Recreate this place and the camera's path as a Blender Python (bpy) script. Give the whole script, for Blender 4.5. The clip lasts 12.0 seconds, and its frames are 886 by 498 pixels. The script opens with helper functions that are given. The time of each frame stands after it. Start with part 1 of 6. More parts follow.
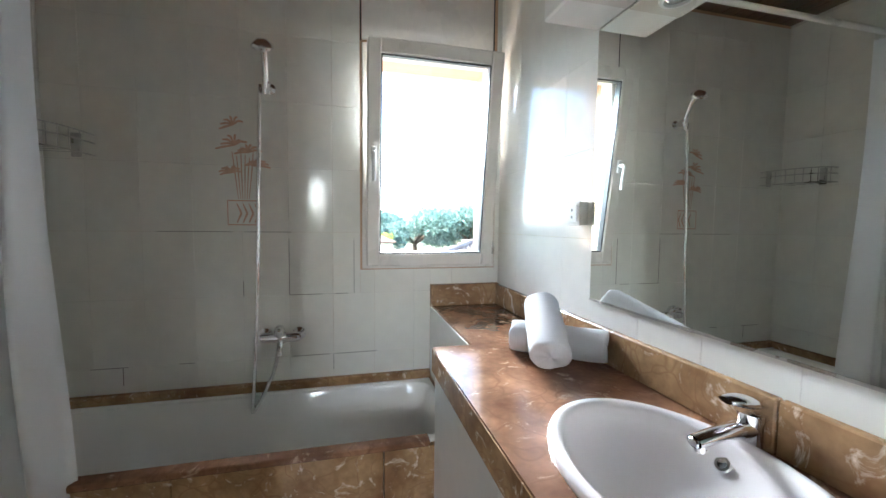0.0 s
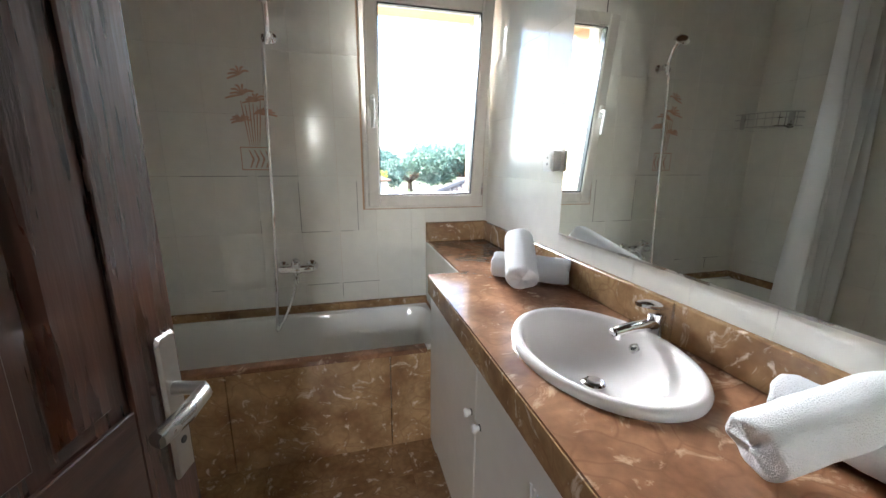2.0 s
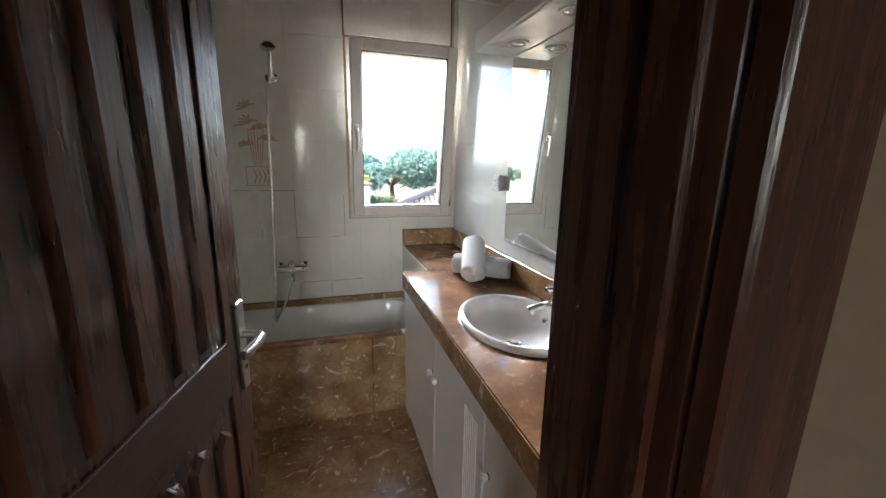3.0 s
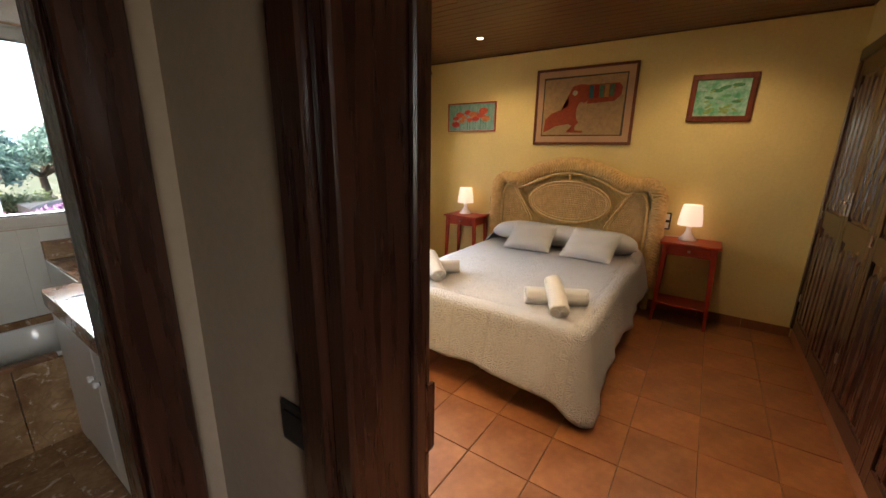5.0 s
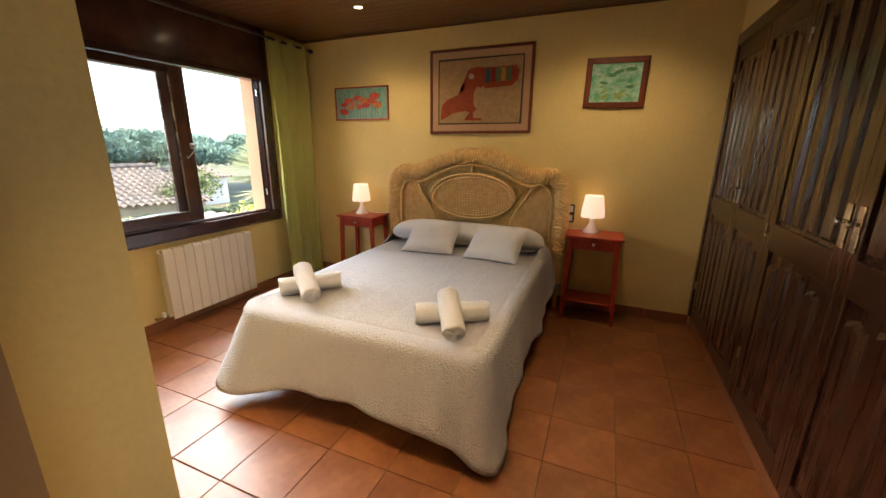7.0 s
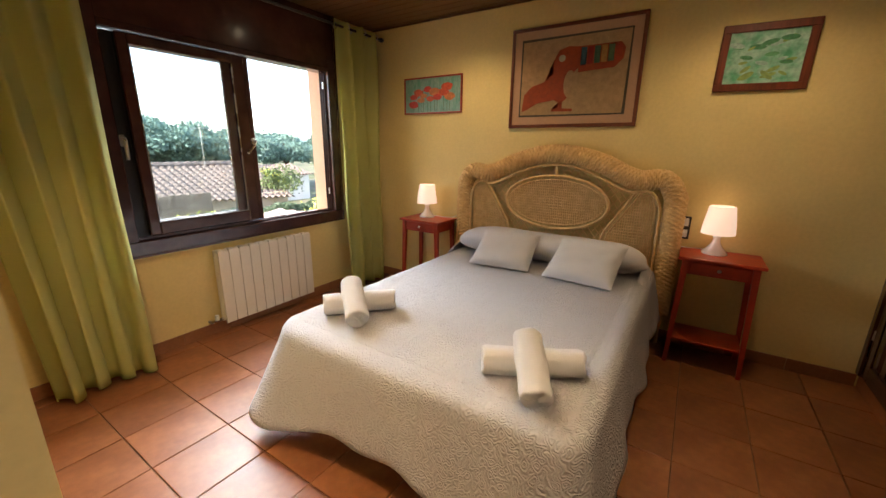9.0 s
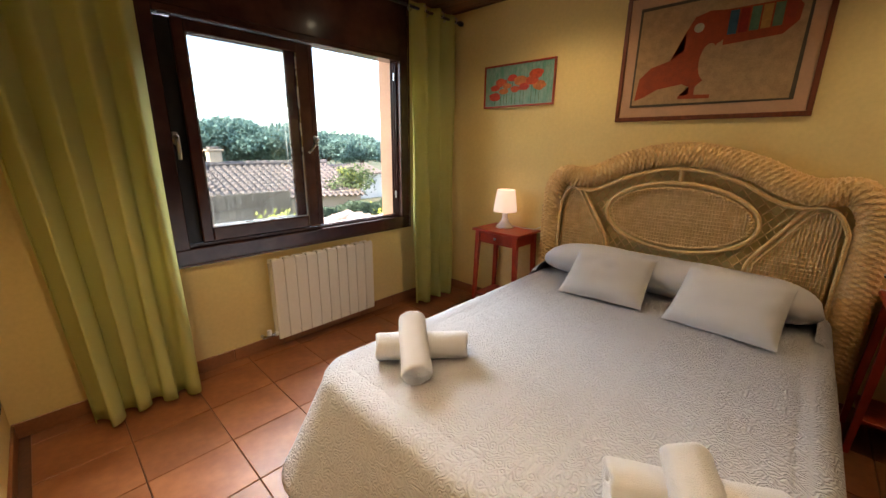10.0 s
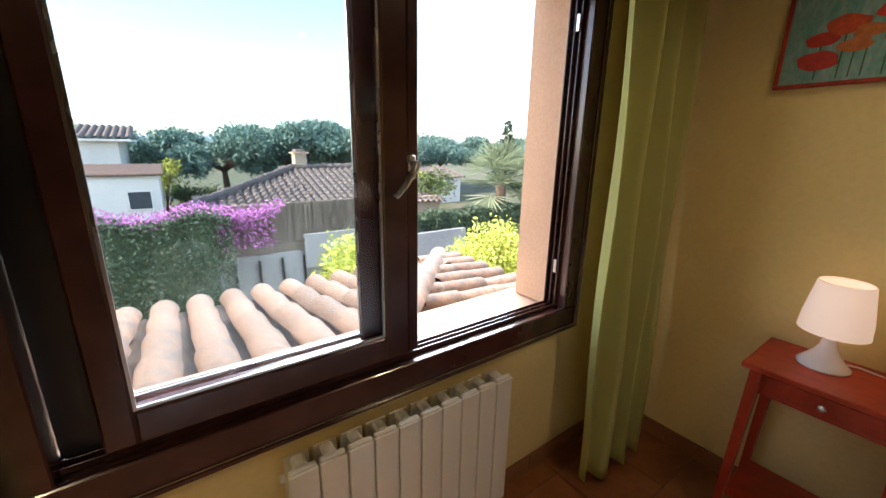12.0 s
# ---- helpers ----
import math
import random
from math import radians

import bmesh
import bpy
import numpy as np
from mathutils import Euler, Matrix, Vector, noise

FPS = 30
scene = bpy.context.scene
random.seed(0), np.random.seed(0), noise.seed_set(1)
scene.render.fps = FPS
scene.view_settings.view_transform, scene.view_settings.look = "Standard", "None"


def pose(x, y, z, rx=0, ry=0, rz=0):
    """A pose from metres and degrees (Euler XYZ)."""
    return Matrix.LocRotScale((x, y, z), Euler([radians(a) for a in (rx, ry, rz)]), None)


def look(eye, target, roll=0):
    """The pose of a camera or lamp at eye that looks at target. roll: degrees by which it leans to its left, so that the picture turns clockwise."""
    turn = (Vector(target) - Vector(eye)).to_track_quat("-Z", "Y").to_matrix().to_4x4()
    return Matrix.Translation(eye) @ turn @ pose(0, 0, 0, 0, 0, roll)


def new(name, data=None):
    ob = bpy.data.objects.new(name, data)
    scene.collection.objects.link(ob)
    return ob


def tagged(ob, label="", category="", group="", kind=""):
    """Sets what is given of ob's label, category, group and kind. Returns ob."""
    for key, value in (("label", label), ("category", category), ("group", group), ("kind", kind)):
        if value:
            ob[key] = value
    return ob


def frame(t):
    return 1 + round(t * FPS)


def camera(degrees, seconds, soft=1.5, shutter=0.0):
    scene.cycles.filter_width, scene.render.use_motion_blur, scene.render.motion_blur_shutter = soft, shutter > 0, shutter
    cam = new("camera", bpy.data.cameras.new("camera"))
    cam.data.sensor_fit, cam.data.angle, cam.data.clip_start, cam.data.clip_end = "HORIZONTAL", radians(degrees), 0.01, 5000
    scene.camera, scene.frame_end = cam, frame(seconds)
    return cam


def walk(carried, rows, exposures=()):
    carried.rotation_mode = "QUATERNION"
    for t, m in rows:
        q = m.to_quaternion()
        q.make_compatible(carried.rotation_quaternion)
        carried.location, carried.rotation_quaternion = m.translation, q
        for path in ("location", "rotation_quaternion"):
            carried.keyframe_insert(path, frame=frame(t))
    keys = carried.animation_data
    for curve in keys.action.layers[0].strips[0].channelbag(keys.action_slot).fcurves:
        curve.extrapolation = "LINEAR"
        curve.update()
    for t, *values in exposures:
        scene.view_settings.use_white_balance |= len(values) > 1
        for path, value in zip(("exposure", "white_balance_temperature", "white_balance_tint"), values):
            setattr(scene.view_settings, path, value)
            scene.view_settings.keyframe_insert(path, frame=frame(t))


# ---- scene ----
cam = camera(98.6, 12.0)
PATH = [
    (0, (-0.036, -0.231, 1.273), (0.445, 1.706, 1.145), 0.6),
    (0.5, (-0.018, -0.216, 1.249), (0.463, 1.719, 1.095), 0.7),
    (1, (-0.018, -0.23, 1.228), (0.467, 1.686, 0.925), 0.6),
    (1.5, (-0.033, -0.305, 1.239), (0.453, 1.586, 0.802), 0.7),
    (2, (-0.086, -0.464, 1.31), (0.409, 1.422, 0.862), 0.4),
    (2.5, (-0.136, -0.669, 1.393), (0.383, 1.205, 0.926), 0.3),
    (2.7, (-0.129, -0.745, 1.386), (0.399, 1.133, 0.945), 0.5),
    (4.3, (-0.183, -1.39, 1.561), (1.073, 0.079, 1.046), 0.9),
    (4.4, (-0.169, -1.409, 1.561), (1.141, 0.012, 1.046), 0.8),
    (4.5, (-0.151, -1.444, 1.553), (1.201, -0.061, 1.042), 0.8),
    (4.6, (-0.136, -1.47, 1.549), (1.262, -0.133, 1.038), 0.9),
    (4.9, (-0.106, -1.522, 1.528), (1.444, -0.361, 1.027), 0.1),
    (5, (-0.081, -1.526, 1.525), (1.516, -0.431, 1.024), 0.9),
    (5.5, (0.014, -1.541, 1.507), (1.765, -0.714, 1.005), 0.8),
    (6, (0.184, -1.519, 1.489), (1.976, -0.79, 0.981), 0.5),
    (6.5, (0.347, -1.499, 1.471), (2.138, -0.77, 0.962), 0.5),
    (6.7, (0.407, -1.508, 1.476), (2.197, -0.778, 0.964), 0.5),
    (8.5, (0.753, -1.355, 1.431), (2.429, -0.389, 0.924), 0.8),
    (9, (0.912, -1.258, 1.439), (2.533, -0.206, 0.923), 0.7),
    (9.5, (1.088, -1.099, 1.428), (2.624, 0.074, 0.915), 0.3),
    (10, (1.29, -0.884, 1.429), (2.697, 0.439, 0.909), 0.7),
    (10.5, (1.464, -0.57, 1.442), (2.765, 0.858, 0.925), 0.9),
    (11, (1.718, -0.175, 1.446), (2.927, 1.333, 0.933), 0.8),
    (11.5, (1.908, 0.288, 1.466), (3.058, 1.841, 0.953), 1.1),
    (12, (2.13, 0.742, 1.514), (3.26, 2.309, 0.997), 1.0),
]
walk(cam, [(t, look(eye, target, roll)) for t, eye, target, roll in PATH], exposures=((0, 4.15, 6200, 8), (1, 4.1, 6700, 10), (2.7, 3.8, 6700, 10), (4.5, 2.95, 7100, 11), (6.5, 2.95, 7300, 11), (8.5, 2.9, 7100, 12), (10, 2.7, 7000, 12), (11, 2.5, 7000, 12), (11.5, 2.45, 6800, 11), (12, 2.2, 6600, 11)))

# ---- world, sun, exposure ----
world = bpy.data.worlds.new("sky")
scene.world = world
world.use_nodes = True
SUN_FROM = Vector((-0.86, -0.03, 0.62)).normalized()
wn = world.node_tree.nodes
sky = wn.new("ShaderNodeTexSky")
sky.sky_type = "NISHITA"
sky.sun_disc = False
sky.air_density, sky.dust_density, sky.ozone_density = 0.8, 1.0, 0.4
sky.sun_elevation = math.asin(SUN_FROM.z)
sky.sun_rotation = math.atan2(SUN_FROM.x, SUN_FROM.y)
world.node_tree.links.new(sky.outputs[0], wn["Background"].inputs[0])
wn["Background"].inputs[1].default_value = 0.15
sun_data = bpy.data.lights.new("sun", "SUN")
sun_data.energy, sun_data.angle, sun_data.color = 2.0, radians(0.5), (1.0, 0.93, 0.82)
sun_lamp = new("sun", sun_data)
sun_lamp.matrix_world = look(SUN_FROM * 30, (0, 0, 0))
SPOT_FOOT, SPOT_HEAD = 9.5, 4.2


def sky_fill(name, centre, target, width, height, watts, colour, spread=180):
    """Adds one area lamp outside and above an opening, as fill in place of skylight."""
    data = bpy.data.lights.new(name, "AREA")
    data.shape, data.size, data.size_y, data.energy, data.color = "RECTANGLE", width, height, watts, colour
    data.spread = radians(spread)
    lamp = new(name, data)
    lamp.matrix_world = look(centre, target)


# fill lamps added out of view to brighten the rooms beyond the sky's light
sky_fill("fill_over_garden", (7.0, 7.6, 6.6), (1.6, 1.7, 1.4), 9.0, 4.4, 1250, (0.82, 0.91, 1.0))
sky_fill("fill_over_porch", (0.3, 5.0, 3.0), (0.35, 1.7, 1.5), 2.2, 1.4, 9, (0.9, 0.95, 1.0), 60)
# made-up source behind the unseen hall opening
sky_fill("fill_over_hall", (-0.9, -4.4, 2.2), (-0.5, -0.6, 1.1), 1.6, 1.2, 11, (1.0, 0.97, 0.92))


# ---- materials ----
def material(name, colour, rough=0.5, metal=0.0, vary=0.12, scale=6.0, grain=60.0, bump=0.15, second=None, stretch=(1, 1, 1), spec=0.5, random_tint=0.0, coat=0.0):
    """A painted or natural surface: two scales of mottling, fine relief, uneven gloss."""
    mat = bpy.data.materials.new(name)
    mat.use_nodes = True
    nt = mat.node_tree
    bsdf = nt.nodes["Principled BSDF"]
    bsdf.inputs["Metallic"].default_value = metal
    bsdf.inputs["Specular IOR Level"].default_value = spec
    bsdf.inputs["Coat Weight"].default_value = coat
    bsdf.inputs["Coat Roughness"].default_value = 0.12
    tc, mp = nt.nodes.new("ShaderNodeTexCoord"), nt.nodes.new("ShaderNodeMapping")
    mp.inputs["Scale"].default_value = stretch
    nt.links.new(tc.outputs["Object"], mp.inputs[0])
    big, fine = nt.nodes.new("ShaderNodeTexNoise"), nt.nodes.new("ShaderNodeTexNoise")
    big.inputs["Scale"].default_value, big.inputs["Detail"].default_value = scale, 4
    fine.inputs["Scale"].default_value, fine.inputs["Detail"].default_value = grain, 3
    ramp = nt.nodes.new("ShaderNodeValToRGB")
    c2 = second or tuple(c * (1 - vary) for c in colour)
    ramp.color_ramp.elements[0].position, ramp.color_ramp.elements[1].position = 0.35, 0.68
    ramp.color_ramp.elements[0].color, ramp.color_ramp.elements[1].color = (*c2, 1), (*colour, 1)
    mix = nt.nodes.new("ShaderNodeMix")
    mix.data_type, mix.blend_type = "RGBA", "MULTIPLY"
    mix.inputs[0].default_value = min(1.0, vary * 2)
    grey = nt.nodes.new("ShaderNodeMapRange")
    grey.inputs["From Min"].default_value, grey.inputs["From Max"].default_value = 0.3, 0.7
    grey.inputs["To Min"].default_value = 0.6
    rmap = nt.nodes.new("ShaderNodeMapRange")
    rmap.inputs["To Min"].default_value, rmap.inputs["To Max"].default_value = max(0.02, rough * 0.75), min(1, rough * 1.25)
    bp = nt.nodes.new("ShaderNodeBump")
    bp.inputs["Strength"].default_value, bp.inputs["Distance"].default_value = bump, 0.004
    for a, b in ((mp.outputs[0], big.inputs[0]), (mp.outputs[0], fine.inputs[0]), (big.outputs[0], ramp.inputs[0]), (ramp.outputs[0], mix.inputs[6]),
                 (fine.outputs[0], grey.inputs[0]), (grey.outputs[0], mix.inputs[7]), (big.outputs[0], rmap.inputs[0]), (rmap.outputs[0], bsdf.inputs["Roughness"]),
                 (fine.outputs[0], bp.inputs["Height"]), (bp.outputs[0], bsdf.inputs["Normal"])):
        nt.links.new(a, b)
    out = mix.outputs[2]
    if random_tint:
        info, hsv, mr = nt.nodes.new("ShaderNodeObjectInfo"), nt.nodes.new("ShaderNodeHueSaturation"), nt.nodes.new("ShaderNodeMapRange")
        mr.inputs["To Min"].default_value, mr.inputs["To Max"].default_value = 1 - random_tint, 1 + random_tint
        nt.links.new(info.outputs["Random"], mr.inputs[0])
        nt.links.new(mr.outputs[0], hsv.inputs["Value"])
        nt.links.new(out, hsv.inputs["Color"])
        out = hsv.outputs[0]
    nt.links.new(out, bsdf.inputs["Base Color"])
    return mat


def wood(name, colour, dark, rough=0.4, stretch=(14, 14, 1.0), bump=0.2, coat=0.0):
    """Wood with long grain along the axis that is stretched least."""
    mat = material(name, colour, rough, 0, 0.25, 3.0, 9.0, bump, dark, stretch, coat=coat)
    return mat


def marble(name, base, dark, light, rough=0.18, scale=9.0):
    """Brown breccia marble: cloudy body, dark veins, pale flecks."""
    mat = material(name, base, rough, 0, 0.3, scale * 0.5, 40, 0.03, dark)
    nt = mat.node_tree
    bsdf = nt.nodes["Principled BSDF"]
    body = bsdf.inputs["Base Color"].links[0].from_socket
    tc = nt.nodes["Texture Coordinate"]
    warp, add, vor = nt.nodes.new("ShaderNodeTexNoise"), nt.nodes.new("ShaderNodeVectorMath"), nt.nodes.new("ShaderNodeTexNoise")
    warp.inputs["Scale"].default_value = 5
    add.operation = "MULTIPLY_ADD"
    add.inputs[1].default_value = (0.35, 0.35, 0.35)
    vor.inputs["Scale"].default_value, vor.inputs["Detail"].default_value, vor.inputs["Roughness"].default_value = scale * 1.6, 5, 0.62
    fleck = nt.nodes.new("ShaderNodeValToRGB")
    fleck.color_ramp.elements[0].position, fleck.color_ramp.elements[1].position = 0.585, 0.68
    mx = nt.nodes.new("ShaderNodeMix")
    mx.data_type = "RGBA"
    mx.inputs[7].default_value = (*light, 1)
    vein, vr, mx2 = nt.nodes.new("ShaderNodeTexVoronoi"), nt.nodes.new("ShaderNodeValToRGB"), nt.nodes.new("ShaderNodeMix")
    vein.feature = "DISTANCE_TO_EDGE"
    vein.inputs["Scale"].default_value = scale * 0.8
    vr.color_ramp.elements[0].color, vr.color_ramp.elements[1].color = (0.6, 0.6, 0.6, 1), (0, 0, 0, 1)
    vr.color_ramp.elements[1].position = 0.05
    mx2.data_type = "RGBA"
    mx2.inputs[7].default_value = (*dark, 1)
    for a, b in ((tc.outputs["Object"], warp.inputs[0]), (warp.outputs["Color"], add.inputs[0]), (tc.outputs["Object"], add.inputs[2]), (add.outputs[0], vor.inputs[0]),
                 (add.outputs[0], vein.inputs[0]), (vein.outputs["Distance"], vr.inputs[0]), (vr.outputs[0], mx2.inputs[0]), (body, mx2.inputs[6]),
                 (vor.outputs[0], fleck.inputs[0]), (fleck.outputs[0], mx.inputs[0]), (mx2.outputs[2], mx.inputs[6]), (mx.outputs[2], bsdf.inputs["Base Color"])):
        nt.links.new(a, b)
    return mat


def glass(name, tint=(1, 1, 1)):
    mat = bpy.data.materials.new(name)
    mat.use_nodes = True
    nt = mat.node_tree
    nt.nodes.clear()
    o, mx, tr, gl, fr = (nt.nodes.new("ShaderNode" + k) for k in ("OutputMaterial", "MixShader", "BsdfTransparent", "BsdfGlossy", "Fresnel"))
    tr.inputs[0].default_value = (*tint, 1)
    gl.inputs["Roughness"].default_value = 0.01
    fr.inputs[0].default_value = 1.5
    for a, b in ((fr.outputs[0], mx.inputs[0]), (tr.outputs[0], mx.inputs[1]), (gl.outputs[0], mx.inputs[2]), (mx.outputs[0], o.inputs[0])):
        nt.links.new(a, b)
    return mat


def glow(name, colour, strength):
    mat = bpy.data.materials.new(name)
    mat.use_nodes = True
    b = mat.node_tree.nodes["Principled BSDF"]
    b.inputs["Base Color"].default_value = (*colour, 1)
    b.inputs["Emission Color"].default_value = (*colour, 1)
    b.inputs["Emission Strength"].default_value = strength
    return mat


def cloth(name, colour, rough=0.9, through_light=0.0, vary=0.06, scale=5, grain=220, bump=0.25):
    mat = material(name, colour, rough, 0, vary, scale, grain, bump, spec=0.15)
    if through_light:
        nt = mat.node_tree
        bsdf, out = nt.nodes["Principled BSDF"], nt.nodes["Material Output"]
        tl, mx = nt.nodes.new("ShaderNodeBsdfTranslucent"), nt.nodes.new("ShaderNodeMixShader")
        mx.inputs[0].default_value = through_light
        tl.inputs[0].default_value = (*colour, 1)
        nt.links.new(bsdf.outputs[0], mx.inputs[1])
        nt.links.new(tl.outputs[0], mx.inputs[2])
        nt.links.new(mx.outputs[0], out.inputs[0])
    return mat


WALL_YELLOW = material("yellow_plaster", (0.78, 0.62, 0.27), 0.75, vary=0.08, scale=2.2, grain=45, bump=0.22)
# part of the hall's dimness is put into this darkened plaster colour
WALL_HALL = material("dimmed_hall_plaster", (0.42, 0.32, 0.23), 0.8, vary=0.08, scale=2.2, grain=45, bump=0.2)
WALL_OUT = material("outside_render", (0.62, 0.40, 0.26), 0.9, vary=0.15, scale=1.5, grain=70, bump=0.4)
TILE_WHITE = material("glazed_white_tile", (0.83, 0.81, 0.74), 0.12, vary=0.06, scale=3.0, grain=14, bump=0.03, random_tint=0.012)
GROUT = material("pale_grout", (0.7, 0.67, 0.6), 0.85, vary=0.2, scale=4)
OLD_JOINT = material("stained_joint", (0.26, 0.22, 0.17), 0.9, vary=0.4, scale=14)
TERRA = material("terracotta_tile", (0.36, 0.14, 0.058), 0.4, vary=0.2, scale=5, grain=30, bump=0.12, second=(0.24, 0.085, 0.034), random_tint=0.12)
TERRA_GROUT = material("terracotta_grout", (0.15, 0.065, 0.035), 0.9, vary=0.3, scale=9)
SKIRT = material("terracotta_skirting", (0.34, 0.14, 0.06), 0.4, vary=0.2, scale=4, random_tint=0.08)
MARBLE = marble("brown_marble", (0.52, 0.33, 0.17), (0.26, 0.14, 0.07), (0.72, 0.58, 0.45), 0.2, 13)
MARBLE_TOP = marble("brown_marble_top", (0.36, 0.185, 0.105), (0.17, 0.08, 0.045), (0.43, 0.28, 0.19), 0.12, 12)
CEIL_WOOD = wood("ceiling_board", (0.17, 0.075, 0.03), (0.1, 0.042, 0.016), 0.38, (14, 1, 14))
DARK_WOOD = wood("dark_walnut", (0.066, 0.023, 0.013), (0.034, 0.011, 0.007), 0.28, (16, 16, 1.2), coat=0.5)
DARK_WOOD_H = wood("dark_walnut_rail", (0.058, 0.023, 0.013), (0.03, 0.011, 0.007), 0.3, (1.2, 16, 16), coat=0.4)
FRAME_WOOD = wood("dark_window_wood", (0.085, 0.032, 0.026), (0.05, 0.019, 0.017), 0.24, (2, 16, 2), coat=0.4)
RED_WOOD = wood("red_painted_wood", (0.46, 0.045, 0.018), (0.33, 0.03, 0.012), 0.36, (10, 3, 3), 0.12)
WHITE_PAINT = material("white_gloss_paint", (0.8, 0.78, 0.74), 0.3, vary=0.05, scale=3, grain=20, bump=0.04)
WINDOW_WHITE = material("white_window_lacquer", (0.78, 0.74, 0.68), 0.28, vary=0.05, scale=3, grain=30, bump=0.02)
ENAMEL = material("white_enamel", (0.84, 0.82, 0.78), 0.07, vary=0.02, scale=2, grain=6, bump=0.01)
CERAMIC = material("white_ceramic", (0.72, 0.68, 0.67), 0.05, vary=0.02, scale=2, grain=6, bump=0.01)
CHROME = material("chrome", (0.86, 0.86, 0.87), 0.06, 1.0, vary=0.03, grain=20, bump=0.01)
STEEL = material("brushed_steel", (0.55, 0.53, 0.5), 0.28, 1.0, vary=0.08, grain=90, bump=0.05)
BLACK = material("black_plastic", (0.015, 0.014, 0.013), 0.4, vary=0.1)
PLATE_DARK = material("dark_switch_plate", (0.03, 0.026, 0.024), 0.35, vary=0.1)
PLATE_WHITE = material("white_plastic", (0.78, 0.77, 0.74), 0.35, vary=0.04)
TOWEL = cloth("white_terry", (0.68, 0.675, 0.69), 0.95, 0, 0.05, 12, 420, 0.8)
LINEN = cloth("white_cotton", (0.63, 0.625, 0.635), 0.9, 0, 0.04, 6, 300, 0.25)
BEDSPREAD = cloth("quilted_white_cotton", (0.53, 0.525, 0.545), 0.92, 0, 0.04, 6, 260, 0.3)
_nt = BEDSPREAD.node_tree
_tc = _nt.nodes["Texture Coordinate"]
_meander, _times, _ping, _b2 = (_nt.nodes.new("ShaderNode" + _k) for _k in ("TexNoise", "Math", "Math", "Bump"))
_meander.inputs["Scale"].default_value, _meander.inputs["Detail"].default_value = 38, 0
_times.operation, _ping.operation = "MULTIPLY", "PINGPONG"
_times.inputs[1].default_value, _ping.inputs[1].default_value = 5.0, 0.5
_xyz, _mod, _edge, _seam, _sum = (_nt.nodes.new("ShaderNode" + _k) for _k in ("SeparateXYZ", "Math", "Math", "MapRange", "Math"))
_mod.operation, _edge.operation, _sum.operation = "PINGPONG", "MULTIPLY", "MULTIPLY"
_mod.inputs[1].default_value, _edge.inputs[1].default_value = 0.13, 1.0
_seam.inputs["From Max"].default_value, _seam.inputs["To Min"].default_value = 0.012, 0.2
_b2.inputs["Strength"].default_value, _b2.inputs["Distance"].default_value = 0.9, 0.010
for _a, _c in ((_tc.outputs["Object"], _meander.inputs[0]), (_meander.outputs[0], _times.inputs[0]), (_times.outputs[0], _ping.inputs[0]), (_tc.outputs["Object"], _xyz.inputs[0]), (_xyz.outputs[1], _mod.inputs[0]),
               (_mod.outputs[0], _edge.inputs[0]), (_edge.outputs[0], _seam.inputs[0]), (_seam.outputs[0], _sum.inputs[0]), (_ping.outputs[0], _sum.inputs[1]), (_sum.outputs[0], _b2.inputs["Height"]),
               (_nt.nodes["Bump"].outputs[0], _b2.inputs["Normal"]), (_b2.outputs[0], _nt.nodes["Principled BSDF"].inputs["Normal"])):
    _nt.links.new(_a, _c)
CURTAIN_GREEN = cloth("lime_green_curtain", (0.62, 0.61, 0.23), 0.85, 0.4, 0.07, 4, 240, 0.3)
SHOWER_CLOTH = cloth("white_shower_curtain", (0.84, 0.84, 0.84), 0.6, 0.35, 0.03, 4, 180, 0.1)
WICKER = material("honey_wicker", (0.86, 0.6, 0.27), 0.5, vary=0.18, scale=22, grain=120, bump=0.2, second=(0.7, 0.45, 0.18))
RADIATOR_PAINT = material("cream_radiator_enamel", (0.8, 0.75, 0.63), 0.32, vary=0.04, scale=3)
SHADE = glow("white_lamp_shade", (1.0, 0.76, 0.62), 0.1)
LAMP_PLASTIC = material("white_lamp_plastic", (0.85, 0.82, 0.78), 0.25, vary=0.03)
SPOT_GLOW = glow("lit_spot", (1.0, 0.85, 0.6), 12.0)
SPOT_OFF = material("spot_reflector", (0.7, 0.7, 0.7), 0.15, 0.9, vary=0.05)
GLASS = glass("window_glass", (0.95, 0.97, 0.97))
MIRROR = bpy.data.materials.new("mirror_silver")
MIRROR.use_nodes = True
for _key, _value in (("Base Color", (0.88, 0.92, 0.9, 1)), ("Metallic", 1.0), ("Roughness", 0.0)):
    MIRROR.node_tree.nodes["Principled BSDF"].inputs[_key].default_value = _value


# ---- mesh helpers ----
def box(bm, x0, x1, y0, y1, z0, z1, bevel=0.0, seg=1):
    """Adds a box between the given limits, its edges rounded by bevel."""
    r = bmesh.ops.create_cube(bm, size=1, matrix=Matrix.Translation(((x0 + x1) / 2, (y0 + y1) / 2, (z0 + z1) / 2)) @ Matrix.Diagonal((abs(x1 - x0), abs(y1 - y0), abs(z1 - z0), 1)))
    if bevel:
        edges = list({e for v in r["verts"] for e in v.link_edges})
        bmesh.ops.bevel(bm, geom=edges, offset=bevel, segments=seg, affect="EDGES", profile=0.5)
    return bm


def boxes(*limits, bevel=0.0):
    bm = bmesh.new()
    for b in limits:
        box(bm, *b, bevel=bevel)
    return bm


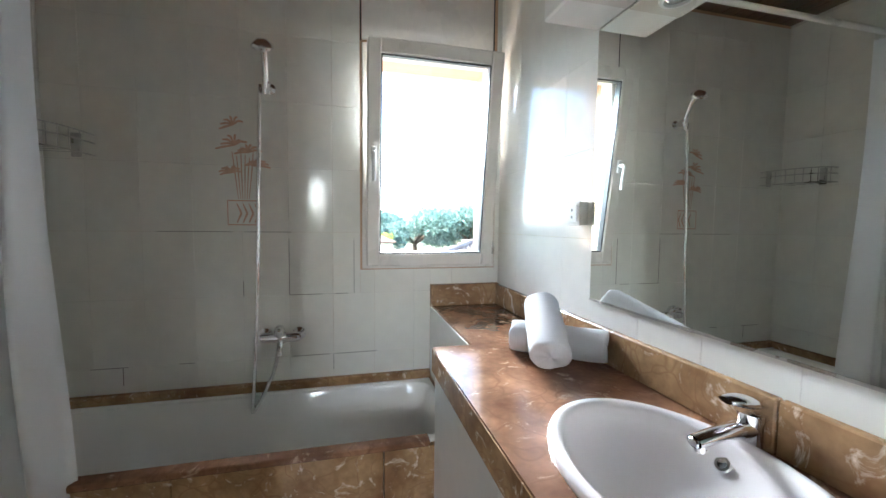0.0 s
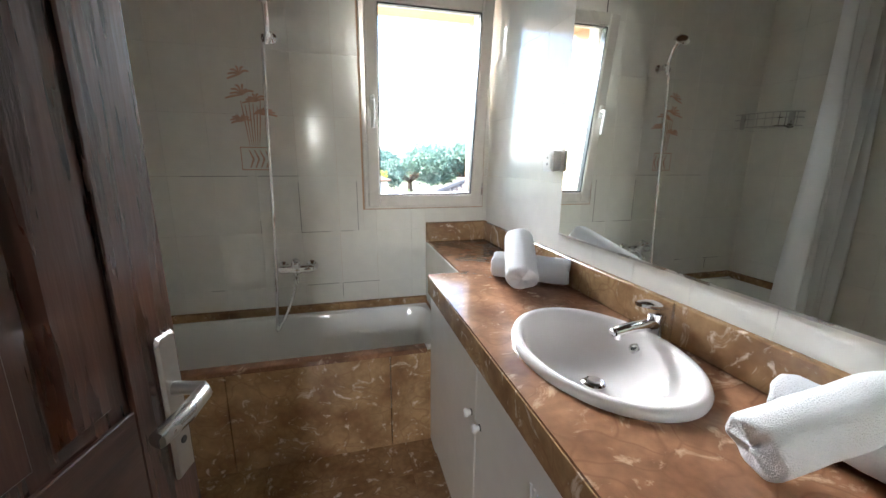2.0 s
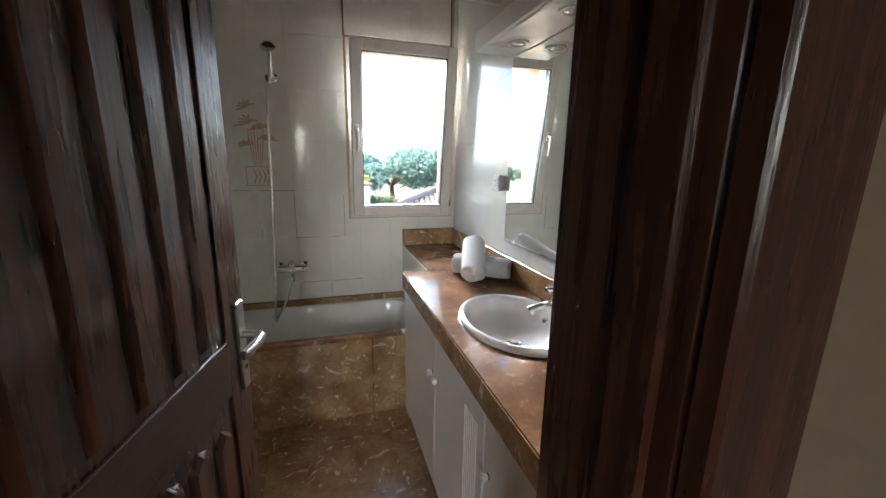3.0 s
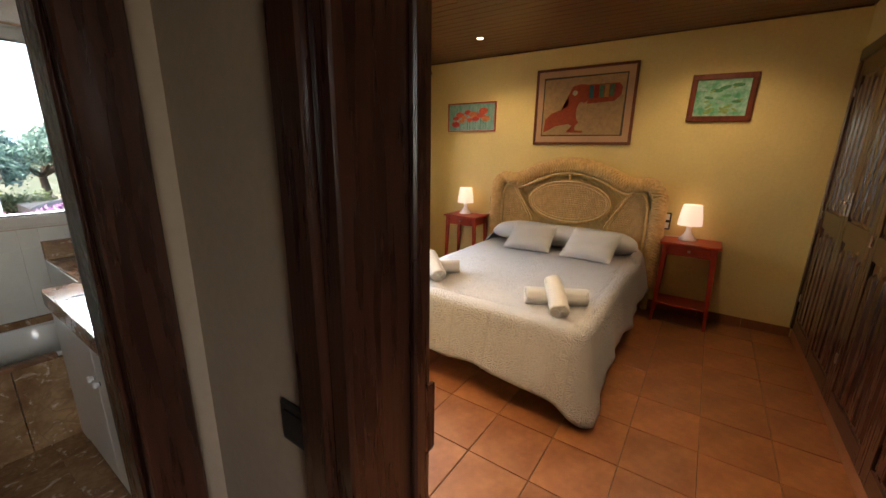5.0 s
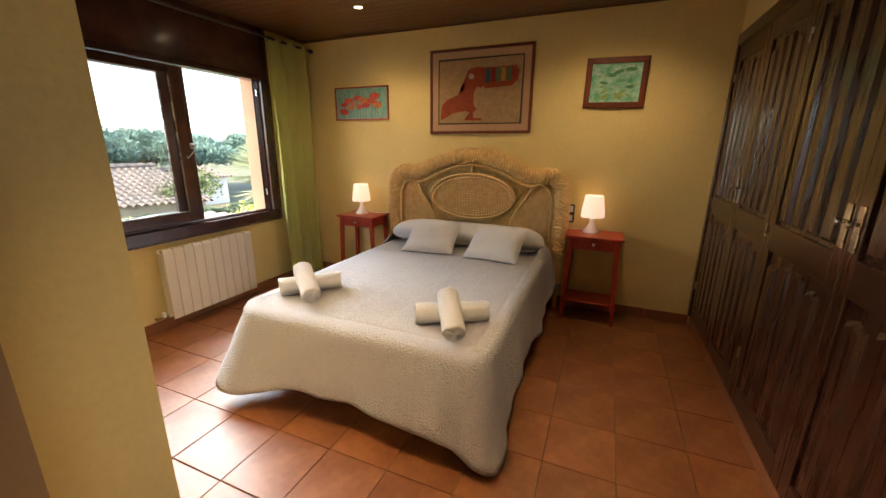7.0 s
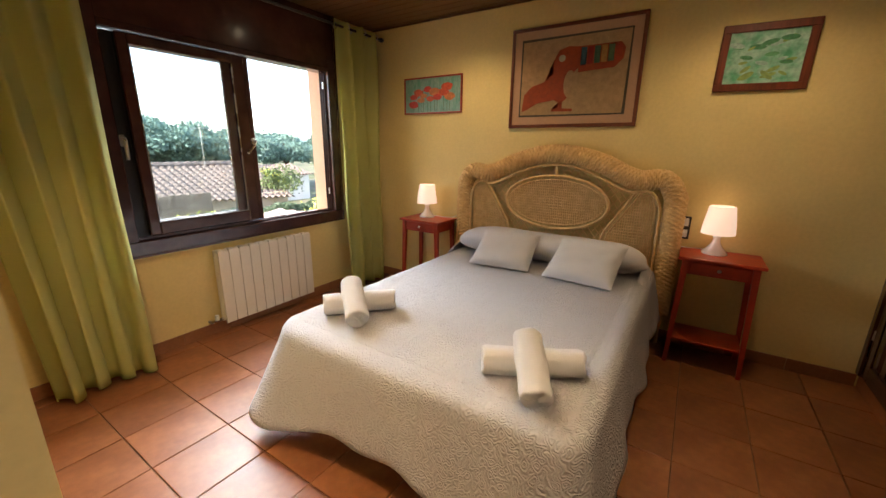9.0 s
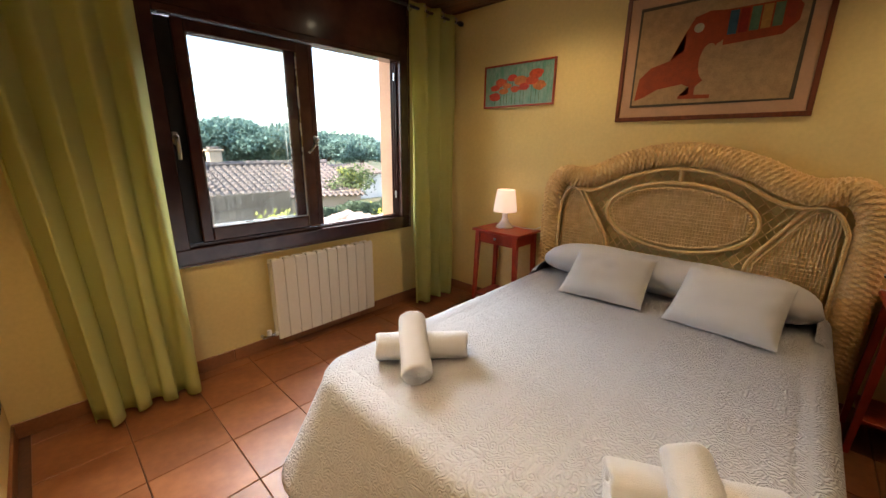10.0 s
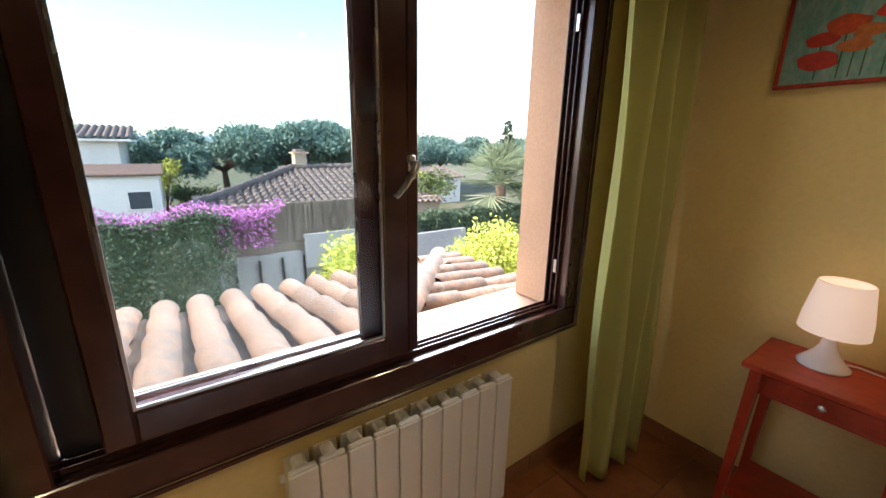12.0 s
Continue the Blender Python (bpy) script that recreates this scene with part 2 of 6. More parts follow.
def lathe(bm, profile, seg=28, m=None):
    """Adds a turned body: profile of (radius, height) pairs about z."""
    rings = []
    m = m or Matrix()
    for r, z in profile:
        if r < 1e-5:
            rings.append([bm.verts.new(m @ Vector((0, 0, z)))])
        else:
            rings.append([bm.verts.new(m @ Vector((r * math.cos(2 * math.pi * k / seg), r * math.sin(2 * math.pi * k / seg), z))) for k in range(seg)])
    for a, b in zip(rings, rings[1:]):
        for k in range(seg):
            vs = [a[k % len(a)], a[(k + 1) % len(a)], b[(k + 1) % len(b)], b[k % len(b)]]
            vs = list(dict.fromkeys(vs))
            if len(vs) > 2:
                bm.faces.new(vs)
    return bm


def tube(bm, pts, radius, seg=8, closed=False, cap=True):
    """Adds a round bar along points; radius may be one number or one for each point."""
    pts = [Vector(p) for p in pts]
    n = len(pts)
    rings, side = [], None
    for i, p in enumerate(pts):
        a = pts[(i - 1) % n] if closed or i else p
        b = pts[(i + 1) % n] if closed or i < n - 1 else p
        d = (b - a).normalized()
        if side is None:
            side = d.orthogonal().normalized()
        side = (side - d * side.dot(d)).normalized()
        up = d.cross(side)
        r = radius if isinstance(radius, (int, float)) else radius[i]
        rings.append([bm.verts.new(p + r * (math.cos(2 * math.pi * k / seg) * side + math.sin(2 * math.pi * k / seg) * up)) for k in range(seg)])
    pairs = list(zip(rings, rings[1:])) + ([(rings[-1], rings[0])] if closed else [])
    for a, b in pairs:
        for k in range(seg):
            bm.faces.new((a[k], a[(k + 1) % seg], b[(k + 1) % seg], b[k]))
    if cap and not closed:
        bm.faces.new(rings[0][::-1])
        bm.faces.new(rings[-1])
    return bm


def grid(bm, nu, nv, f, close_u=False):
    """Adds a sheet of nu x nv cells whose points f(u, v) gives, u and v from 0 to 1."""
    vs = [[bm.verts.new(f(i / nu, j / nv)) for i in range(nu if close_u else nu + 1)] for j in range(nv + 1)]
    w = len(vs[0])
    for j in range(nv):
        for i in range(nu):
            bm.faces.new((vs[j][i], vs[j][(i + 1) % w], vs[j + 1][(i + 1) % w], vs[j + 1][i]))
    return vs


def thing(name, m=None, label="", category="", group="", kind=""):
    """An Empty at a thing's base, which parents its parts."""
    ob = new(name)
    ob.empty_display_size = 0.05
    if m is not None:
        ob.matrix_world = m
    return tagged(ob, label, category, group, kind)


def part(name, bm, mat, parent=None, label="", smooth=False, m=None):
    """Links a bmesh as one mesh object, under a thing or part if given."""
    me = bpy.data.meshes.new(name)
    bmesh.ops.recalc_face_normals(bm, faces=bm.faces)
    bm.to_mesh(me)
    bm.free()
    me.materials.append(mat)
    if smooth:
        for p in me.polygons:
            p.use_smooth = True
        if smooth == "auto":
            me.set_sharp_from_angle(angle=radians(40))
    ob = new(name, me)
    if parent is not None:
        ob.parent = parent
    if m is not None:
        ob.matrix_basis = m
    if label:
        ob["label"] = label
    return ob


def structure(name, bm, mat, label, category, smooth=False):
    return tagged(part(name, bm, mat, smooth=smooth), label, category, kind="structure")

# ---- the large structure ----
# bathroom: x -1.12..0.75, y -0.36..1.70; bedroom: x 0.99..4.13, y -2.3..1.73; hall to the west of the bedroom door
CEIL, OUT = 2.57, 2.03
NB, NR = 1.70, 1.73

structure("floor", boxes((-2.2, 4.6, -3.2, 2.03, -0.25, -0.012)), TERRA_GROUT, "brown grout bed under square terracotta floor tiles", "floor")
structure("floor_bath", boxes((-1.25, 0.75, -0.66, 1.12, -0.012, 0.0)), MARBLE, "polished dark brown marble slab floor of the bathroom", "floor")
structure("wall_north_bath", boxes((-1.5, 0.03, NB, OUT, 0, CEIL), (0.72, 0.87, NB, OUT, 0, CEIL), (0.03, 0.72, NB, OUT, 0, 1.05), (0.03, 0.72, NB, OUT, 2.14, CEIL)), WALL_OUT, "outer bathroom wall with a window opening", "wall")
structure("wall_north_bedroom", boxes((0.87, 1.75, NR, OUT, 0, CEIL), (3.60, 4.4, NR, OUT, 0, CEIL), (1.75, 3.60, NR, OUT, 0, 0.72)), WALL_YELLOW, "yellow plastered bedroom wall under and beside the wide window", "wall")
structure("wall_headboard", boxes((4.13, 4.4, -3.2, NR, 0, CEIL)), WALL_YELLOW, "plain yellow plastered bedroom wall behind the bed", "wall")
structure("wall_bath_west", boxes((-1.5, -1.25, -0.78, NB, 0, CEIL)), GROUT, "bathroom end wall behind white tiles", "wall")
structure("wall_between", boxes((0.755, 0.99, -0.49, NB, 0, CEIL)), WALL_YELLOW, "yellow plastered wall between bedroom and bathroom", "wall")
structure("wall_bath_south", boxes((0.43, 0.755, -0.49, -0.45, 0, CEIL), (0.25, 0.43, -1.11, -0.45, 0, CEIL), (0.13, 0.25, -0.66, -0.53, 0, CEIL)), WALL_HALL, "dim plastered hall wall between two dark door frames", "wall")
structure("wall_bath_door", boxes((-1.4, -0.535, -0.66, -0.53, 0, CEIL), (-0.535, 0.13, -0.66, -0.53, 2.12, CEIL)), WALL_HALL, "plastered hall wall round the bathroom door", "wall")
structure("wall_bath_lining", boxes((-1.249, -0.536, -0.5295, -0.523, 0, CEIL - 0.002), (-0.536, 0.13, -0.5295, -0.523, 2.122, CEIL - 0.002), (0.131, 0.248, -0.5295, -0.523, 0, CEIL - 0.002), (0.2505, 0.2545, -0.52, -0.4495, 0.86, CEIL - 0.002), (0.2505, 0.754, -0.4495, -0.4465, 0.86, CEIL - 0.002)), TILE_WHITE, "white tiled bathroom wall round the door", "wall")
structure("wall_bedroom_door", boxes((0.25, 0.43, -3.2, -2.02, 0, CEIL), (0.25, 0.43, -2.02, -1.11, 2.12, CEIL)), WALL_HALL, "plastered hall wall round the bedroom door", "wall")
structure("wall_soffit", boxes((0.43, 4.13, -2.95, -2.30, 2.28, CEIL)), WALL_YELLOW, "yellow plaster above the built-in wardrobe", "wall")
structure("wall_south", boxes((0.43, 4.13, -3.2, -2.95, 0, CEIL)), WALL_YELLOW, "yellow wall behind the built-in wardrobe", "wall")
# the bare opening in the south run is added, unseen, to admit fill light
structure("wall_hall_west", boxes((-2.2, -2.05, -3.2, -0.66, 0, CEIL), (-2.05, -1.2, -3.2, -3.05, 0, CEIL), (-0.45, 0.25, -3.2, -3.05, 0, CEIL), (-1.2, -0.45, -3.2, -3.05, 0, 1.05), (-1.2, -0.45, -3.2, -3.05, 2.0, CEIL), (-2.05, -1.4, -0.78, -0.66, 0, CEIL)), WALL_HALL, "plain plastered hall wall with an added opening out of view", "wall")

# ---- bathroom ----
def roll(bm, length, radius, m, seed=0):
    """Adds a rolled terry towel lying along x: a soft body whose ends show the wound layers."""
    o = random.Random(seed).random() * 9
    seg = 40
    prof = [(-0.5, 0.02), (-0.5, 0.15), (-0.5, 0.28), (-0.5, 0.41), (-0.5, 0.54), (-0.5, 0.67), (-0.5, 0.8), (-0.5, 0.92), (-0.492, 0.985)]
    prof = prof + [(-0.48 + 0.96 * k / 16, 1.0) for k in range(17)] + [(-x, r) for x, r in prof[::-1]]
    rings = []
    for i, (x, r) in enumerate(prof):
        ring = []
        for k in range(seg):
            a = 2 * math.pi * k / seg
            cap = abs(x) >= 0.492
            wind = 0.006 * math.cos(2 * math.pi * r * 4 - a) if cap and r < 0.95 else 0.0
            d = Vector((0, math.cos(a), math.sin(a)))
            lump = 1 + 0.05 * noise.noise((x * 4 + o, 1.3 * d.y, 1.3 * d.z)) + 0.03 * noise.noise((x * 11 + o, 3 * d.y, 3 * d.z))
            lip = 0.05 * max(0.0, 1 - ((a - 2.2) % (2 * math.pi)) / 0.5) if not cap else 0.0
            rr = radius * r * (lump + lip)
            px = x * length + math.copysign(wind, x) + (0.01 * noise.noise((d.y * 1.5, d.z * 1.5, o + x)) if abs(x) > 0.45 else 0)
            ring.append(bm.verts.new(m @ Vector((px, rr * d.y * 1.06, rr * d.z * 0.93))))
        rings.append(ring)
    for a, b in zip(rings, rings[1:]):
        for k in range(seg):
            bm.faces.new((a[k], a[(k + 1) % seg], b[(k + 1) % seg], b[k]))
    bm.faces.new(rings[0])
    bm.faces.new(rings[-1])
    return bm


def towel(m, length, radius, label, group, seed):
    ob = part("rolled_towel", roll(bmesh.new(), length, radius, Matrix(), seed), TOWEL, None, smooth=True, m=m)
    return tagged(ob, label, "towel", group)


def bathtub():
    t = thing("bathtub", pose(0, 0, 0), "white enamelled built-in bathtub behind a brown marble front", "bathtub")
    cx, cy, hx, hy, top = -0.43, 1.395, 0.80, 0.265, 0.475
    bm = bmesh.new()
    rows = ((1.0, 1.0, top), (0.985, 0.97, top - 0.004), (0.965, 0.93, top - 0.03), (0.93, 0.86, 0.3), (0.89, 0.8, 0.16), (0.8, 0.7, 0.115), (0.4, 0.35, 0.105))
    rings = []
    for fx, fy, z in rows:
        ring = []
        for k in range(72):
            a = 2 * math.pi * k / 72
            c, s = math.cos(a), math.sin(a)
            e = 0.22 if fx < 1 else 0.08
            ring.append(bm.verts.new((cx + hx * fx * math.copysign(abs(c) ** e, c), cy + hy * fy * math.copysign(abs(s) ** e, s), z)))
        rings.append(ring)
    for a, b in zip(rings, rings[1:]):
        for k in range(72):
            bm.faces.new((a[k], a[(k + 1) % 72], b[(k + 1) % 72], b[k]))
    bm.faces.new(rings[-1])
    part("tub_shell", bm, ENAMEL, t, smooth="auto")
    part("tub_rim", boxes((-1.24, 0.37, 1.118, 1.142, top - 0.03, top + 0.004), (-1.24, 0.37, 1.648, 1.668, top - 0.03, top + 0.004), bevel=0.006), ENAMEL, t, "rolled white rim")
    lathe_m = pose(-1.165, 1.39, 0.36, 0, 80, 0)
    part("overflow", lathe(bmesh.new(), [(0, 0.012), (0.02, 0.012), (0.032, 0.006), (0.034, 0.0)], 24, lathe_m), CHROME, t, "round chrome overflow cap", smooth="auto")
    for k in range(3):
        x0 = -1.25 + k * 0.667
        part("front_slab", boxes((x0, x0 + 0.664, 1.09, 1.115, 0.0, 0.462), bevel=0.002), MARBLE, t)
    part("capping", boxes((-1.25, 0.25, 1.082, 1.135, 0.463, 0.487), bevel=0.004), MARBLE_TOP, t, "narrow marble capping strip")
    part("wall_strip", boxes((-1.25, 0.375, 1.668, 1.699, 0.455, 0.515), (-1.249, -1.22, 1.14, 1.667, 0.455, 0.515), bevel=0.003), MARBLE, t, "marble upstand along the wall")


def shower_set():
    s = thing("hand_shower", pose(-0.40, 1.70, 0.742), "chrome bath mixer with hose and hand shower on the tiled wall", "shower")
    bm = lathe(bmesh.new(), [(0, -0.085), (0.02, -0.085), (0.024, -0.07), (0.022, -0.03), (0.03, -0.01), (0.03, 0.01), (0.022, 0.03), (0.024, 0.07), (0.02, 0.085), (0, 0.085)], 24, pose(0.055, -0.06, 0, 0, 90, 0))
    part("mixer_body", bm, CHROME, s, smooth="auto")
    for dx in (-0.02, 0.13):
        bm = lathe(bmesh.new(), [(0.0, 0.0), (0.03, 0.0), (0.032, 0.008), (0.02, 0.016), (0.013, 0.02), (0.013, 0.058), (0, 0.058)], 20, pose(dx, 0, 0, 90, 0, 0))
        part("wall_flange", bm, CHROME, s, smooth="auto")
    bm = lathe(bmesh.new(), [(0, 0.05), (0.012, 0.048), (0.022, 0.035), (0.026, 0.0), (0.02, -0.005)], 20, pose(0.055, -0.075, 0.02, 30, 0, 0))
    tube(bm, [(0.055, -0.1, 0.05), (0.07, -0.14, 0.062), (0.08, -0.165, 0.06)], [0.011, 0.008, 0.006])
    part("lever", bm, CHROME, s, "chrome lever handle", smooth="auto")
    bm = tube(bmesh.new(), [(0.055, -0.06, -0.02), (0.057, -0.09, -0.035), (0.06, -0.125, -0.05), (0.06, -0.13, -0.065)], [0.016, 0.014, 0.013, 0.012], 12)
    part("spout", bm, CHROME, s, smooth="auto")
    pts = []
    for k in range(60):
        u = k / 59
        if u < 0.35:
            w = u / 0.35
            a = math.pi * w
            pts.append((0.045 - 0.055 * (1 - math.cos(a)), -0.07 - 0.01 * w, -0.05 - 0.29 * math.sin(a * 0.5) ** 1.2 * (1 - 0.0 * w) if w < 0.5 else -0.05 - 0.29 * math.sin(a * 0.5) ** 1.2))
        else:
            w = (u - 0.35) / 0.65
            pts.append((-0.065 + 0.06 * w + 0.006 * math.sin(5 * w), -0.08 + 0.02 * w, -0.34 + 1.48 * w))
    rad = [0.0082 + 0.0009 * (k % 2) for k in range(len(pts))]
    part("hose", tube(bmesh.new(), pts, rad, 8), CHROME, s, "flexible chrome shower hose", smooth=True)
    bm = lathe(bmesh.new(), [(0, 0.0), (0.024, 0.0), (0.024, 0.01), (0.012, 0.016), (0.012, 0.05), (0, 0.05)], 18, pose(0.02, 0, 1.14, 90, 0, 0))
    box(bm, 0.005, 0.03, -0.075, -0.04, 1.12, 1.16, 0.006)
    part("bracket", bm, CHROME, s, smooth="auto")
    bm = tube(bmesh.new(), [(0.004, -0.062, 1.1), (0.014, -0.075, 1.17), (0.018, -0.11, 1.235), (0.02, -0.135, 1.26)], [0.011, 0.013, 0.014, 0.016], 12)
    part("handle", bm, CHROME, s, smooth="auto")
    bm = lathe(bmesh.new(), [(0, 0.03), (0.02, 0.028), (0.04, 0.012), (0.046, 0.0), (0.044, -0.008), (0.036, -0.009)], 28, pose(0.02, -0.16, 1.265, 35, 0, 0))
    head = part("shower_head", bm, CHROME, s, smooth="auto")
    part("spray_plate", lathe(bmesh.new(), [(0.036, -0.0085), (0.034, -0.012), (0, -0.012)], 28, pose(0.02, -0.16, 1.265, 35, 0, 0)), PLATE_WHITE, head, "pale perforated spray plate")


def wire_basket():
    b = thing("wire_basket", pose(-1.245, 1.693, 1.545), "chrome wire soap basket fixed in the tiled corner", "basket")

    def rim(a, z):
        return (0.18 * math.cos(a) ** 0.7 if a < 1.57 else 0.0, -0.30 * math.sin(a) ** 0.7, z)
    for z in (0.0, 0.05, 0.085):
        part("hoop", tube(bmesh.new(), [rim(math.pi / 2 * k / 18, z) for k in range(19)], 0.0032, 6), STEEL, b, smooth=True)
    for k in range(1, 9):
        x, y, _ = rim(math.pi / 2 * k / 9, 0)
        part("wire", tube(bmesh.new(), [(0.004, y, 0.0), (x, y, 0.0), (x, y, 0.085)], 0.002, 5), STEEL, b)
    part("mount", boxes((0.1, 0.135, -0.012, 0, -0.008, 0.09), bevel=0.003), STEEL, b)
    part("mount", boxes((0, 0.012, -0.25, -0.215, -0.008, 0.09), bevel=0.003), STEEL, b)


def shower_curtain():
    s = thing("shower_curtain", pose(0, 0, 0), "white shower curtain gathered at the end of a pale rod", "curtain")

    def cloth_at(u, v):
        x = -1.235 + (0.37 + 0.02 * v) * u
        d = 0.045 * math.sin(2 * math.pi * 5.2 * u + 0.5 * math.sin(3 * v)) * (0.7 + 0.5 * v) + 0.01 * math.sin(17 * u + 4 * v)
        return Vector((x + 0.012 * math.sin(6 * v + 9 * u), 1.05 + d, 2.15 - v * 2.03))
    bm = bmesh.new()
    grid(bm, 60, 30, cloth_at)
    part("curtain_cloth", bm, SHOWER_CLOTH, s, smooth=True)
    rod = part("curtain_rod", tube(bmesh.new(), [(-1.25, 1.05, 2.185), (0.75, 1.05, 2.185)], 0.0125, 12), WHITE_PAINT, s, "white curtain rod", smooth="auto")
    for k in range(9):
        x = -1.22 + 0.045 * k
        part("ring", tube(bmesh.new(), [(x, 1.05 + 0.02 * math.cos(a), 2.172 + 0.022 * math.sin(a)) for a in [2 * math.pi * j / 12 for j in range(12)]], 0.002, 5, True), PLATE_WHITE, rod)


def bath_window():
    w = thing("window_1", pose(0, 0, 0), "white lacquered bathroom window, tilted open inwards, clear glass", "window", kind="structure")
    part("outer_frame", boxes((0.03, 0.075, 1.685, 1.78, 1.05, 2.14), (0.675, 0.72, 1.685, 1.78, 1.05, 2.14), (0.075, 0.675, 1.685, 1.78, 1.05, 1.085), (0.075, 0.675, 1.685, 1.78, 2.10, 2.14), bevel=0.004), WINDOW_WHITE, w)
    sash = part("sash", boxes((0.05, 0.112, 0, 0.067, 0, 1.05), (0.64, 0.70, 0, 0.067, 0, 1.05), (0.112, 0.64, 0, 0.067, 0, 0.063), (0.112, 0.64, 0, 0.067, 0.985, 1.05), bevel=0.006), WINDOW_WHITE, w, m=pose(0, 1.668, 1.062, 7.5, 0, 0))
    part("gasket", boxes((0.112, 0.118, 0.012, 0.052, 0.063, 0.985), (0.634, 0.64, 0.012, 0.052, 0.063, 0.985), (0.118, 0.634, 0.012, 0.052, 0.063, 0.069), (0.118, 0.634, 0.012, 0.052, 0.979, 0.985)), BLACK, sash, "black rubber gasket")
    pane = part("pane", boxes((0.117, 0.635, 0.032, 0.038, 0.068, 0.98)), GLASS, sash, "clear window glass")
    pane.visible_shadow = False
    bm = boxes((0.066, 0.092, -0.014, 0, 0.508, 0.578), bevel=0.004)
    tube(bm, [(0.079, -0.013, 0.548), (0.079, -0.043, 0.548), (0.079, -0.05, 0.538), (0.079, -0.046, 0.42)], [0.01, 0.01, 0.011, 0.009], 10)
    part("window_handle", bm, PLATE_WHITE, sash, "pale lever handle", smooth="auto")
    for z in (1.12, 2.06):
        part("hinge", tube(bmesh.new(), [(0.708, 1.675, z), (0.708, 1.675, z + 0.07)], 0.007, 8), STEEL, w)
    box_ = thing("shutter_box", pose(0, 0, 0), "white panel of the roller shutter box above the window", "shutter box", kind="structure")
    part("cover_panel", boxes((0.03, 0.70, 1.688, 1.70, 2.155, 2.46), bevel=0.003), WINDOW_WHITE, box_)
    part("shadow_gap", boxes((0.022, 0.028, 1.694, 1.699, 2.15, 2.465), (0.702, 0.708, 1.694, 1.699, 2.15, 2.465), (0.022, 0.708, 1.694, 1.699, 2.467, 2.473)), BLACK, box_, "dark joint round the panel")


def vanity():
    v = thing("vanity_cabinet", pose(0, 0, 0), "white painted vanity cabinet with hinged doors under a marble top", "cabinet")
    part("carcass", boxes((0.285, 0.75, -0.445, 1.02, 0.06, 0.66), (0.285, 0.302, -0.445, 1.02, 0.661, 0.785), (0.304, 0.75, -0.445, -0.02, 0.661, 0.785), (0.304, 0.75, 0.57, 1.02, 0.661, 0.785), (0.30, 0.75, -0.445, 1.0, 0.0, 0.06), bevel=0.003), WHITE_PAINT, v)
    part("end_stile", boxes((0.266, 0.284, 0.985, 1.085, 0.005, 0.775), bevel=0.002), WHITE_PAINT, v)
    for k, (y0, y1) in enumerate(((0.475, 0.98), (-0.02, 0.47), (-0.44, -0.025))):
        d = part("door", boxes((0.264, 0.284, y0, y1, 0.03, 0.765), bevel=0.003), WHITE_PAINT, v)
        if k == 1:
            for j in range(7):
                part("louvre", boxes((0.26, 0.264, y0 + 0.05 + 0.016 * j, y0 + 0.058 + 0.016 * j, 0.10, 0.66), bevel=0.001), WHITE_PAINT, d)
        yk = y0 + 0.035 if k == 0 else y1 - 0.035
        part("knob", lathe(bmesh.new(), [(0, 0.026), (0.011, 0.024), (0.014, 0.017), (0.008, 0.008), (0.007, 0.0)], 16, pose(0.264, yk, 0.56, 0, -90, 0)), PLATE_WHITE, d, "round white porcelain knob", smooth=True)
        part("knob_rose", lathe(bmesh.new(), [(0, 0.003), (0.009, 0.003), (0.01, 0.0)], 14, pose(0.264, yk, 0.56, 0, -90, 0)), BLACK, d)


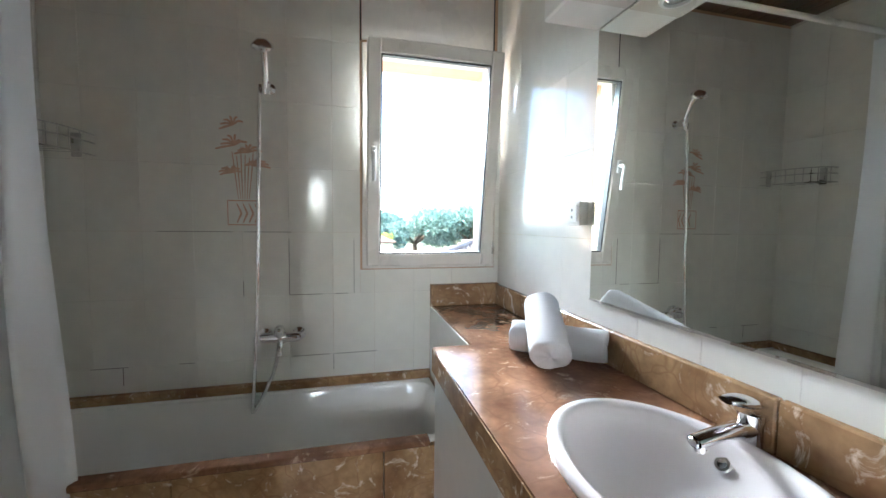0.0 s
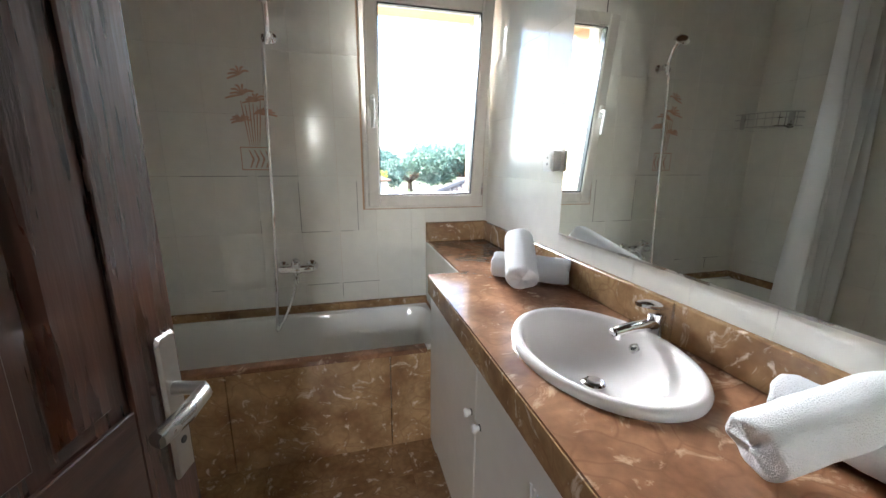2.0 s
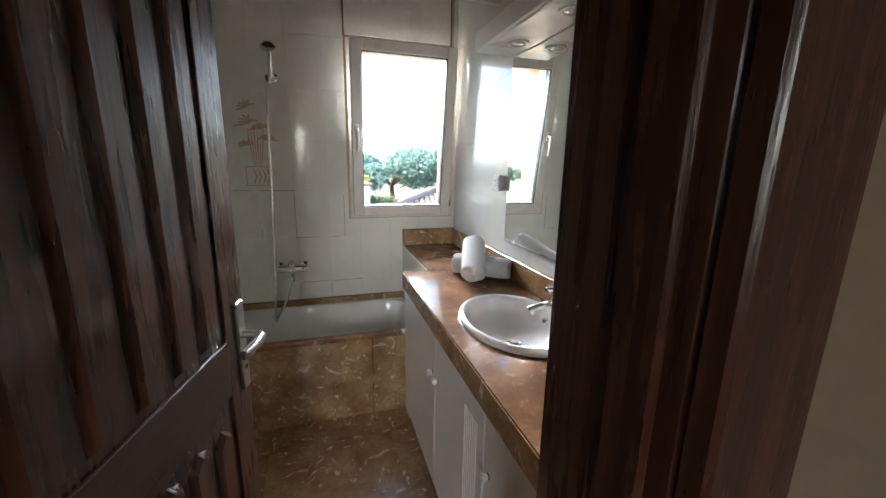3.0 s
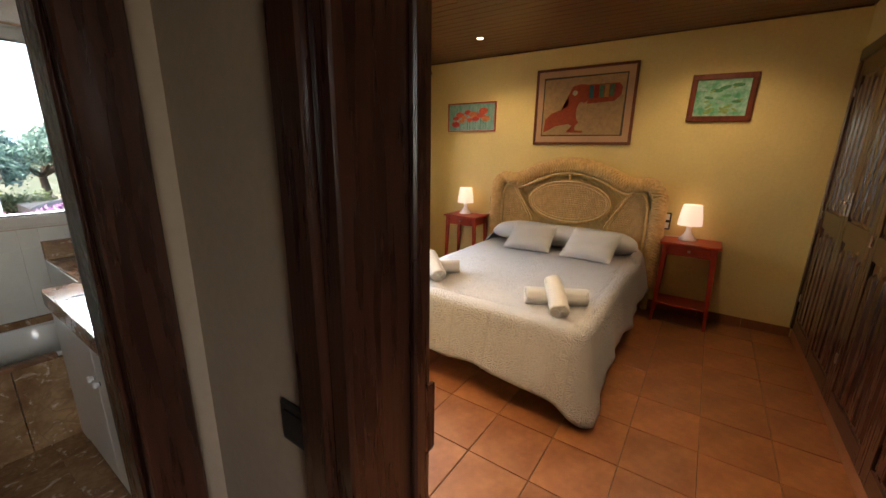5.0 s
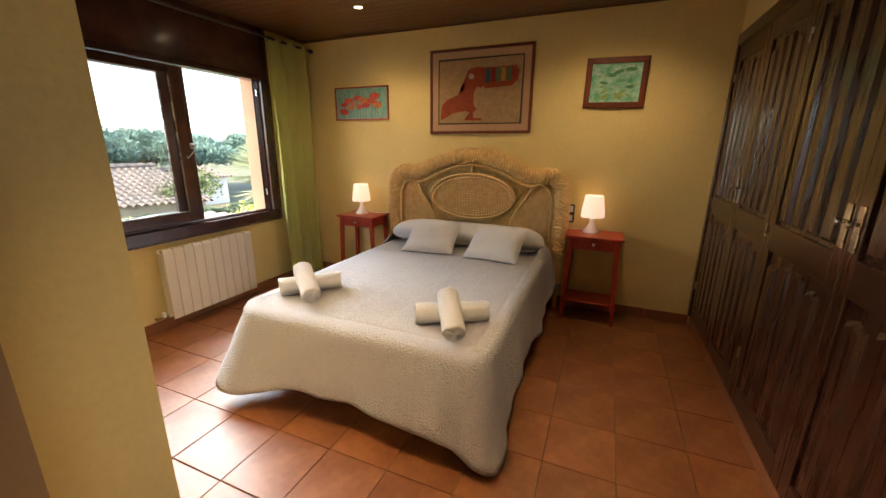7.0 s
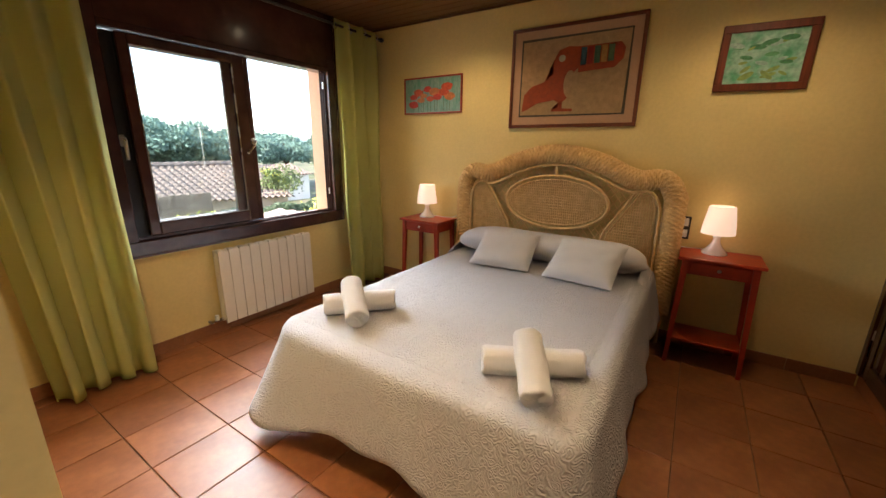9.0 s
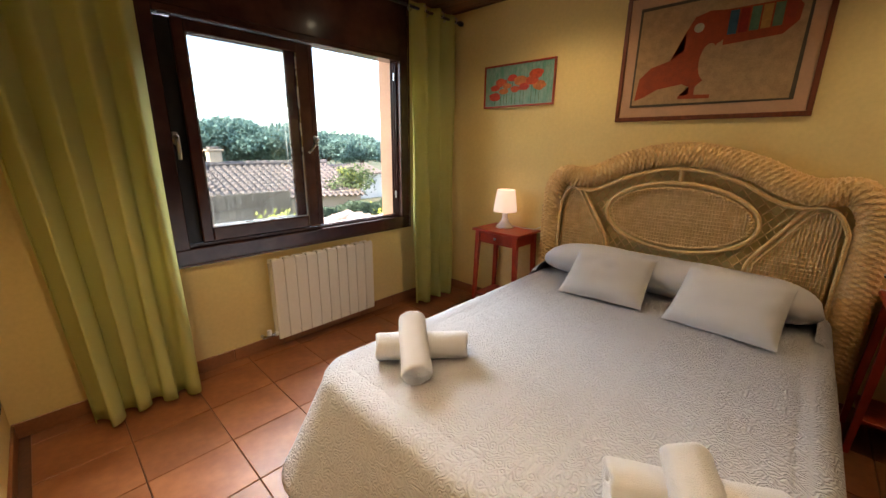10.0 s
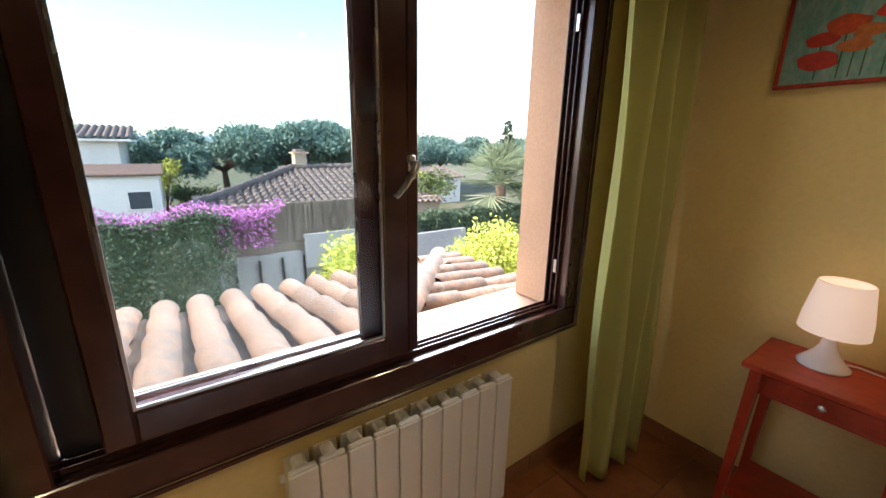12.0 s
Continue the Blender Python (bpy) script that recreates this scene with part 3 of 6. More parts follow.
def countertop():
    c = thing("countertop", pose(0, 0, 0), "polished brown marble countertop with a narrow shelf over the tub", "countertop")
    cx, cy, rx, ry = 0.505, 0.275, 0.18, 0.245
    bm = bmesh.new()
    outer = [(0.245, -0.445), (0.75, -0.445), (0.75, 1.03), (0.245, 1.03)]
    seg = 48
    hole = [bm.verts.new((cx + rx * math.cos(2 * math.pi * k / seg), cy + ry * math.sin(2 * math.pi * k / seg), 0.85)) for k in range(seg)]

    def edge(a):
        c_, s_ = math.cos(a), math.sin(a)
        ts = []
        if c_ > 1e-6: ts.append((0.75 - cx) / c_)
        if c_ < -1e-6: ts.append((0.245 - cx) / c_)
        if s_ > 1e-6: ts.append((1.03 - cy) / s_)
        if s_ < -1e-6: ts.append((-0.445 - cy) / s_)
        t = min(ts)
        return (cx + t * c_, cy + t * s_, 0.85)
    angs = sorted([2 * math.pi * k / seg for k in range(seg)] + [math.atan2(y - cy, x - cx) % (2 * math.pi) for x, y in outer])
    inner = [bm.verts.new((cx + rx * math.cos(a), cy + ry * math.sin(a), 0.85)) for a in angs]
    rim = [bm.verts.new(edge(a)) for a in angs]
    low = [bm.verts.new((v.co.x, v.co.y, 0.79)) for v in rim]
    for v in hole:
        bm.verts.remove(v)
    n = len(angs)
    for k in range(n):
        j = (k + 1) % n
        bm.faces.new((inner[k], inner[j], rim[j], rim[k]))
        bm.faces.new((rim[k], rim[j], low[j], low[k]))
    part("slab", bm, MARBLE_TOP, c)
    part("front_edge", boxes((0.241, 0.2445, -0.445, 1.03, 0.768, 0.846), bevel=0.001), MARBLE, c)
    part("shelf", boxes((0.385, 0.75, 1.031, 1.70, 0.80, 0.85), bevel=0.004), MARBLE_TOP, c)
    part("shelf_front", boxes((0.376, 0.384, 1.031, 1.699, 0.49, 0.845), bevel=0.002), TILE_WHITE, c, "white tiled side under the shelf")
    for y0, y1 in ((-0.445, 0.28), (0.283, 0.86), (0.863, 1.665)):
        part("backsplash", boxes((0.727, 0.748, y0, y1, 0.851, 0.958), bevel=0.003), MARBLE, c, "marble upstand")
    part("backsplash", boxes((0.376, 0.748, 1.668, 1.698, 0.851, 0.962), bevel=0.003), MARBLE, c, "marble upstand")


def basin():
    b = thing("washbasin", pose(0.505, 0.275, 0.85), "oval white ceramic drop-in washbasin set in the marble top", "washbasin")
    bm = bmesh.new()
    prof = ((1.0, 0.0), (1.005, 0.008), (0.985, 0.017), (0.95, 0.021), (0.9, 0.019), (0.86, 0.008), (0.84, -0.012), (0.78, -0.04), (0.64, -0.07), (0.42, -0.086), (0.2, -0.092), (0.085, -0.094))
    rings = []
    for f, z in prof:
        rings.append([bm.verts.new((0.195 * f * math.cos(a), 0.265 * f * math.sin(a), z)) for a in [2 * math.pi * k / 64 for k in range(64)]])
    for a, c in zip(rings, rings[1:]):
        for k in range(64):
            bm.faces.new((a[k], a[(k + 1) % 64], c[(k + 1) % 64], c[k]))
    part("bowl", bm, CERAMIC, b, smooth=True)
    drain = part("drain", lathe(bmesh.new(), [(0.028, -0.149), (0.029, -0.139), (0.024, -0.136), (0.02, -0.137), (0.019, -0.144), (0, -0.144)], 24, pose(0, 0, 0.057)), CHROME, b, "chrome drain ring", smooth="auto")
    part("drain_plug", lathe(bmesh.new(), [(0, -0.128), (0.014, -0.129), (0.017, -0.133), (0.014, -0.144)], 20, pose(0, 0, 0.057)), STEEL, drain, smooth="auto")
    m = pose(0.153, 0.045, -0.03, 0, -52, 0)
    part("overflow_ring", lathe(bmesh.new(), [(0.008, 0.0), (0.009, 0.004), (0.014, 0.004), (0.016, 0.0)], 20, m), CHROME, b, "chrome overflow ring", smooth="auto")
    part("overflow_hole", lathe(bmesh.new(), [(0.0085, 0.0015), (0, 0.001)], 16, m), BLACK, b)
    t = thing("basin_tap", pose(0.715, 0.315, 0.85), "chrome single-lever basin mixer tap", "tap")
    part("base", lathe(bmesh.new(), [(0.027, 0.0), (0.027, 0.006), (0.023, 0.01), (0.022, 0.05), (0.025, 0.062), (0.024, 0.07), (0, 0.074)], 24), CHROME, t, smooth="auto")
    bm = bmesh.new()
    grid(bm, 14, 16, lambda u, v: Vector((0.005 - 0.14 * v, (0.021 - 0.005 * v) * math.cos(2 * math.pi * u), 0.04 - 0.012 * v * v + (0.018 - 0.007 * v) * math.sin(2 * math.pi * u))), True)
    box(bm, -0.14, -0.128, -0.012, 0.012, 0.02, 0.036, 0.003)
    part("spout", bm, CHROME, t, smooth="auto")
    part("aerator", lathe(bmesh.new(), [(0, 0.0), (0.01, 0.0), (0.011, 0.016), (0, 0.016)], 14, pose(-0.12, 0, 0.008)), CHROME, t)
    bm = bmesh.new()
    grid(bm, 16, 14, lambda u, v: Vector((0.028 - 0.095 * v, (0.004 + 0.022 * math.sin(math.pi * (0.08 + 0.84 * v)) ** 0.6) * math.cos(2 * math.pi * u), 0.082 + 0.03 * v - 0.012 * v * v + (0.003 + 0.009 * math.sin(math.pi * (0.1 + 0.8 * v))) * math.sin(2 * math.pi * u))), True)
    part("lever", bm, CHROME, t, "smooth chrome lever cap", smooth=True)


def mirror_and_light():
    m = thing("wall_mirror", pose(0, 0, 0), "large frameless wall mirror above the marble backsplash", "mirror")
    part("mirror_glass", boxes((0.7435, 0.749, -0.44, 0.872, 1.032, 1.895), bevel=0.0008), MIRROR, m)
    part("bottom_channel", boxes((0.741, 0.7432, -0.44, 0.872, 1.028, 1.034)), STEEL, m, "thin steel channel")
    c = thing("light_canopy", pose(0, 0, 0), "white light canopy with recessed spotlights above the mirror", "lamp")
    part("canopy", boxes((0.555, 0.749, -0.44, 0.885, 1.90, 1.985), bevel=0.006), WHITE_PAINT, c)
    part("trim", boxes((0.562, 0.738, -0.43, 0.745, 1.894, 1.8995), bevel=0.002), WINDOW_WHITE, c)
    for y in (-0.1, 0.3, 0.66):
        s = part("spotlight", lathe(bmesh.new(), [(0.045, 0.0), (0.044, -0.006), (0.034, -0.008), (0.03, 0.0)], 24, pose(0.655, y, 1.893)), WHITE_PAINT, c, "round white rimmed spotlight", smooth="auto")
        part("reflector", lathe(bmesh.new(), [(0.03, -0.002), (0.02, -0.006), (0, -0.008)], 20, pose(0.655, y, 1.893)), SPOT_OFF, s, smooth=True)


def tile_print():
    """The plant in a pot that is fired onto two of the wall tiles: flat coloured shapes."""
    ink = material("orange_tile_print", (0.72, 0.46, 0.34), 0.2, vary=0.15, scale=30)
    p = thing("tile_decoration", pose(-0.50, 1.6935, 1.26), "faded orange potted plant printed on white wall tiles", "decoration")

    def frond(pts, width):
        bm = bmesh.new()
        pts = [Vector((a, 0, b)) for a, b in pts]
        for k in range(len(pts) - 1):
            a, b = pts[k], pts[k + 1]
            d = (b - a).normalized()
            nrm = Vector((-d.z, 0, d.x))
            w0, w1 = width * math.sin(math.pi * (k + 0.4) / len(pts)), width * math.sin(math.pi * min(1, (k + 1.4) / len(pts)))
            vs = [bm.verts.new(q) for q in (a - nrm * w0, b - nrm * w1, b + nrm * w1, a + nrm * w0)]
            bm.faces.new(vs)
        return bm
    rnd = random.Random(4)
    for k in range(6):
        x = -0.045 + 0.018 * k
        part("stem", frond([(x * 0.5, 0.12), (x * 0.8, 0.25), (x, 0.3 + 0.14 * rnd.random())], 0.003), ink, p)
    for bx, bz, r, n, a0 in ((0.05, 0.27, 0.055, 9, 0.1), (0.02, 0.33, 0.055, 7, 0.4), (-0.055, 0.235, 0.05, 8, 0.4), (-0.035, 0.36, 0.065, 7, 0.6), (-0.04, 0.45, 0.055, 6, 0.7)):
        for k in range(n):
            a = a0 + (math.pi - 0.7) * k / (n - 1) * 1.1
            ln = r * (0.75 + 0.5 * rnd.random())
            part("leaf", frond([(bx, bz), (bx + 0.5 * ln * math.cos(a), bz + 0.55 * ln * math.sin(a)), (bx + ln * math.cos(a), bz + 0.75 * ln * math.sin(a) - 0.01)], 0.0055), ink, p)
    for z in (0.0, 0.11):
        part("pot_band", boxes((-0.07, 0.07, -0.0006, 0.0, z, z + 0.005)), ink, p)
    for x in (-0.07, 0.066):
        part("pot_side", boxes((x, x + 0.004, -0.0006, 0.0, 0.0, 0.11)), ink, p)
    for k in range(4):
        part("pot_curve", frond([(-0.03 + 0.025 * k, 0.1), (-0.012 + 0.025 * k, 0.055), (-0.03 + 0.025 * k, 0.012)], 0.005), ink, p)


def plate(name, m, label, category, mat, inner, sockets=1):
    """A wall plate 8 cm square on a wall that its local y points into."""
    s = thing(name, m, label, category)
    bm = boxes((-0.041, 0.041, -0.009, 0, -0.041 * sockets, 0.041 * sockets), bevel=0.003)
    part("cover", bm, mat, s)
    for k in range(sockets):
        z = 0.082 * (k - (sockets - 1) / 2)
        part("insert", boxes((-0.028, 0.028, -0.012, -0.009, z - 0.028, z + 0.028), bevel=0.002), inner, s)
    return s


bathtub()
shower_set()
wire_basket()
shower_curtain()
bath_window()
vanity()
countertop()
basin()
mirror_and_light()
tile_print()
towel(pose(0.615, 0.85, 0.905, 0, 0, -40), 0.29, 0.054, "white rolled towel lying flat on the marble top", "towels on the countertop", 1)
towel(pose(0.56, 0.83, 0.955, 0, 20, -112), 0.27, 0.055, "white rolled towel leaning across another roll", "towels on the countertop", 2)
towel(pose(0.605, -0.125, 0.93, 0, -13, -6), 0.245, 0.047, "white rolled towel propped on the marble top", "towels on the countertop", 3)
towel(pose(0.675, -0.17, 0.9, 0, 0, 95), 0.28, 0.05, "white rolled towel lying flat on the marble top", "towels on the countertop", 5)
ws = plate("wall_socket", pose(0.722, 0.94, 1.315, 0, 0, -90), "white surface-mounted wall socket on the tiled wall", "socket", PLATE_WHITE, PLATE_WHITE, 1)
part("back_box", boxes((-0.038, 0.038, 0.0005, 0.027, -0.038, 0.038), bevel=0.003), PLATE_WHITE, ws)
for z in (-0.012, 0.012):
    part("socket_hole", tube(bmesh.new(), [(0, -0.0125, z), (0, -0.0115, z)], 0.005, 10), BLACK, ws)


# ---- doors and hall ----
def fluted_panel(parent, x0, x1, z0, z1, y, staves, mat=None, depth=0.012, m=None):
    """Raised upright staves with arched tops in a sunk field: the panel of a door that faces -y at y."""
    mat = mat or DARK_WOOD
    w = (x1 - x0) / staves
    for k in range(staves):
        a, b = x0 + k * w + w * 0.12, x0 + (k + 1) * w - w * 0.12
        rise = 0.05 * math.sin(math.pi * (k + 0.5) / staves)
        bm = bmesh.new()
        top = z1 - 0.05 + rise
        mid, f = (a + b) / 2, (b - a) * 0.16
        pts = [(a, z0), (b, z0), (b, top - 0.02), (mid, top), (a, top - 0.02)]
        outer = [bm.verts.new((px, y, pz)) for px, pz in pts]
        inn = [bm.verts.new((mid + (px - mid) * 0.66, y - depth, pz + (f if pz == z0 else -f))) for px, pz in pts]
        for i in range(5):
            j = (i + 1) % 5
            bm.faces.new((outer[i], outer[j], inn[j], inn[i]))
        bm.faces.new(inn)
        part("stave", bm, mat, parent, m=m)


def lever_handle(parent, x, z, y, sgn, mat=None, name="door_handle"):
    """Lever on a long plate; sgn: which way along x the lever points."""
    mat = mat or STEEL
    bm = boxes((x - 0.021, x + 0.021, y - 0.008, y, z - 0.15, z + 0.09), bevel=0.004)
    h = part(name, bm, mat, parent, "satin steel lever handle on a long plate")
    bm = tube(bmesh.new(), [(x, y - 0.006, z), (x, y - 0.05, z), (x + sgn * 0.012, y - 0.058, z), (x + sgn * 0.06, y - 0.06, z - 0.002), (x + sgn * 0.11, y - 0.055, z - 0.004)], [0.011, 0.01, 0.012, 0.013, 0.012], 10)
    part("lever", bm, mat, h, smooth="auto")
    part("keyhole", tube(bmesh.new(), [(x, y - 0.0085, z - 0.09), (x, y - 0.0105, z - 0.09)], 0.006, 10), BLACK, h)


def panel_door(name, width, m, label, both_handles=True):
    d = thing(name, m, label, "door", kind="structure")
    h, t = 2.06, 0.04
    part("leaf", boxes((0, width, 0.008, t - 0.008, 0.01, h)), DARK_WOOD, d)
    for side, y0, y1 in ((0, 0.0, 0.008), (1, t - 0.008, t)):
        for x0, x1 in ((0, 0.1), (width - 0.1, width)):
            part("stile", boxes((x0, x1, y0, y1, 0.01, h), bevel=0.002), DARK_WOOD, d)
        for z0, z1 in ((0.01, 0.2), (0.84, 0.98), (1.94, h)):
            part("rail", boxes((0.1, width - 0.1, y0, y1, z0, z1), bevel=0.002), DARK_WOOD_H, d)
    face = part("front_panel", boxes((0.1, width - 0.1, 0.0072, 0.0078, 0.2, 1.94)), DARK_WOOD, d)
    fluted_panel(face, 0.115, width - 0.115, 1.0, 1.92, 0.0075, 5, depth=0.014)
    fluted_panel(face, 0.115, width - 0.115, 0.22, 0.82, 0.0075, 5, depth=0.014)
    back = part("back_panel", boxes((0.1, width - 0.1, 0.0072, 0.0078, 0.2, 1.94)), DARK_WOOD, d, m=pose(width, t, 0, 0, 0, 180))
    fluted_panel(back, 0.115, width - 0.115, 1.0, 1.92, 0.0075, 5, depth=0.014)
    fluted_panel(back, 0.115, width - 0.115, 0.22, 0.82, 0.0075, 5, depth=0.014)
    lever_handle(d, width - 0.032, 0.97, 0.0, -1)
    hb = part("door_handle", boxes((-0.021, 0.021, -0.008, 0, -0.15, 0.09), bevel=0.004), STEEL, d, "satin steel lever handle on a long plate", m=pose(width - 0.032, t, 1.06, 0, 0, 180))
    part("lever", tube(bmesh.new(), [(0, -0.006, 0), (0, -0.05, 0), (0.06, -0.06, 0), (0.125, -0.055, 0)], [0.011, 0.01, 0.013, 0.012], 10), STEEL, hb, smooth="auto")
    part("latch_plate", boxes((width, width + 0.002, 0.01, 0.03, 0.93, 1.1)), STEEL, d)
    return d


def casing(name, bars, label):
    f = thing(name, pose(0, 0, 0), label, "door frame", kind="structure")
    for nm, b in bars:
        part(nm, boxes(b, bevel=0.004), DARK_WOOD, f)
    return f


# bathroom door, hinged at its west jamb and swung into the bathroom
casing("door_frame_1", (("jamb", (0.102, 0.13, -0.70, -0.526, 0, 2.12)), ("jamb", (-0.535, -0.505, -0.70, -0.526, 0, 2.12)), ("head", (-0.505, 0.102, -0.70, -0.526, 2.08, 2.12)),
                        ("architrave", (0.10, 0.19, -0.725, -0.7005, 0, 2.2)), ("architrave", (-0.62, -0.505, -0.725, -0.7005, 0, 2.2)), ("architrave", (-0.505, 0.10, -0.725, -0.7005, 2.08, 2.2)),
                        ("stop", (0.092, 0.1015, -0.68, -0.63, 0, 2.08))), "dark stained wooden frame of the bathroom doorway")
panel_door("door_1", 0.72, pose(-0.50, -0.53, 0, 0, 0, 78), "dark walnut panelled door with fluted staves, half open")
casing("door_frame_2", (("jamb", (0.235, 0.432, -1.15, -1.11, 0, 2.12)), ("jamb", (0.235, 0.45, -2.02, -1.98, 0, 2.12)), ("head", (0.235, 0.45, -1.98, -1.15, 2.08, 2.12)),
                        ("architrave", (0.222, 0.249, -1.1095, -1.045, 0, 2.2)), ("architrave", (0.222, 0.249, -2.1, -2.021, 0, 2.2)), ("architrave", (0.222, 0.249, -2.02, -1.11, 2.121, 2.2)),
                        ("stop", (0.37, 0.40, -1.165, -1.1505, 0, 2.08)), ("strike_plate", (0.41, 0.44, -1.153, -1.1505, 0.95, 1.1))), "dark stained wooden frame of the bedroom doorway")
panel_door("door_2", 0.77, pose(0.445, -2.065, 0, 0, 0, -7), "dark walnut panelled bedroom door standing wide open")
plate("light_switch", pose(0.249, -1.0, 1.055, 0, 0, -90), "dark brown rocker light switch on the hall wall", "switch", PLATE_DARK, BLACK)

# ---- bedroom ----
def bedspread_thing():
    b = thing("double_bed", pose(0, 0, 0), "double bed made up with a quilted white bedspread", "bed")
    X0, X1, Y0, Y1, TOP = 1.90, 4.03, -1.12, 0.44, 0.575
    part("bed_base", boxes((2.05, 4.0, -1.02, 0.34, 0.14, 0.3), bevel=0.01), LINEN, b)
    part("mattress", boxes((2.0, 4.02, -1.06, 0.38, 0.3, 0.54), bevel=0.03), LINEN, b)
    for x in (2.2, 3.85):
        for y in (-0.9, 0.22):
            part("leg", tube(bmesh.new(), [(x, y, 0), (x, y, 0.14)], 0.025, 10), BLACK, b)
    r = 0.17
    path = []
    for k in range(61):
        path.append((X1 + (X0 + r - X1) * k / 60, Y1, 0, 1))
    for k in range(1, 13):
        a = math.pi / 2 * k / 13
        path.append((X0 + r - r * math.sin(a), Y1 - r + r * math.cos(a), -math.sin(a), math.cos(a)))
    for k in range(41):
        path.append((X0, Y1 - r + (Y0 + 0.1 - Y1 + r) * k / 40, -1, 0))
    r2 = 0.1
    for k in range(1, 11):
        a = math.pi / 2 * k / 11
        path.append((X0 + r2 - r2 * math.sin(math.pi / 2 - a), Y0 + r2 - r2 * math.sin(a), -math.cos(a), -math.sin(a)))
    for k in range(61):
        path.append((X0 + r2 + (X1 - X0 - r2) * k / 60, Y0, 0, -1))
    n = len(path)
    dist = [0.0]
    for p, q in zip(path, path[1:]):
        dist.append(dist[-1] + math.hypot(q[0] - p[0], q[1] - p[1]))
    bm = bmesh.new()
    steps = [(-0.16, -0.002), (-0.08, 0.0), (-0.045, -0.002), (-0.02, -0.012), (-0.005, -0.03), (0.004, -0.06)] + [None] * 14
    ymid = (Y0 + Y1) / 2

    def hem(i):
        x, y, nx, ny = path[i]
        s = dist[i]
        corner_r = math.exp(-((x - X0) ** 2 + (y - Y0) ** 2) / 0.014)
        corner_l = math.exp(-((x - X0) ** 2 + (y - Y1) ** 2) / 0.07)
        mid = 0.18 if nx < -0.5 else 0.22
        return mid + 0.014 * math.sin(5 * s) + 0.01 * math.sin(13 * s) - 0.14 * corner_r - 0.07 * corner_l

    def rumple(px, py):
        return 0.005 * noise.noise((px * 5, py * 5, 0)) + 0.003 * noise.noise((px * 14, py * 14, 2))
    rows = []
    for j, st in enumerate(steps):
        row = []
        for i, (x, y, nx, ny) in enumerate(path):
            s = dist[i]
            corner_r = math.exp(-((x - X0) ** 2 + (y - Y0) ** 2) / 0.03)
            corner_l = math.exp(-((x - X0) ** 2 + (y - Y1) ** 2) / 0.05)
            if st:
                off, dz = st
                px, py = x + nx * off, y + ny * off
                row.append(bm.verts.new((px, py, TOP + dz + rumple(px, py))))
            else:
                v = (j - 5) / 14
                z = TOP - 0.06 - v * (TOP - 0.06 - hem(i))
                wave = (0.014 * math.sin(8 * s + 1.2 * v) + 0.008 * math.sin(19 * s) + 0.006 * noise.noise((s * 6, v * 2, 3))) * v
                off = 0.004 + 0.03 * v + wave + 0.05 * corner_r * v + 0.15 * corner_l * v + 0.03 * v + 0.03 * corner_r * math.sin(30 * s) * v
                row.append(bm.verts.new((x + nx * off, y + ny * off, z)))
        rows.append(row)
    for a, c in zip(rows, rows[1:]):
        for i in range(n - 1):
            bm.faces.new((a[i], a[i + 1], c[i + 1], c[i]))
    ax, ay, nx_, ny_ = X0 + 0.09, Y0 + 0.09, 48, 36
    top = []
    for i in range(nx_ + 1):
        col = []
        for k in range(ny_ + 1):
            px, py = ax + (X1 - ax) * i / nx_, ay + (Y1 - Y0 - 0.18) * k / ny_
            edge = i == 0 or k in (0, ny_)
            col.append(bm.verts.new((px, py, TOP + rumple(px, py) + (-0.004 if edge else 0.0015))))
        top.append(col)
    for a, c in zip(top, top[1:]):
        for k in range(ny_):
            bm.faces.new((a[k], c[k], c[k + 1], a[k + 1]))
    sheet = part("bedspread", bm, BEDSPREAD, b, "quilted white bedspread hanging over the sides", smooth=True)
    mod = sheet.modifiers.new("thick", "SOLIDIFY")
    mod.thickness, mod.offset = 0.006, -1


def cushion(bm, w, d, h, seed=0, pinch=0.5):
    """Adds a stuffed square cushion about the origin, flat on z."""
    rnd = random.Random(seed)
    o = rnd.random() * 10

    def surf(sign):
        def f(u, v):
            a, b_ = 2 * u - 1, 2 * v - 1
            fat = max(0.0, (1 - abs(a) ** 2.6)) ** pinch * max(0.0, (1 - abs(b_) ** 2.6)) ** pinch
            edge = 1 - 0.05 * (1 - b_ * b_) * abs(a) ** 3
            edge2 = 1 - 0.05 * (1 - a * a) * abs(b_) ** 3
            crease = 0.012 * noise.noise((a * 2.2 + o, b_ * 2.2, sign)) * fat
            return Vector((a * w / 2 * edge, b_ * d / 2 * edge2, sign * (h / 2 * fat + crease) + 0.004 * sign))
        return f
    grid(bm, 26, 20, surf(1))
    grid(bm, 26, 20, surf(-1))
    bmesh.ops.remove_doubles(bm, verts=bm.verts, dist=0.0002)
    return bm


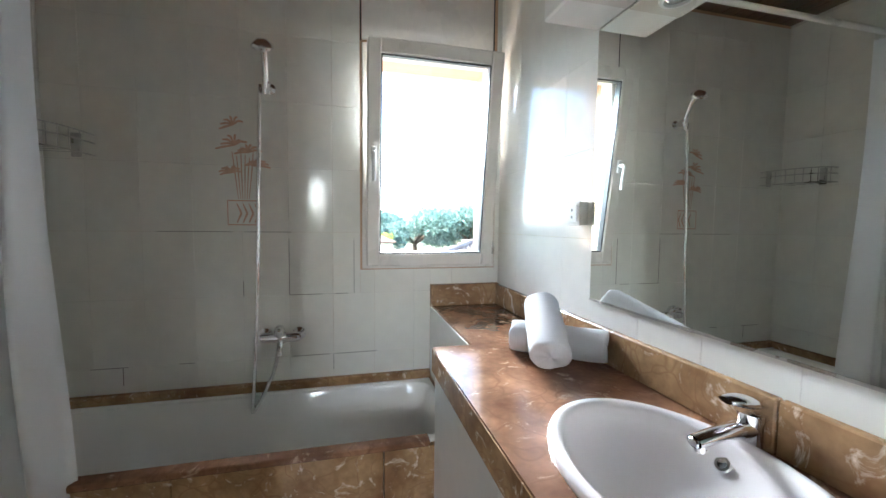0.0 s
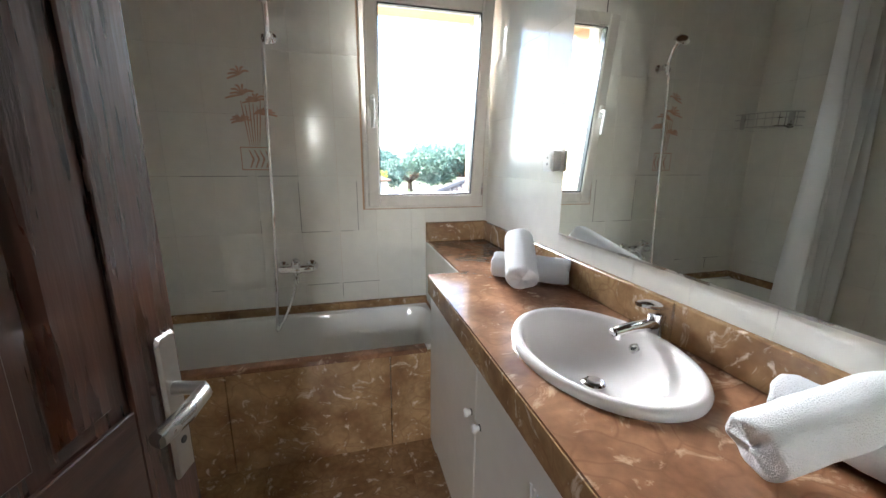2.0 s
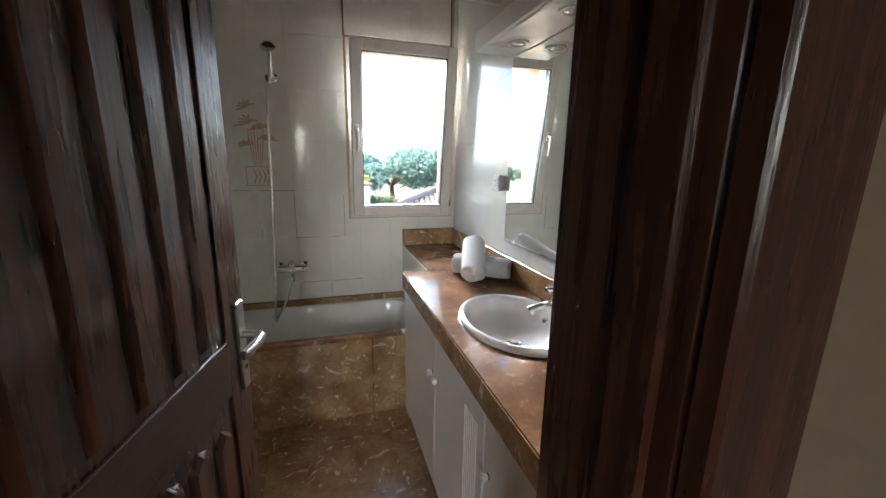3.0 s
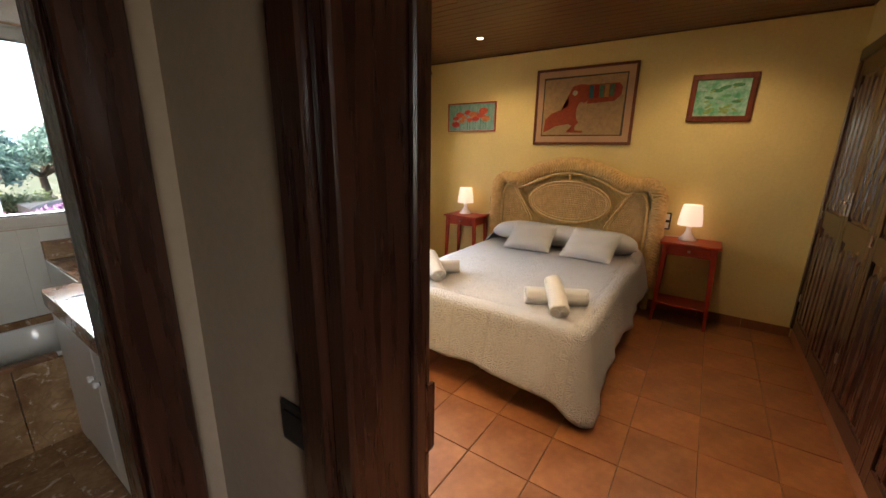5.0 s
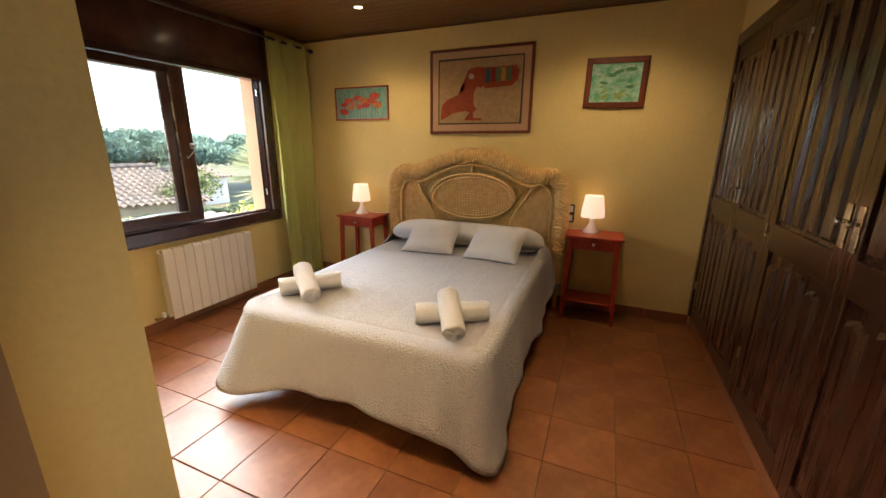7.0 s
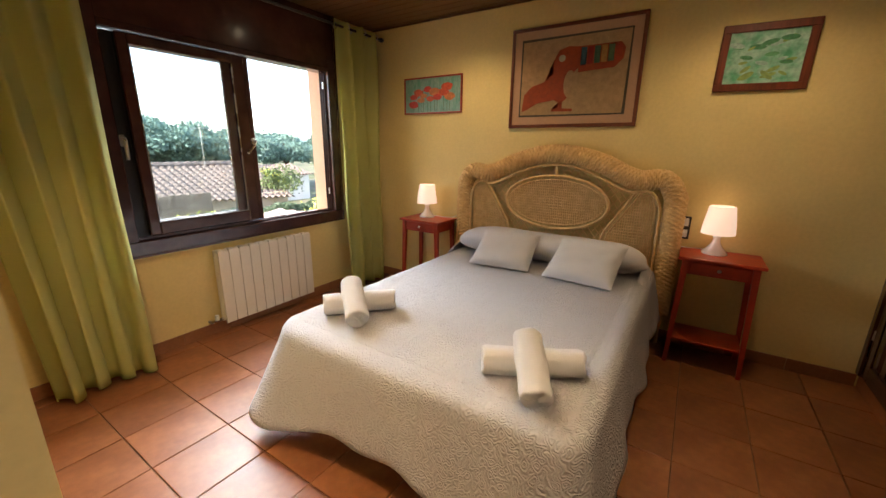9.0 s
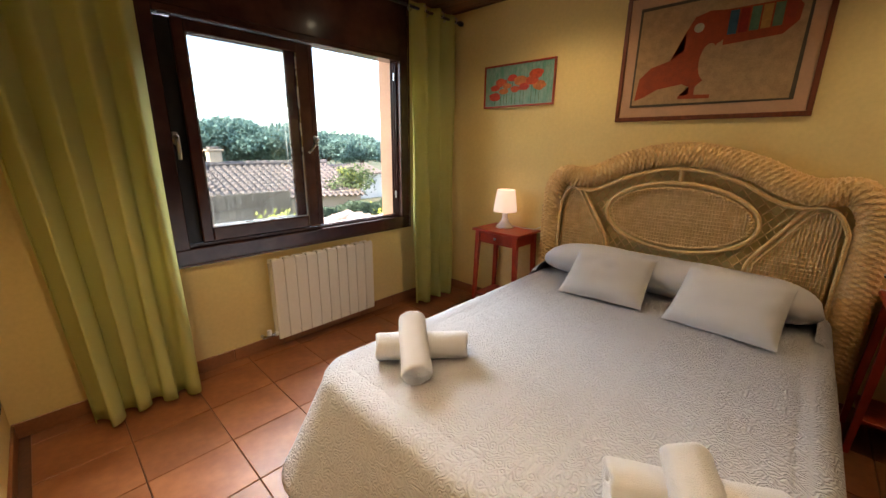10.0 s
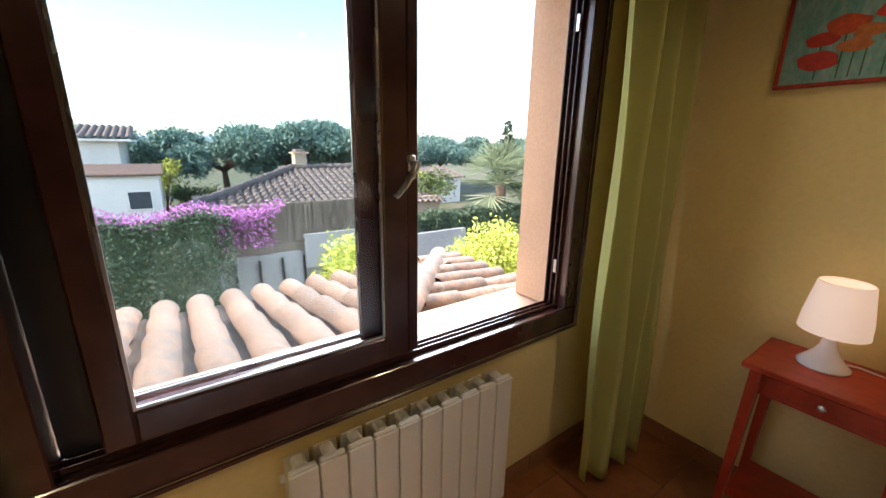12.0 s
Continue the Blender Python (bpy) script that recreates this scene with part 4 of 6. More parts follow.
def bolster(m, length, height, label):
    """A long stuffed roll lying along y, flattened where it rests, its ends closing softly."""
    b = thing("bolster", m, label, "pillow")

    def f(u, v):
        t = 2 * v - 1
        a = 2 * math.pi * u
        full = max(0.0, 1 - abs(t) ** 7) ** 0.42
        sag = 1 + 0.05 * noise.noise((t * 3, 0, 4)) + 0.025 * noise.noise((t * 9, math.cos(a), math.sin(a)))
        x = 0.19 * full * sag * math.copysign(abs(math.cos(a)) ** 0.85, math.cos(a))
        z = height * 0.5 + height * 0.5 * full * sag * math.copysign(abs(math.sin(a)) ** 0.75, math.sin(a))
        return Vector((x, t * length / 2, max(0.006, z * (0.55 + 0.45 * full))))
    bm = bmesh.new()
    grid(bm, 40, 60, f, True)
    part("case", bm, LINEN, b, smooth=True)
    for side in (-1, 1):
        bm = bmesh.new()
        grid(bm, 16, 10, lambda u, v: Vector((0.21 - 0.44 * u, side * (length / 2 - 0.03 + 0.075 * math.sin(math.pi / 2 * v) + 0.01 * math.sin(9 * u) * v), 0.055 * (1 - v) * math.sin(math.pi * u) ** 0.5 + 0.012 - (0.2 + 0.03 * math.sin(5 * u)) * v ** 2)))
        part("end_flap", bm, BEDSPREAD, b, "loose end of the quilted cover", smooth=True)
    return b


def pillow(m, w, d, h, label, group, seed):
    p = thing("pillow", m, label, "pillow", group)
    part("case", cushion(bmesh.new(), w, d, h, seed), LINEN, p, smooth=True)
    rim = [(w / 2 * a, d / 2 * b_, 0) for a, b_ in ((-0.97, -0.97), (0, -0.94), (0.97, -0.97), (0.945, 0), (0.97, 0.97), (0, 0.94), (-0.97, 0.97), (-0.945, 0))]
    part("piping", tube(bmesh.new(), rim, 0.004, 6, True), LINEN, p)


def wicker_tube(bm, pts, radius, seg=16):
    """A fat woven border: cane strands that pass over and under one another round the path."""
    dense = []
    for a, b_ in zip(pts, pts[1:]):
        a, b_ = Vector(a), Vector(b_)
        k = max(1, round((b_ - a).length / 0.0075))
        dense += [a.lerp(b_, i / k) for i in range(k)]
    rings, side = [], Vector((1, 0, 0))
    for i, p in enumerate(dense):
        d = (dense[min(i + 2, len(dense) - 1)] - dense[max(i - 2, 0)]).normalized()
        up = d.cross(side).normalized()
        rings.append([bm.verts.new(p + radius * (1 + 0.07 * (1 if (i // 2 + k // 2) % 2 else -1) + 0.02 * math.cos(math.pi * i)) * (math.cos(2 * math.pi * k / seg) * side + math.sin(2 * math.pi * k / seg) * up)) for k in range(seg)])
    for a, b_ in zip(rings, rings[1:]):
        for k in range(seg):
            bm.faces.new((a[k], a[(k + 1) % seg], b_[(k + 1) % seg], b_[k]))
    bm.faces.new(rings[0][::-1])
    bm.faces.new(rings[-1])
    return bm


def headboard():
    h = thing("wicker_headboard", pose(4.055, -0.315, 0, 0, 0, 0), "honey coloured woven wicker headboard with an arched top", "headboard")
    W = 0.855

    def top(y):
        a = abs(y) / W
        return 1.235 + 0.165 * max(0.0, math.cos(min(1.0, a / 0.74) * math.pi / 2)) ** 1.3 - 0.018 * math.sin(math.pi * min(1, max(0, (a - 0.45) / 0.4))) - (0.13 * ((a - 0.86) / 0.14) ** 2.4 if a > 0.86 else 0)
    pts = [(0, -W, 0.25), (0, -W, 0.6), (0, -W, 0.95)] + [(0, -W + 0.02 * k, top(-W + 0.02 * k)) for k in range(0, 86)] + [(0, W, 0.95), (0, W, 0.6), (0, W, 0.25)]
    part("border", wicker_tube(bmesh.new(), pts, 0.07, 28), WICKER, h, "thick braided border", smooth=False)
    pts2 = [(-0.035, y * 0.9, (z - 0.085) if z > 1.0 else z) for _, y, z in pts]
    part("inner_braid", wicker_tube(bmesh.new(), pts2, 0.011, 8), WICKER, h)
    oy, oz = 0.42, 0.215
    cz = 1.01

    def weave(bm, inside, y0, y1, pitch=0.0165, x=-0.012):
        """Upright canes with cross strands woven over and under; inside(y, z) bounds the field."""
        k = 0
        y = y0
        while y < y1:
            seg, z = [], 0.45
            while z < 1.45:
                if inside(y, z):
                    seg.append((x - 0.004 * math.cos(math.pi * (z / 0.012) + math.pi * k), y + 0.0012 * math.sin(z * 40 + k), z))
                elif len(seg) > 1:
                    tube(bm, seg, 0.0062, 5)
                    seg = []
                else:
                    seg = []
                z += 0.012
            if len(seg) > 1:
                tube(bm, seg, 0.0062, 5)
            y += pitch
            k += 1
        z, row = 0.46, 0
        while z < 1.44:
            run = []
            for q in range(int((y1 - y0) / pitch * 2) + 1):
                yq = y0 + pitch * q / 2
                if inside(yq, z):
                    run.append((x - 0.0075 - 0.003 * math.cos(math.pi * (q / 2 + row)), yq, z))
                else:
                    if len(run) > 2:
                        tube(bm, run, 0.0028, 4)
                    run = []
            if len(run) > 2:
                tube(bm, run, 0.0028, 4)
            z += 0.022
            row += 1
        return bm
    tagged(part("oval_panel", weave(bmesh.new(), lambda y, z: (y / (oy - 0.02)) ** 2 + ((z - cz) / (oz - 0.02)) ** 2 < 1, -oy, oy), WICKER, h, "finely woven oval panel"), kind="stuff")
    part("oval_backing", lathe(bmesh.new(), [(0, 0), (1, 0), (1, 0.004), (0, 0.004)], 40, Matrix.Translation((0.004, 0, cz)) @ Matrix.Diagonal((1, oy - 0.02, oz - 0.02, 1)) @ pose(0, 0, 0, 0, 90, 0)), WICKER, h)
    ring = [(-0.02, oy * math.cos(a), cz + oz * math.sin(a)) for a in [2 * math.pi * k / 72 for k in range(72)]]
    part("oval_ring", tube(bmesh.new(), ring, 0.012, 10, True), WICKER, h, "smooth cane ring", smooth=True)
    ring = [(-0.022, (oy - 0.032) * math.cos(a), cz + (oz - 0.032) * math.sin(a)) for a in [2 * math.pi * k / 144 for k in range(144)]]
    ring = [(x - 0.004 * (k % 2), y * (1 + 0.012 * math.sin(k * 1.3)), z) for k, (x, y, z) in enumerate(ring)]
    part("oval_braid", tube(bmesh.new(), ring, [0.006 + 0.004 * (k % 2) for k in range(144)], 6, True), WICKER, h)

    def line_y(z):
        return 0.40 + 0.30 * (z - 0.80) / 0.5 if z > 0.80 else 0.40 - 0.1 * (0.80 - z)
    for s in (-1, 1):
        tagged(part("side_panel", weave(bmesh.new(), lambda y, z, s=s: line_y(z) + 0.02 < s * y < W - 0.1 and z < top(y) - 0.1, -W if s < 0 else 0.3, -0.3 if s < 0 else W), WICKER, h, "finely woven side panel"), kind="stuff")
        strut = [(-0.02, s * line_y(z), z) for z in [0.5 + 0.04 * k for k in range(19)]]
        part("strut", tube(bmesh.new(), strut, 0.011, 8), WICKER, h, smooth=True)
        strut = [(-0.02, s * (line_y(z) + 0.035), z) for z in [0.5 + 0.02 * k for k in range(36)]]
        part("strut_braid", tube(bmesh.new(), strut, [0.007 + 0.004 * (k % 2) for k in range(36)], 6), WICKER, h)
        # pale diamonds worked into the weave
        for i in range(3):
            for j in range(5 - 2 * abs(i - 1)):
                y = s * (0.63 + 0.034 * (j - (4 - 2 * abs(i - 1)) / 2))
                part("weave_mark", boxes((-0.028, -0.018, y - 0.013, y + 0.013, 0.80 + 0.024 * i, 0.814 + 0.024 * i), bevel=0.003), WICKER, h)
    for i in range(5):
        for j in range(6 - 2 * abs(i - 2)):
            y = 0.036 * (j - (5 - 2 * abs(i - 2)) / 2)
            part("weave_mark", boxes((-0.028, -0.018, y - 0.014, y + 0.014, cz - 0.056 + 0.024 * i, cz - 0.042 + 0.024 * i), bevel=0.003), WICKER, h)
    part("top_strut", tube(bmesh.new(), [(-0.015, 0, cz + oz), (-0.015, 0, top(0) - 0.07)], 0.014, 8), WICKER, h)

    def free(y, z):
        return (y / oy) ** 2 + ((z - cz) / oz) ** 2 > 1 and abs(y) < line_y(z) and z < top(y) - 0.07 and z > 0.55
    bm = bmesh.new()
    for s in (-1, 1):
        for k in range(-26, 38):
            run = []
            for q in range(0, 130):
                z = 0.55 + 0.007 * q
                y = s * (z - 0.9) * 0.8 + 0.056 * k
                if free(y, z):
                    run.append((0.004 * s, y, z))
                else:
                    if len(run) > 2:
                        tube(bm, run[::3] + [run[-1]], 0.0042, 5)
                    run = []
            if len(run) > 2:
                tube(bm, run[::3] + [run[-1]], 0.0042, 5)
    part("lattice", bm, WICKER, h, "open diamond lattice of thin canes")
    for y in (-W, W):
        part("leg", tube(bmesh.new(), [(0, y, 0), (0, y, 0.26)], 0.03, 10), WICKER, h)


def nightstand(m, label):
    n = thing("nightstand", m, label, "nightstand", "red nightstands beside the bed")
    W, D, H = 0.46, 0.34, 0.765
    part("tabletop", boxes((-D / 2, D / 2, -W / 2, W / 2, H - 0.02, H), bevel=0.003), RED_WOOD, n)
    part("apron", boxes((-D / 2 + 0.03, D / 2 - 0.02, -W / 2 + 0.045, W / 2 - 0.045, H - 0.115, H - 0.021), bevel=0.002), RED_WOOD, n)
    dr = part("drawer_front", boxes((-D / 2 + 0.022, -D / 2 + 0.03, -W / 2 + 0.075, W / 2 - 0.075, H - 0.1, H - 0.03), bevel=0.002), RED_WOOD, n)
    part("drawer_knob", lathe(bmesh.new(), [(0, 0.022), (0.009, 0.02), (0.012, 0.013), (0.006, 0.005), (0.006, 0)], 16, pose(-D / 2 + 0.022, 0, H - 0.065, 0, -90, 0)), STEEL, dr, "dark metal knob", smooth=True)
    for sx in (-1, 1):
        for sy in (-1, 1):
            bm = bmesh.new()
            tx, ty = sx * (D / 2 - 0.035), sy * (W / 2 - 0.045)
            bx, by = sx * (D / 2 - 0.022), sy * (W / 2 - 0.02)
            ws_, wb = 0.019, 0.012
            hi = [bm.verts.new((tx + a * ws_, ty + b_ * ws_, H - 0.021)) for a, b_ in ((-1, -1), (1, -1), (1, 1), (-1, 1))]
            lo = [bm.verts.new((bx + a * wb, by + b_ * wb, 0)) for a, b_ in ((-1, -1), (1, -1), (1, 1), (-1, 1))]
            bm.faces.new(hi)
            bm.faces.new(lo[::-1])
            for k in range(4):
                bm.faces.new((lo[k], lo[(k + 1) % 4], hi[(k + 1) % 4], hi[k]))
            part("leg", bm, RED_WOOD, n)
    part("shelf", boxes((-D / 2 + 0.03, D / 2 - 0.03, -W / 2 + 0.03, W / 2 - 0.03, 0.17, 0.185), bevel=0.002), RED_WOOD, n)


def table_lamp(m, label, side):
    l = thing("table_lamp", m, label, "lamp", "lit lamps on the nightstands")
    part("foot", lathe(bmesh.new(), [(0, 0), (0.062, 0), (0.063, 0.006), (0.05, 0.02), (0.03, 0.045), (0.019, 0.07), (0.018, 0.09), (0.024, 0.118), (0, 0.12)], 28), LAMP_PLASTIC, l, smooth=True)
    part("shade", lathe(bmesh.new(), [(0.081, 0.115), (0.078, 0.16), (0.062, 0.265), (0.058, 0.268), (0.058, 0.262), (0.073, 0.16), (0.077, 0.117), (0.081, 0.115)], 32), SHADE, l, "translucent white plastic shade", smooth=True)
    part("bulb_holder", tube(bmesh.new(), [(0, 0, 0.12), (0, 0, 0.16)], 0.014, 10), PLATE_WHITE, l)
    cord = [(0.03, side * 0.03, 0.012), (0.06, side * 0.07, 0.006), (0.05, side * 0.13, 0.005), (0.08, side * 0.2, 0.004), (0.09, side * 0.25, 0.03)]
    part("cord", tube(bmesh.new(), cord, 0.003, 6), PLATE_WHITE, l, "thin white cord", smooth=True)
    data = bpy.data.lights.new("bulb", "POINT")
    data.energy, data.color, data.shadow_soft_size = LAMP_W, (1.0, 0.62, 0.3), 0.03
    bulb = new("bulb", data)
    bulb.parent = l
    bulb.location = (0, 0, 0.285)


def radiator():
    r = thing("radiator", pose(2.28, 1.655, 0.09), "cream aluminium radiator with ten sections under the window", "radiator")
    for k in range(10):
        x = 0.083 * k
        bm = boxes((x + 0.002, x + 0.081, -0.03, -0.02, 0.0, 0.575), (x + 0.032, x + 0.05, -0.02, 0.055, 0.01, 0.56), (x + 0.01, x + 0.073, 0.005, 0.011, 0.02, 0.55), (x + 0.006, x + 0.077, 0.05, 0.058, 0.02, 0.575), bevel=0.003)
        box(bm, x + 0.004, x + 0.079, -0.024, -0.006, 0.566, 0.584, 0.005)
        box(bm, x + 0.022, x + 0.06, -0.006, 0.05, 0.55, 0.579, 0.008)
        part("section", bm, RADIATOR_PAINT, r)
    part("header_pipe", tube(bmesh.new(), [(-0.01, 0.01, 0.035), (0.84, 0.01, 0.035)], 0.018, 10), RADIATOR_PAINT, r, smooth="auto")
    bm = tube(bmesh.new(), [(-0.002, 0.01, 0.035), (-0.05, 0.01, 0.035), (-0.07, 0.015, 0.03), (-0.08, 0.04, 0.02), (-0.08, 0.072, 0.02)], 0.011, 10)
    v = part("valve", bm, STEEL, r, "brass and steel valve", smooth="auto")
    part("valve_cap", lathe(bmesh.new(), [(0, 0.04), (0.014, 0.038), (0.017, 0.0), (0, 0)], 16, pose(-0.05, 0.01, 0.04)), PLATE_WHITE, v, smooth="auto")
    part("air_vent", lathe(bmesh.new(), [(0, 0.014), (0.01, 0.012), (0.012, 0)], 12, pose(-0.0, 0.01, 0.55, 0, -90, 0)), RADIATOR_PAINT, r)
    for x in (0.12, 0.72):
        part("wall_bracket", boxes((x, x + 0.02, 0.059, 0.075, 0.5, 0.53)), RADIATOR_PAINT, r)


def curtain(x0, x1, hem0, hem1, folds, seed, label):
    c = thing("curtain", pose(0, 0, 0), label, "curtain", "green curtains at the window")
    rnd = random.Random(seed)
    o = rnd.random() * 5

    def f(u, v):
        a0, a1 = x0 + (hem0 - x0) * v, x1 + (hem1 - x1) * v
        fold = math.sin(2 * math.pi * folds * u + 0.5 * math.sin(2.2 * v + o) + 0.4 * math.sin(5 * u + o))
        amp = (0.05 + 0.012 * math.sin(7 * u + o)) * (0.75 + 0.3 * v)
        return Vector((a0 + (a1 - a0) * u + 0.012 * math.sin(2 * math.pi * folds * u * 2 + v * 3) * v, 1.57 - 0.06 * v + amp * fold + 0.008 * math.sin(11 * v + 9 * u), 2.50 - (2.46 + 0.01 * math.sin(9 * u)) * v))
    bm = bmesh.new()
    grid(bm, 110, 40, f)
    s = part("curtain_cloth", bm, CURTAIN_GREEN, c, smooth=True)
    mod = s.modifiers.new("thick", "SOLIDIFY")
    mod.thickness = 0.003
    n = int(folds * 2)
    for k in range(n):
        u = (k + 0.5) / n
        p = f(u, 0.012)
        part("eyelet", tube(bmesh.new(), [(p.x + 0.004, p.y + 0.022 * math.cos(a), 2.462 + 0.022 * math.sin(a)) for a in [2 * math.pi * j / 16 for j in range(16)]], 0.004, 6, True), STEEL, c)


def curtain_rail():
    r = thing("curtain_rod", pose(0, 0, 0), "dark metal curtain rod above the window", "curtain rod")
    part("rod", tube(bmesh.new(), [(1.2, 1.57, 2.462), (4.09, 1.57, 2.462)], 0.011, 10), PLATE_DARK, r, smooth="auto")
    for x in (1.2, 4.09):
        part("finial", lathe(bmesh.new(), [(0, -0.03), (0.018, -0.02), (0.022, 0), (0.018, 0.02), (0, 0.03)], 16, pose(x, 1.57, 2.462, 0, 90, 0)), PLATE_DARK, r, smooth=True)
    for x in (1.3, 4.0):
        part("bracket", tube(bmesh.new(), [(x, 1.57, 2.45), (x, 1.64, 2.44), (x, 1.728, 2.44)], 0.007, 8), PLATE_DARK, r)


def bedroom_window():
    w = thing("window_2", pose(0, 0, 0), "wide dark brown wooden window with one sash slid open", "window", kind="structure")
    y0, y1 = 1.715, 1.83
    for nm, b in (("frame_bottom", (1.75, 3.60, y0, y1, 0.72, 0.815)), ("frame_left", (1.75, 1.855, y0, y1, 0.815, 2.57)), ("frame_right", (3.51, 3.60, y0, y1, 0.815, 2.57)), ("shutter_box", (1.855, 3.51, y0, y1, 2.13, 2.57)), ("frame_top", (1.855, 3.51, y0 - 0.012, y1, 2.09, 2.129))):
        part(nm, boxes(b, bevel=0.004), FRAME_WOOD, w)
    part("inner_moulding", boxes((1.742, 1.756, y0 - 0.012, y0 - 0.001, 0.71, 2.57), (3.594, 3.608, y0 - 0.012, y0 - 0.001, 0.71, 2.57), (1.756, 3.594, y0 - 0.012, y0 - 0.001, 0.71, 0.724), bevel=0.003), FRAME_WOOD, w)
    for k in range(3):
        yy = 1.755 + 0.025 * k
        part("track", boxes((1.856, 3.509, yy, yy + 0.006, 0.8155, 0.832), (3.49 - 0.004 * k, 3.5095, yy, yy + 0.006, 0.832, 2.089), bevel=0.0015), FRAME_WOOD, w)
    for name, a, b, ya, yb in (("front_sash", 1.935, 2.715, 1.735, 1.785), ("rear_sash", 1.86, 2.66, 1.79, 1.828)):
        s = part(name, boxes((a, a + 0.062, ya, yb, 0.84, 2.085), (b - 0.085, b, ya, yb, 0.84, 2.085), (a + 0.062, b - 0.085, ya, yb, 0.84, 0.925), (a + 0.062, b - 0.085, ya, yb, 2.02, 2.085), bevel=0.006), FRAME_WOOD, w)
        p = part("pane", boxes((a + 0.062, b - 0.085, (ya + yb) / 2 - 0.003, (ya + yb) / 2 + 0.003, 0.925, 2.02)), GLASS, s, "clear window glass")
        p.visible_shadow = False
        part("glazing_bead", boxes((a + 0.062, a + 0.069, ya + 0.006, ya + 0.014, 0.925, 2.02), (b - 0.092, b - 0.085, ya + 0.006, ya + 0.014, 0.925, 2.02), (a + 0.069, b - 0.092, ya + 0.006, ya + 0.014, 0.925, 0.932)), STEEL, s, "pale sealing strip")
    part("meeting_stile", boxes((2.717, 2.757, 1.745, 1.80, 0.84, 2.085), bevel=0.005), FRAME_WOOD, w)
    # black strip added to block the bright slit left of the front sash
    part("slit_cover", boxes((1.857, 1.946, 1.7865, 1.789, 0.835, 2.085)), BLACK, w)
    for x, y, down in ((1.87, 1.725, 1), (2.722, 1.735, 0)):
        bm = boxes((x - 0.013, x + 0.013, y - 0.012, y, 1.42, 1.49), bevel=0.004)
        d = (0.0, -0.12) if down else (-0.075, -0.085)
        tube(bm, [(x, y - 0.01, 1.465), (x, y - 0.045, 1.468), (x + d[0] * 0.15, y - 0.05, 1.46), (x + d[0] * 0.6, y - 0.048, 1.46 + d[1] * 0.6), (x + d[0], y - 0.045, 1.46 + d[1])], [0.009, 0.009, 0.011, 0.011, 0.009], 10)
        part("window_handle", bm, STEEL, w, "satin metal lever handle", smooth="auto")
    for z in (0.98, 1.95):
        part("keeper", boxes((3.484, 3.4895, 1.76, 1.775, z, z + 0.06), bevel=0.001), STEEL, w)
    part("outer_sill", boxes((1.75, 3.62, 1.831, 2.12, 0.70, 0.775), bevel=0.006), WALL_OUT, w, "sunlit rendered outer sill")
    part("outer_reveal", boxes((1.7505, 1.80, 1.832, 2.06, 0.776, 2.4), (3.555, 3.62, 1.832, 2.06, 0.776, 2.4), (1.80, 3.555, 1.832, 2.06, 2.2, 2.4), bevel=0.004), WALL_OUT, w, "apricot rendered window reveal")


def wardrobe_leaf(parent, x0, x1, knob_side):
    """One hinged leaf of the built-in wardrobe, standing in the plane y = -2.30."""
    w = x1 - x0 - 0.004
    d = part("door", boxes((0, w, -0.03, -0.012, 0.10, 2.19), bevel=0.001), DARK_WOOD, parent, "walnut door with fluted staves", m=pose(x0, -2.30, 0))
    for a, b in ((0, 0.07), (w - 0.07, w)):
        part("stile", boxes((a, b, -0.0118, 0.0, 0.10, 2.19), bevel=0.002), DARK_WOOD, d)
    for z0, z1 in ((0.10, 0.20), (0.99, 1.12), (2.08, 2.19)):
        part("rail", boxes((0.07, w - 0.07, -0.0118, 0.0, z0, z1), bevel=0.002), DARK_WOOD_H, d)
    for z0, z1 in ((1.13, 2.07), (0.21, 0.98)):
        fluted_panel(d, 0.075, w - 0.075, z0 + 0.008, z1 - 0.008, 0.0, 4, depth=0.014, m=pose(w, -0.0118, 0, 0, 0, 180))
    xk = 0.035 if knob_side < 0 else w - 0.035
    part("handle", boxes((xk - 0.017, xk + 0.017, 0.0, 0.005, 1.14, 1.30), bevel=0.003), STEEL, d, "chased silvery back plate")
    part("handle_knob", lathe(bmesh.new(), [(0, 0.03), (0.012, 0.028), (0.015, 0.02), (0.007, 0.01), (0.007, 0)], 16, pose(xk, 0.005, 1.235, -90, 0, 0)), CHROME, d, smooth=True)
    for z in (0.35, 1.05, 1.95):
        xh = w - 0.004 if knob_side < 0 else 0.004
        part("hinge", tube(bmesh.new(), [(xh, 0.003, z), (xh, 0.003, z + 0.06)], 0.005, 8), STEEL, d)


def wardrobe():
    c = thing("wardrobe", pose(0, 0, 0), "built-in dark walnut wardrobe with four closed doors", "wardrobe")
    part("top_rail", boxes((1.0, 4.128, -2.33, -2.288, 2.195, 2.278), bevel=0.004), DARK_WOOD_H, c)
    part("side_post", boxes((4.075, 4.128, -2.33, -2.288, 0.095, 2.194), bevel=0.003), DARK_WOOD, c)
    part("side_post", boxes((1.0, 1.415, -2.33, -2.30, 0.095, 2.194), bevel=0.003), DARK_WOOD, c)
    part("plinth", boxes((1.0, 4.128, -2.36, -2.31, 0.0, 0.09), bevel=0.003), SKIRT, c, "terracotta plinth")
    part("inside", boxes((1.0, 4.128, -2.90, -2.37, 0.095, 2.2)), DARK_WOOD, c)
    xs = [1.42, 2.20, 2.89, 3.48, 4.07]
    for k in range(4):
        wardrobe_leaf(c, xs[k], xs[k + 1], -1 if k % 2 else 1)


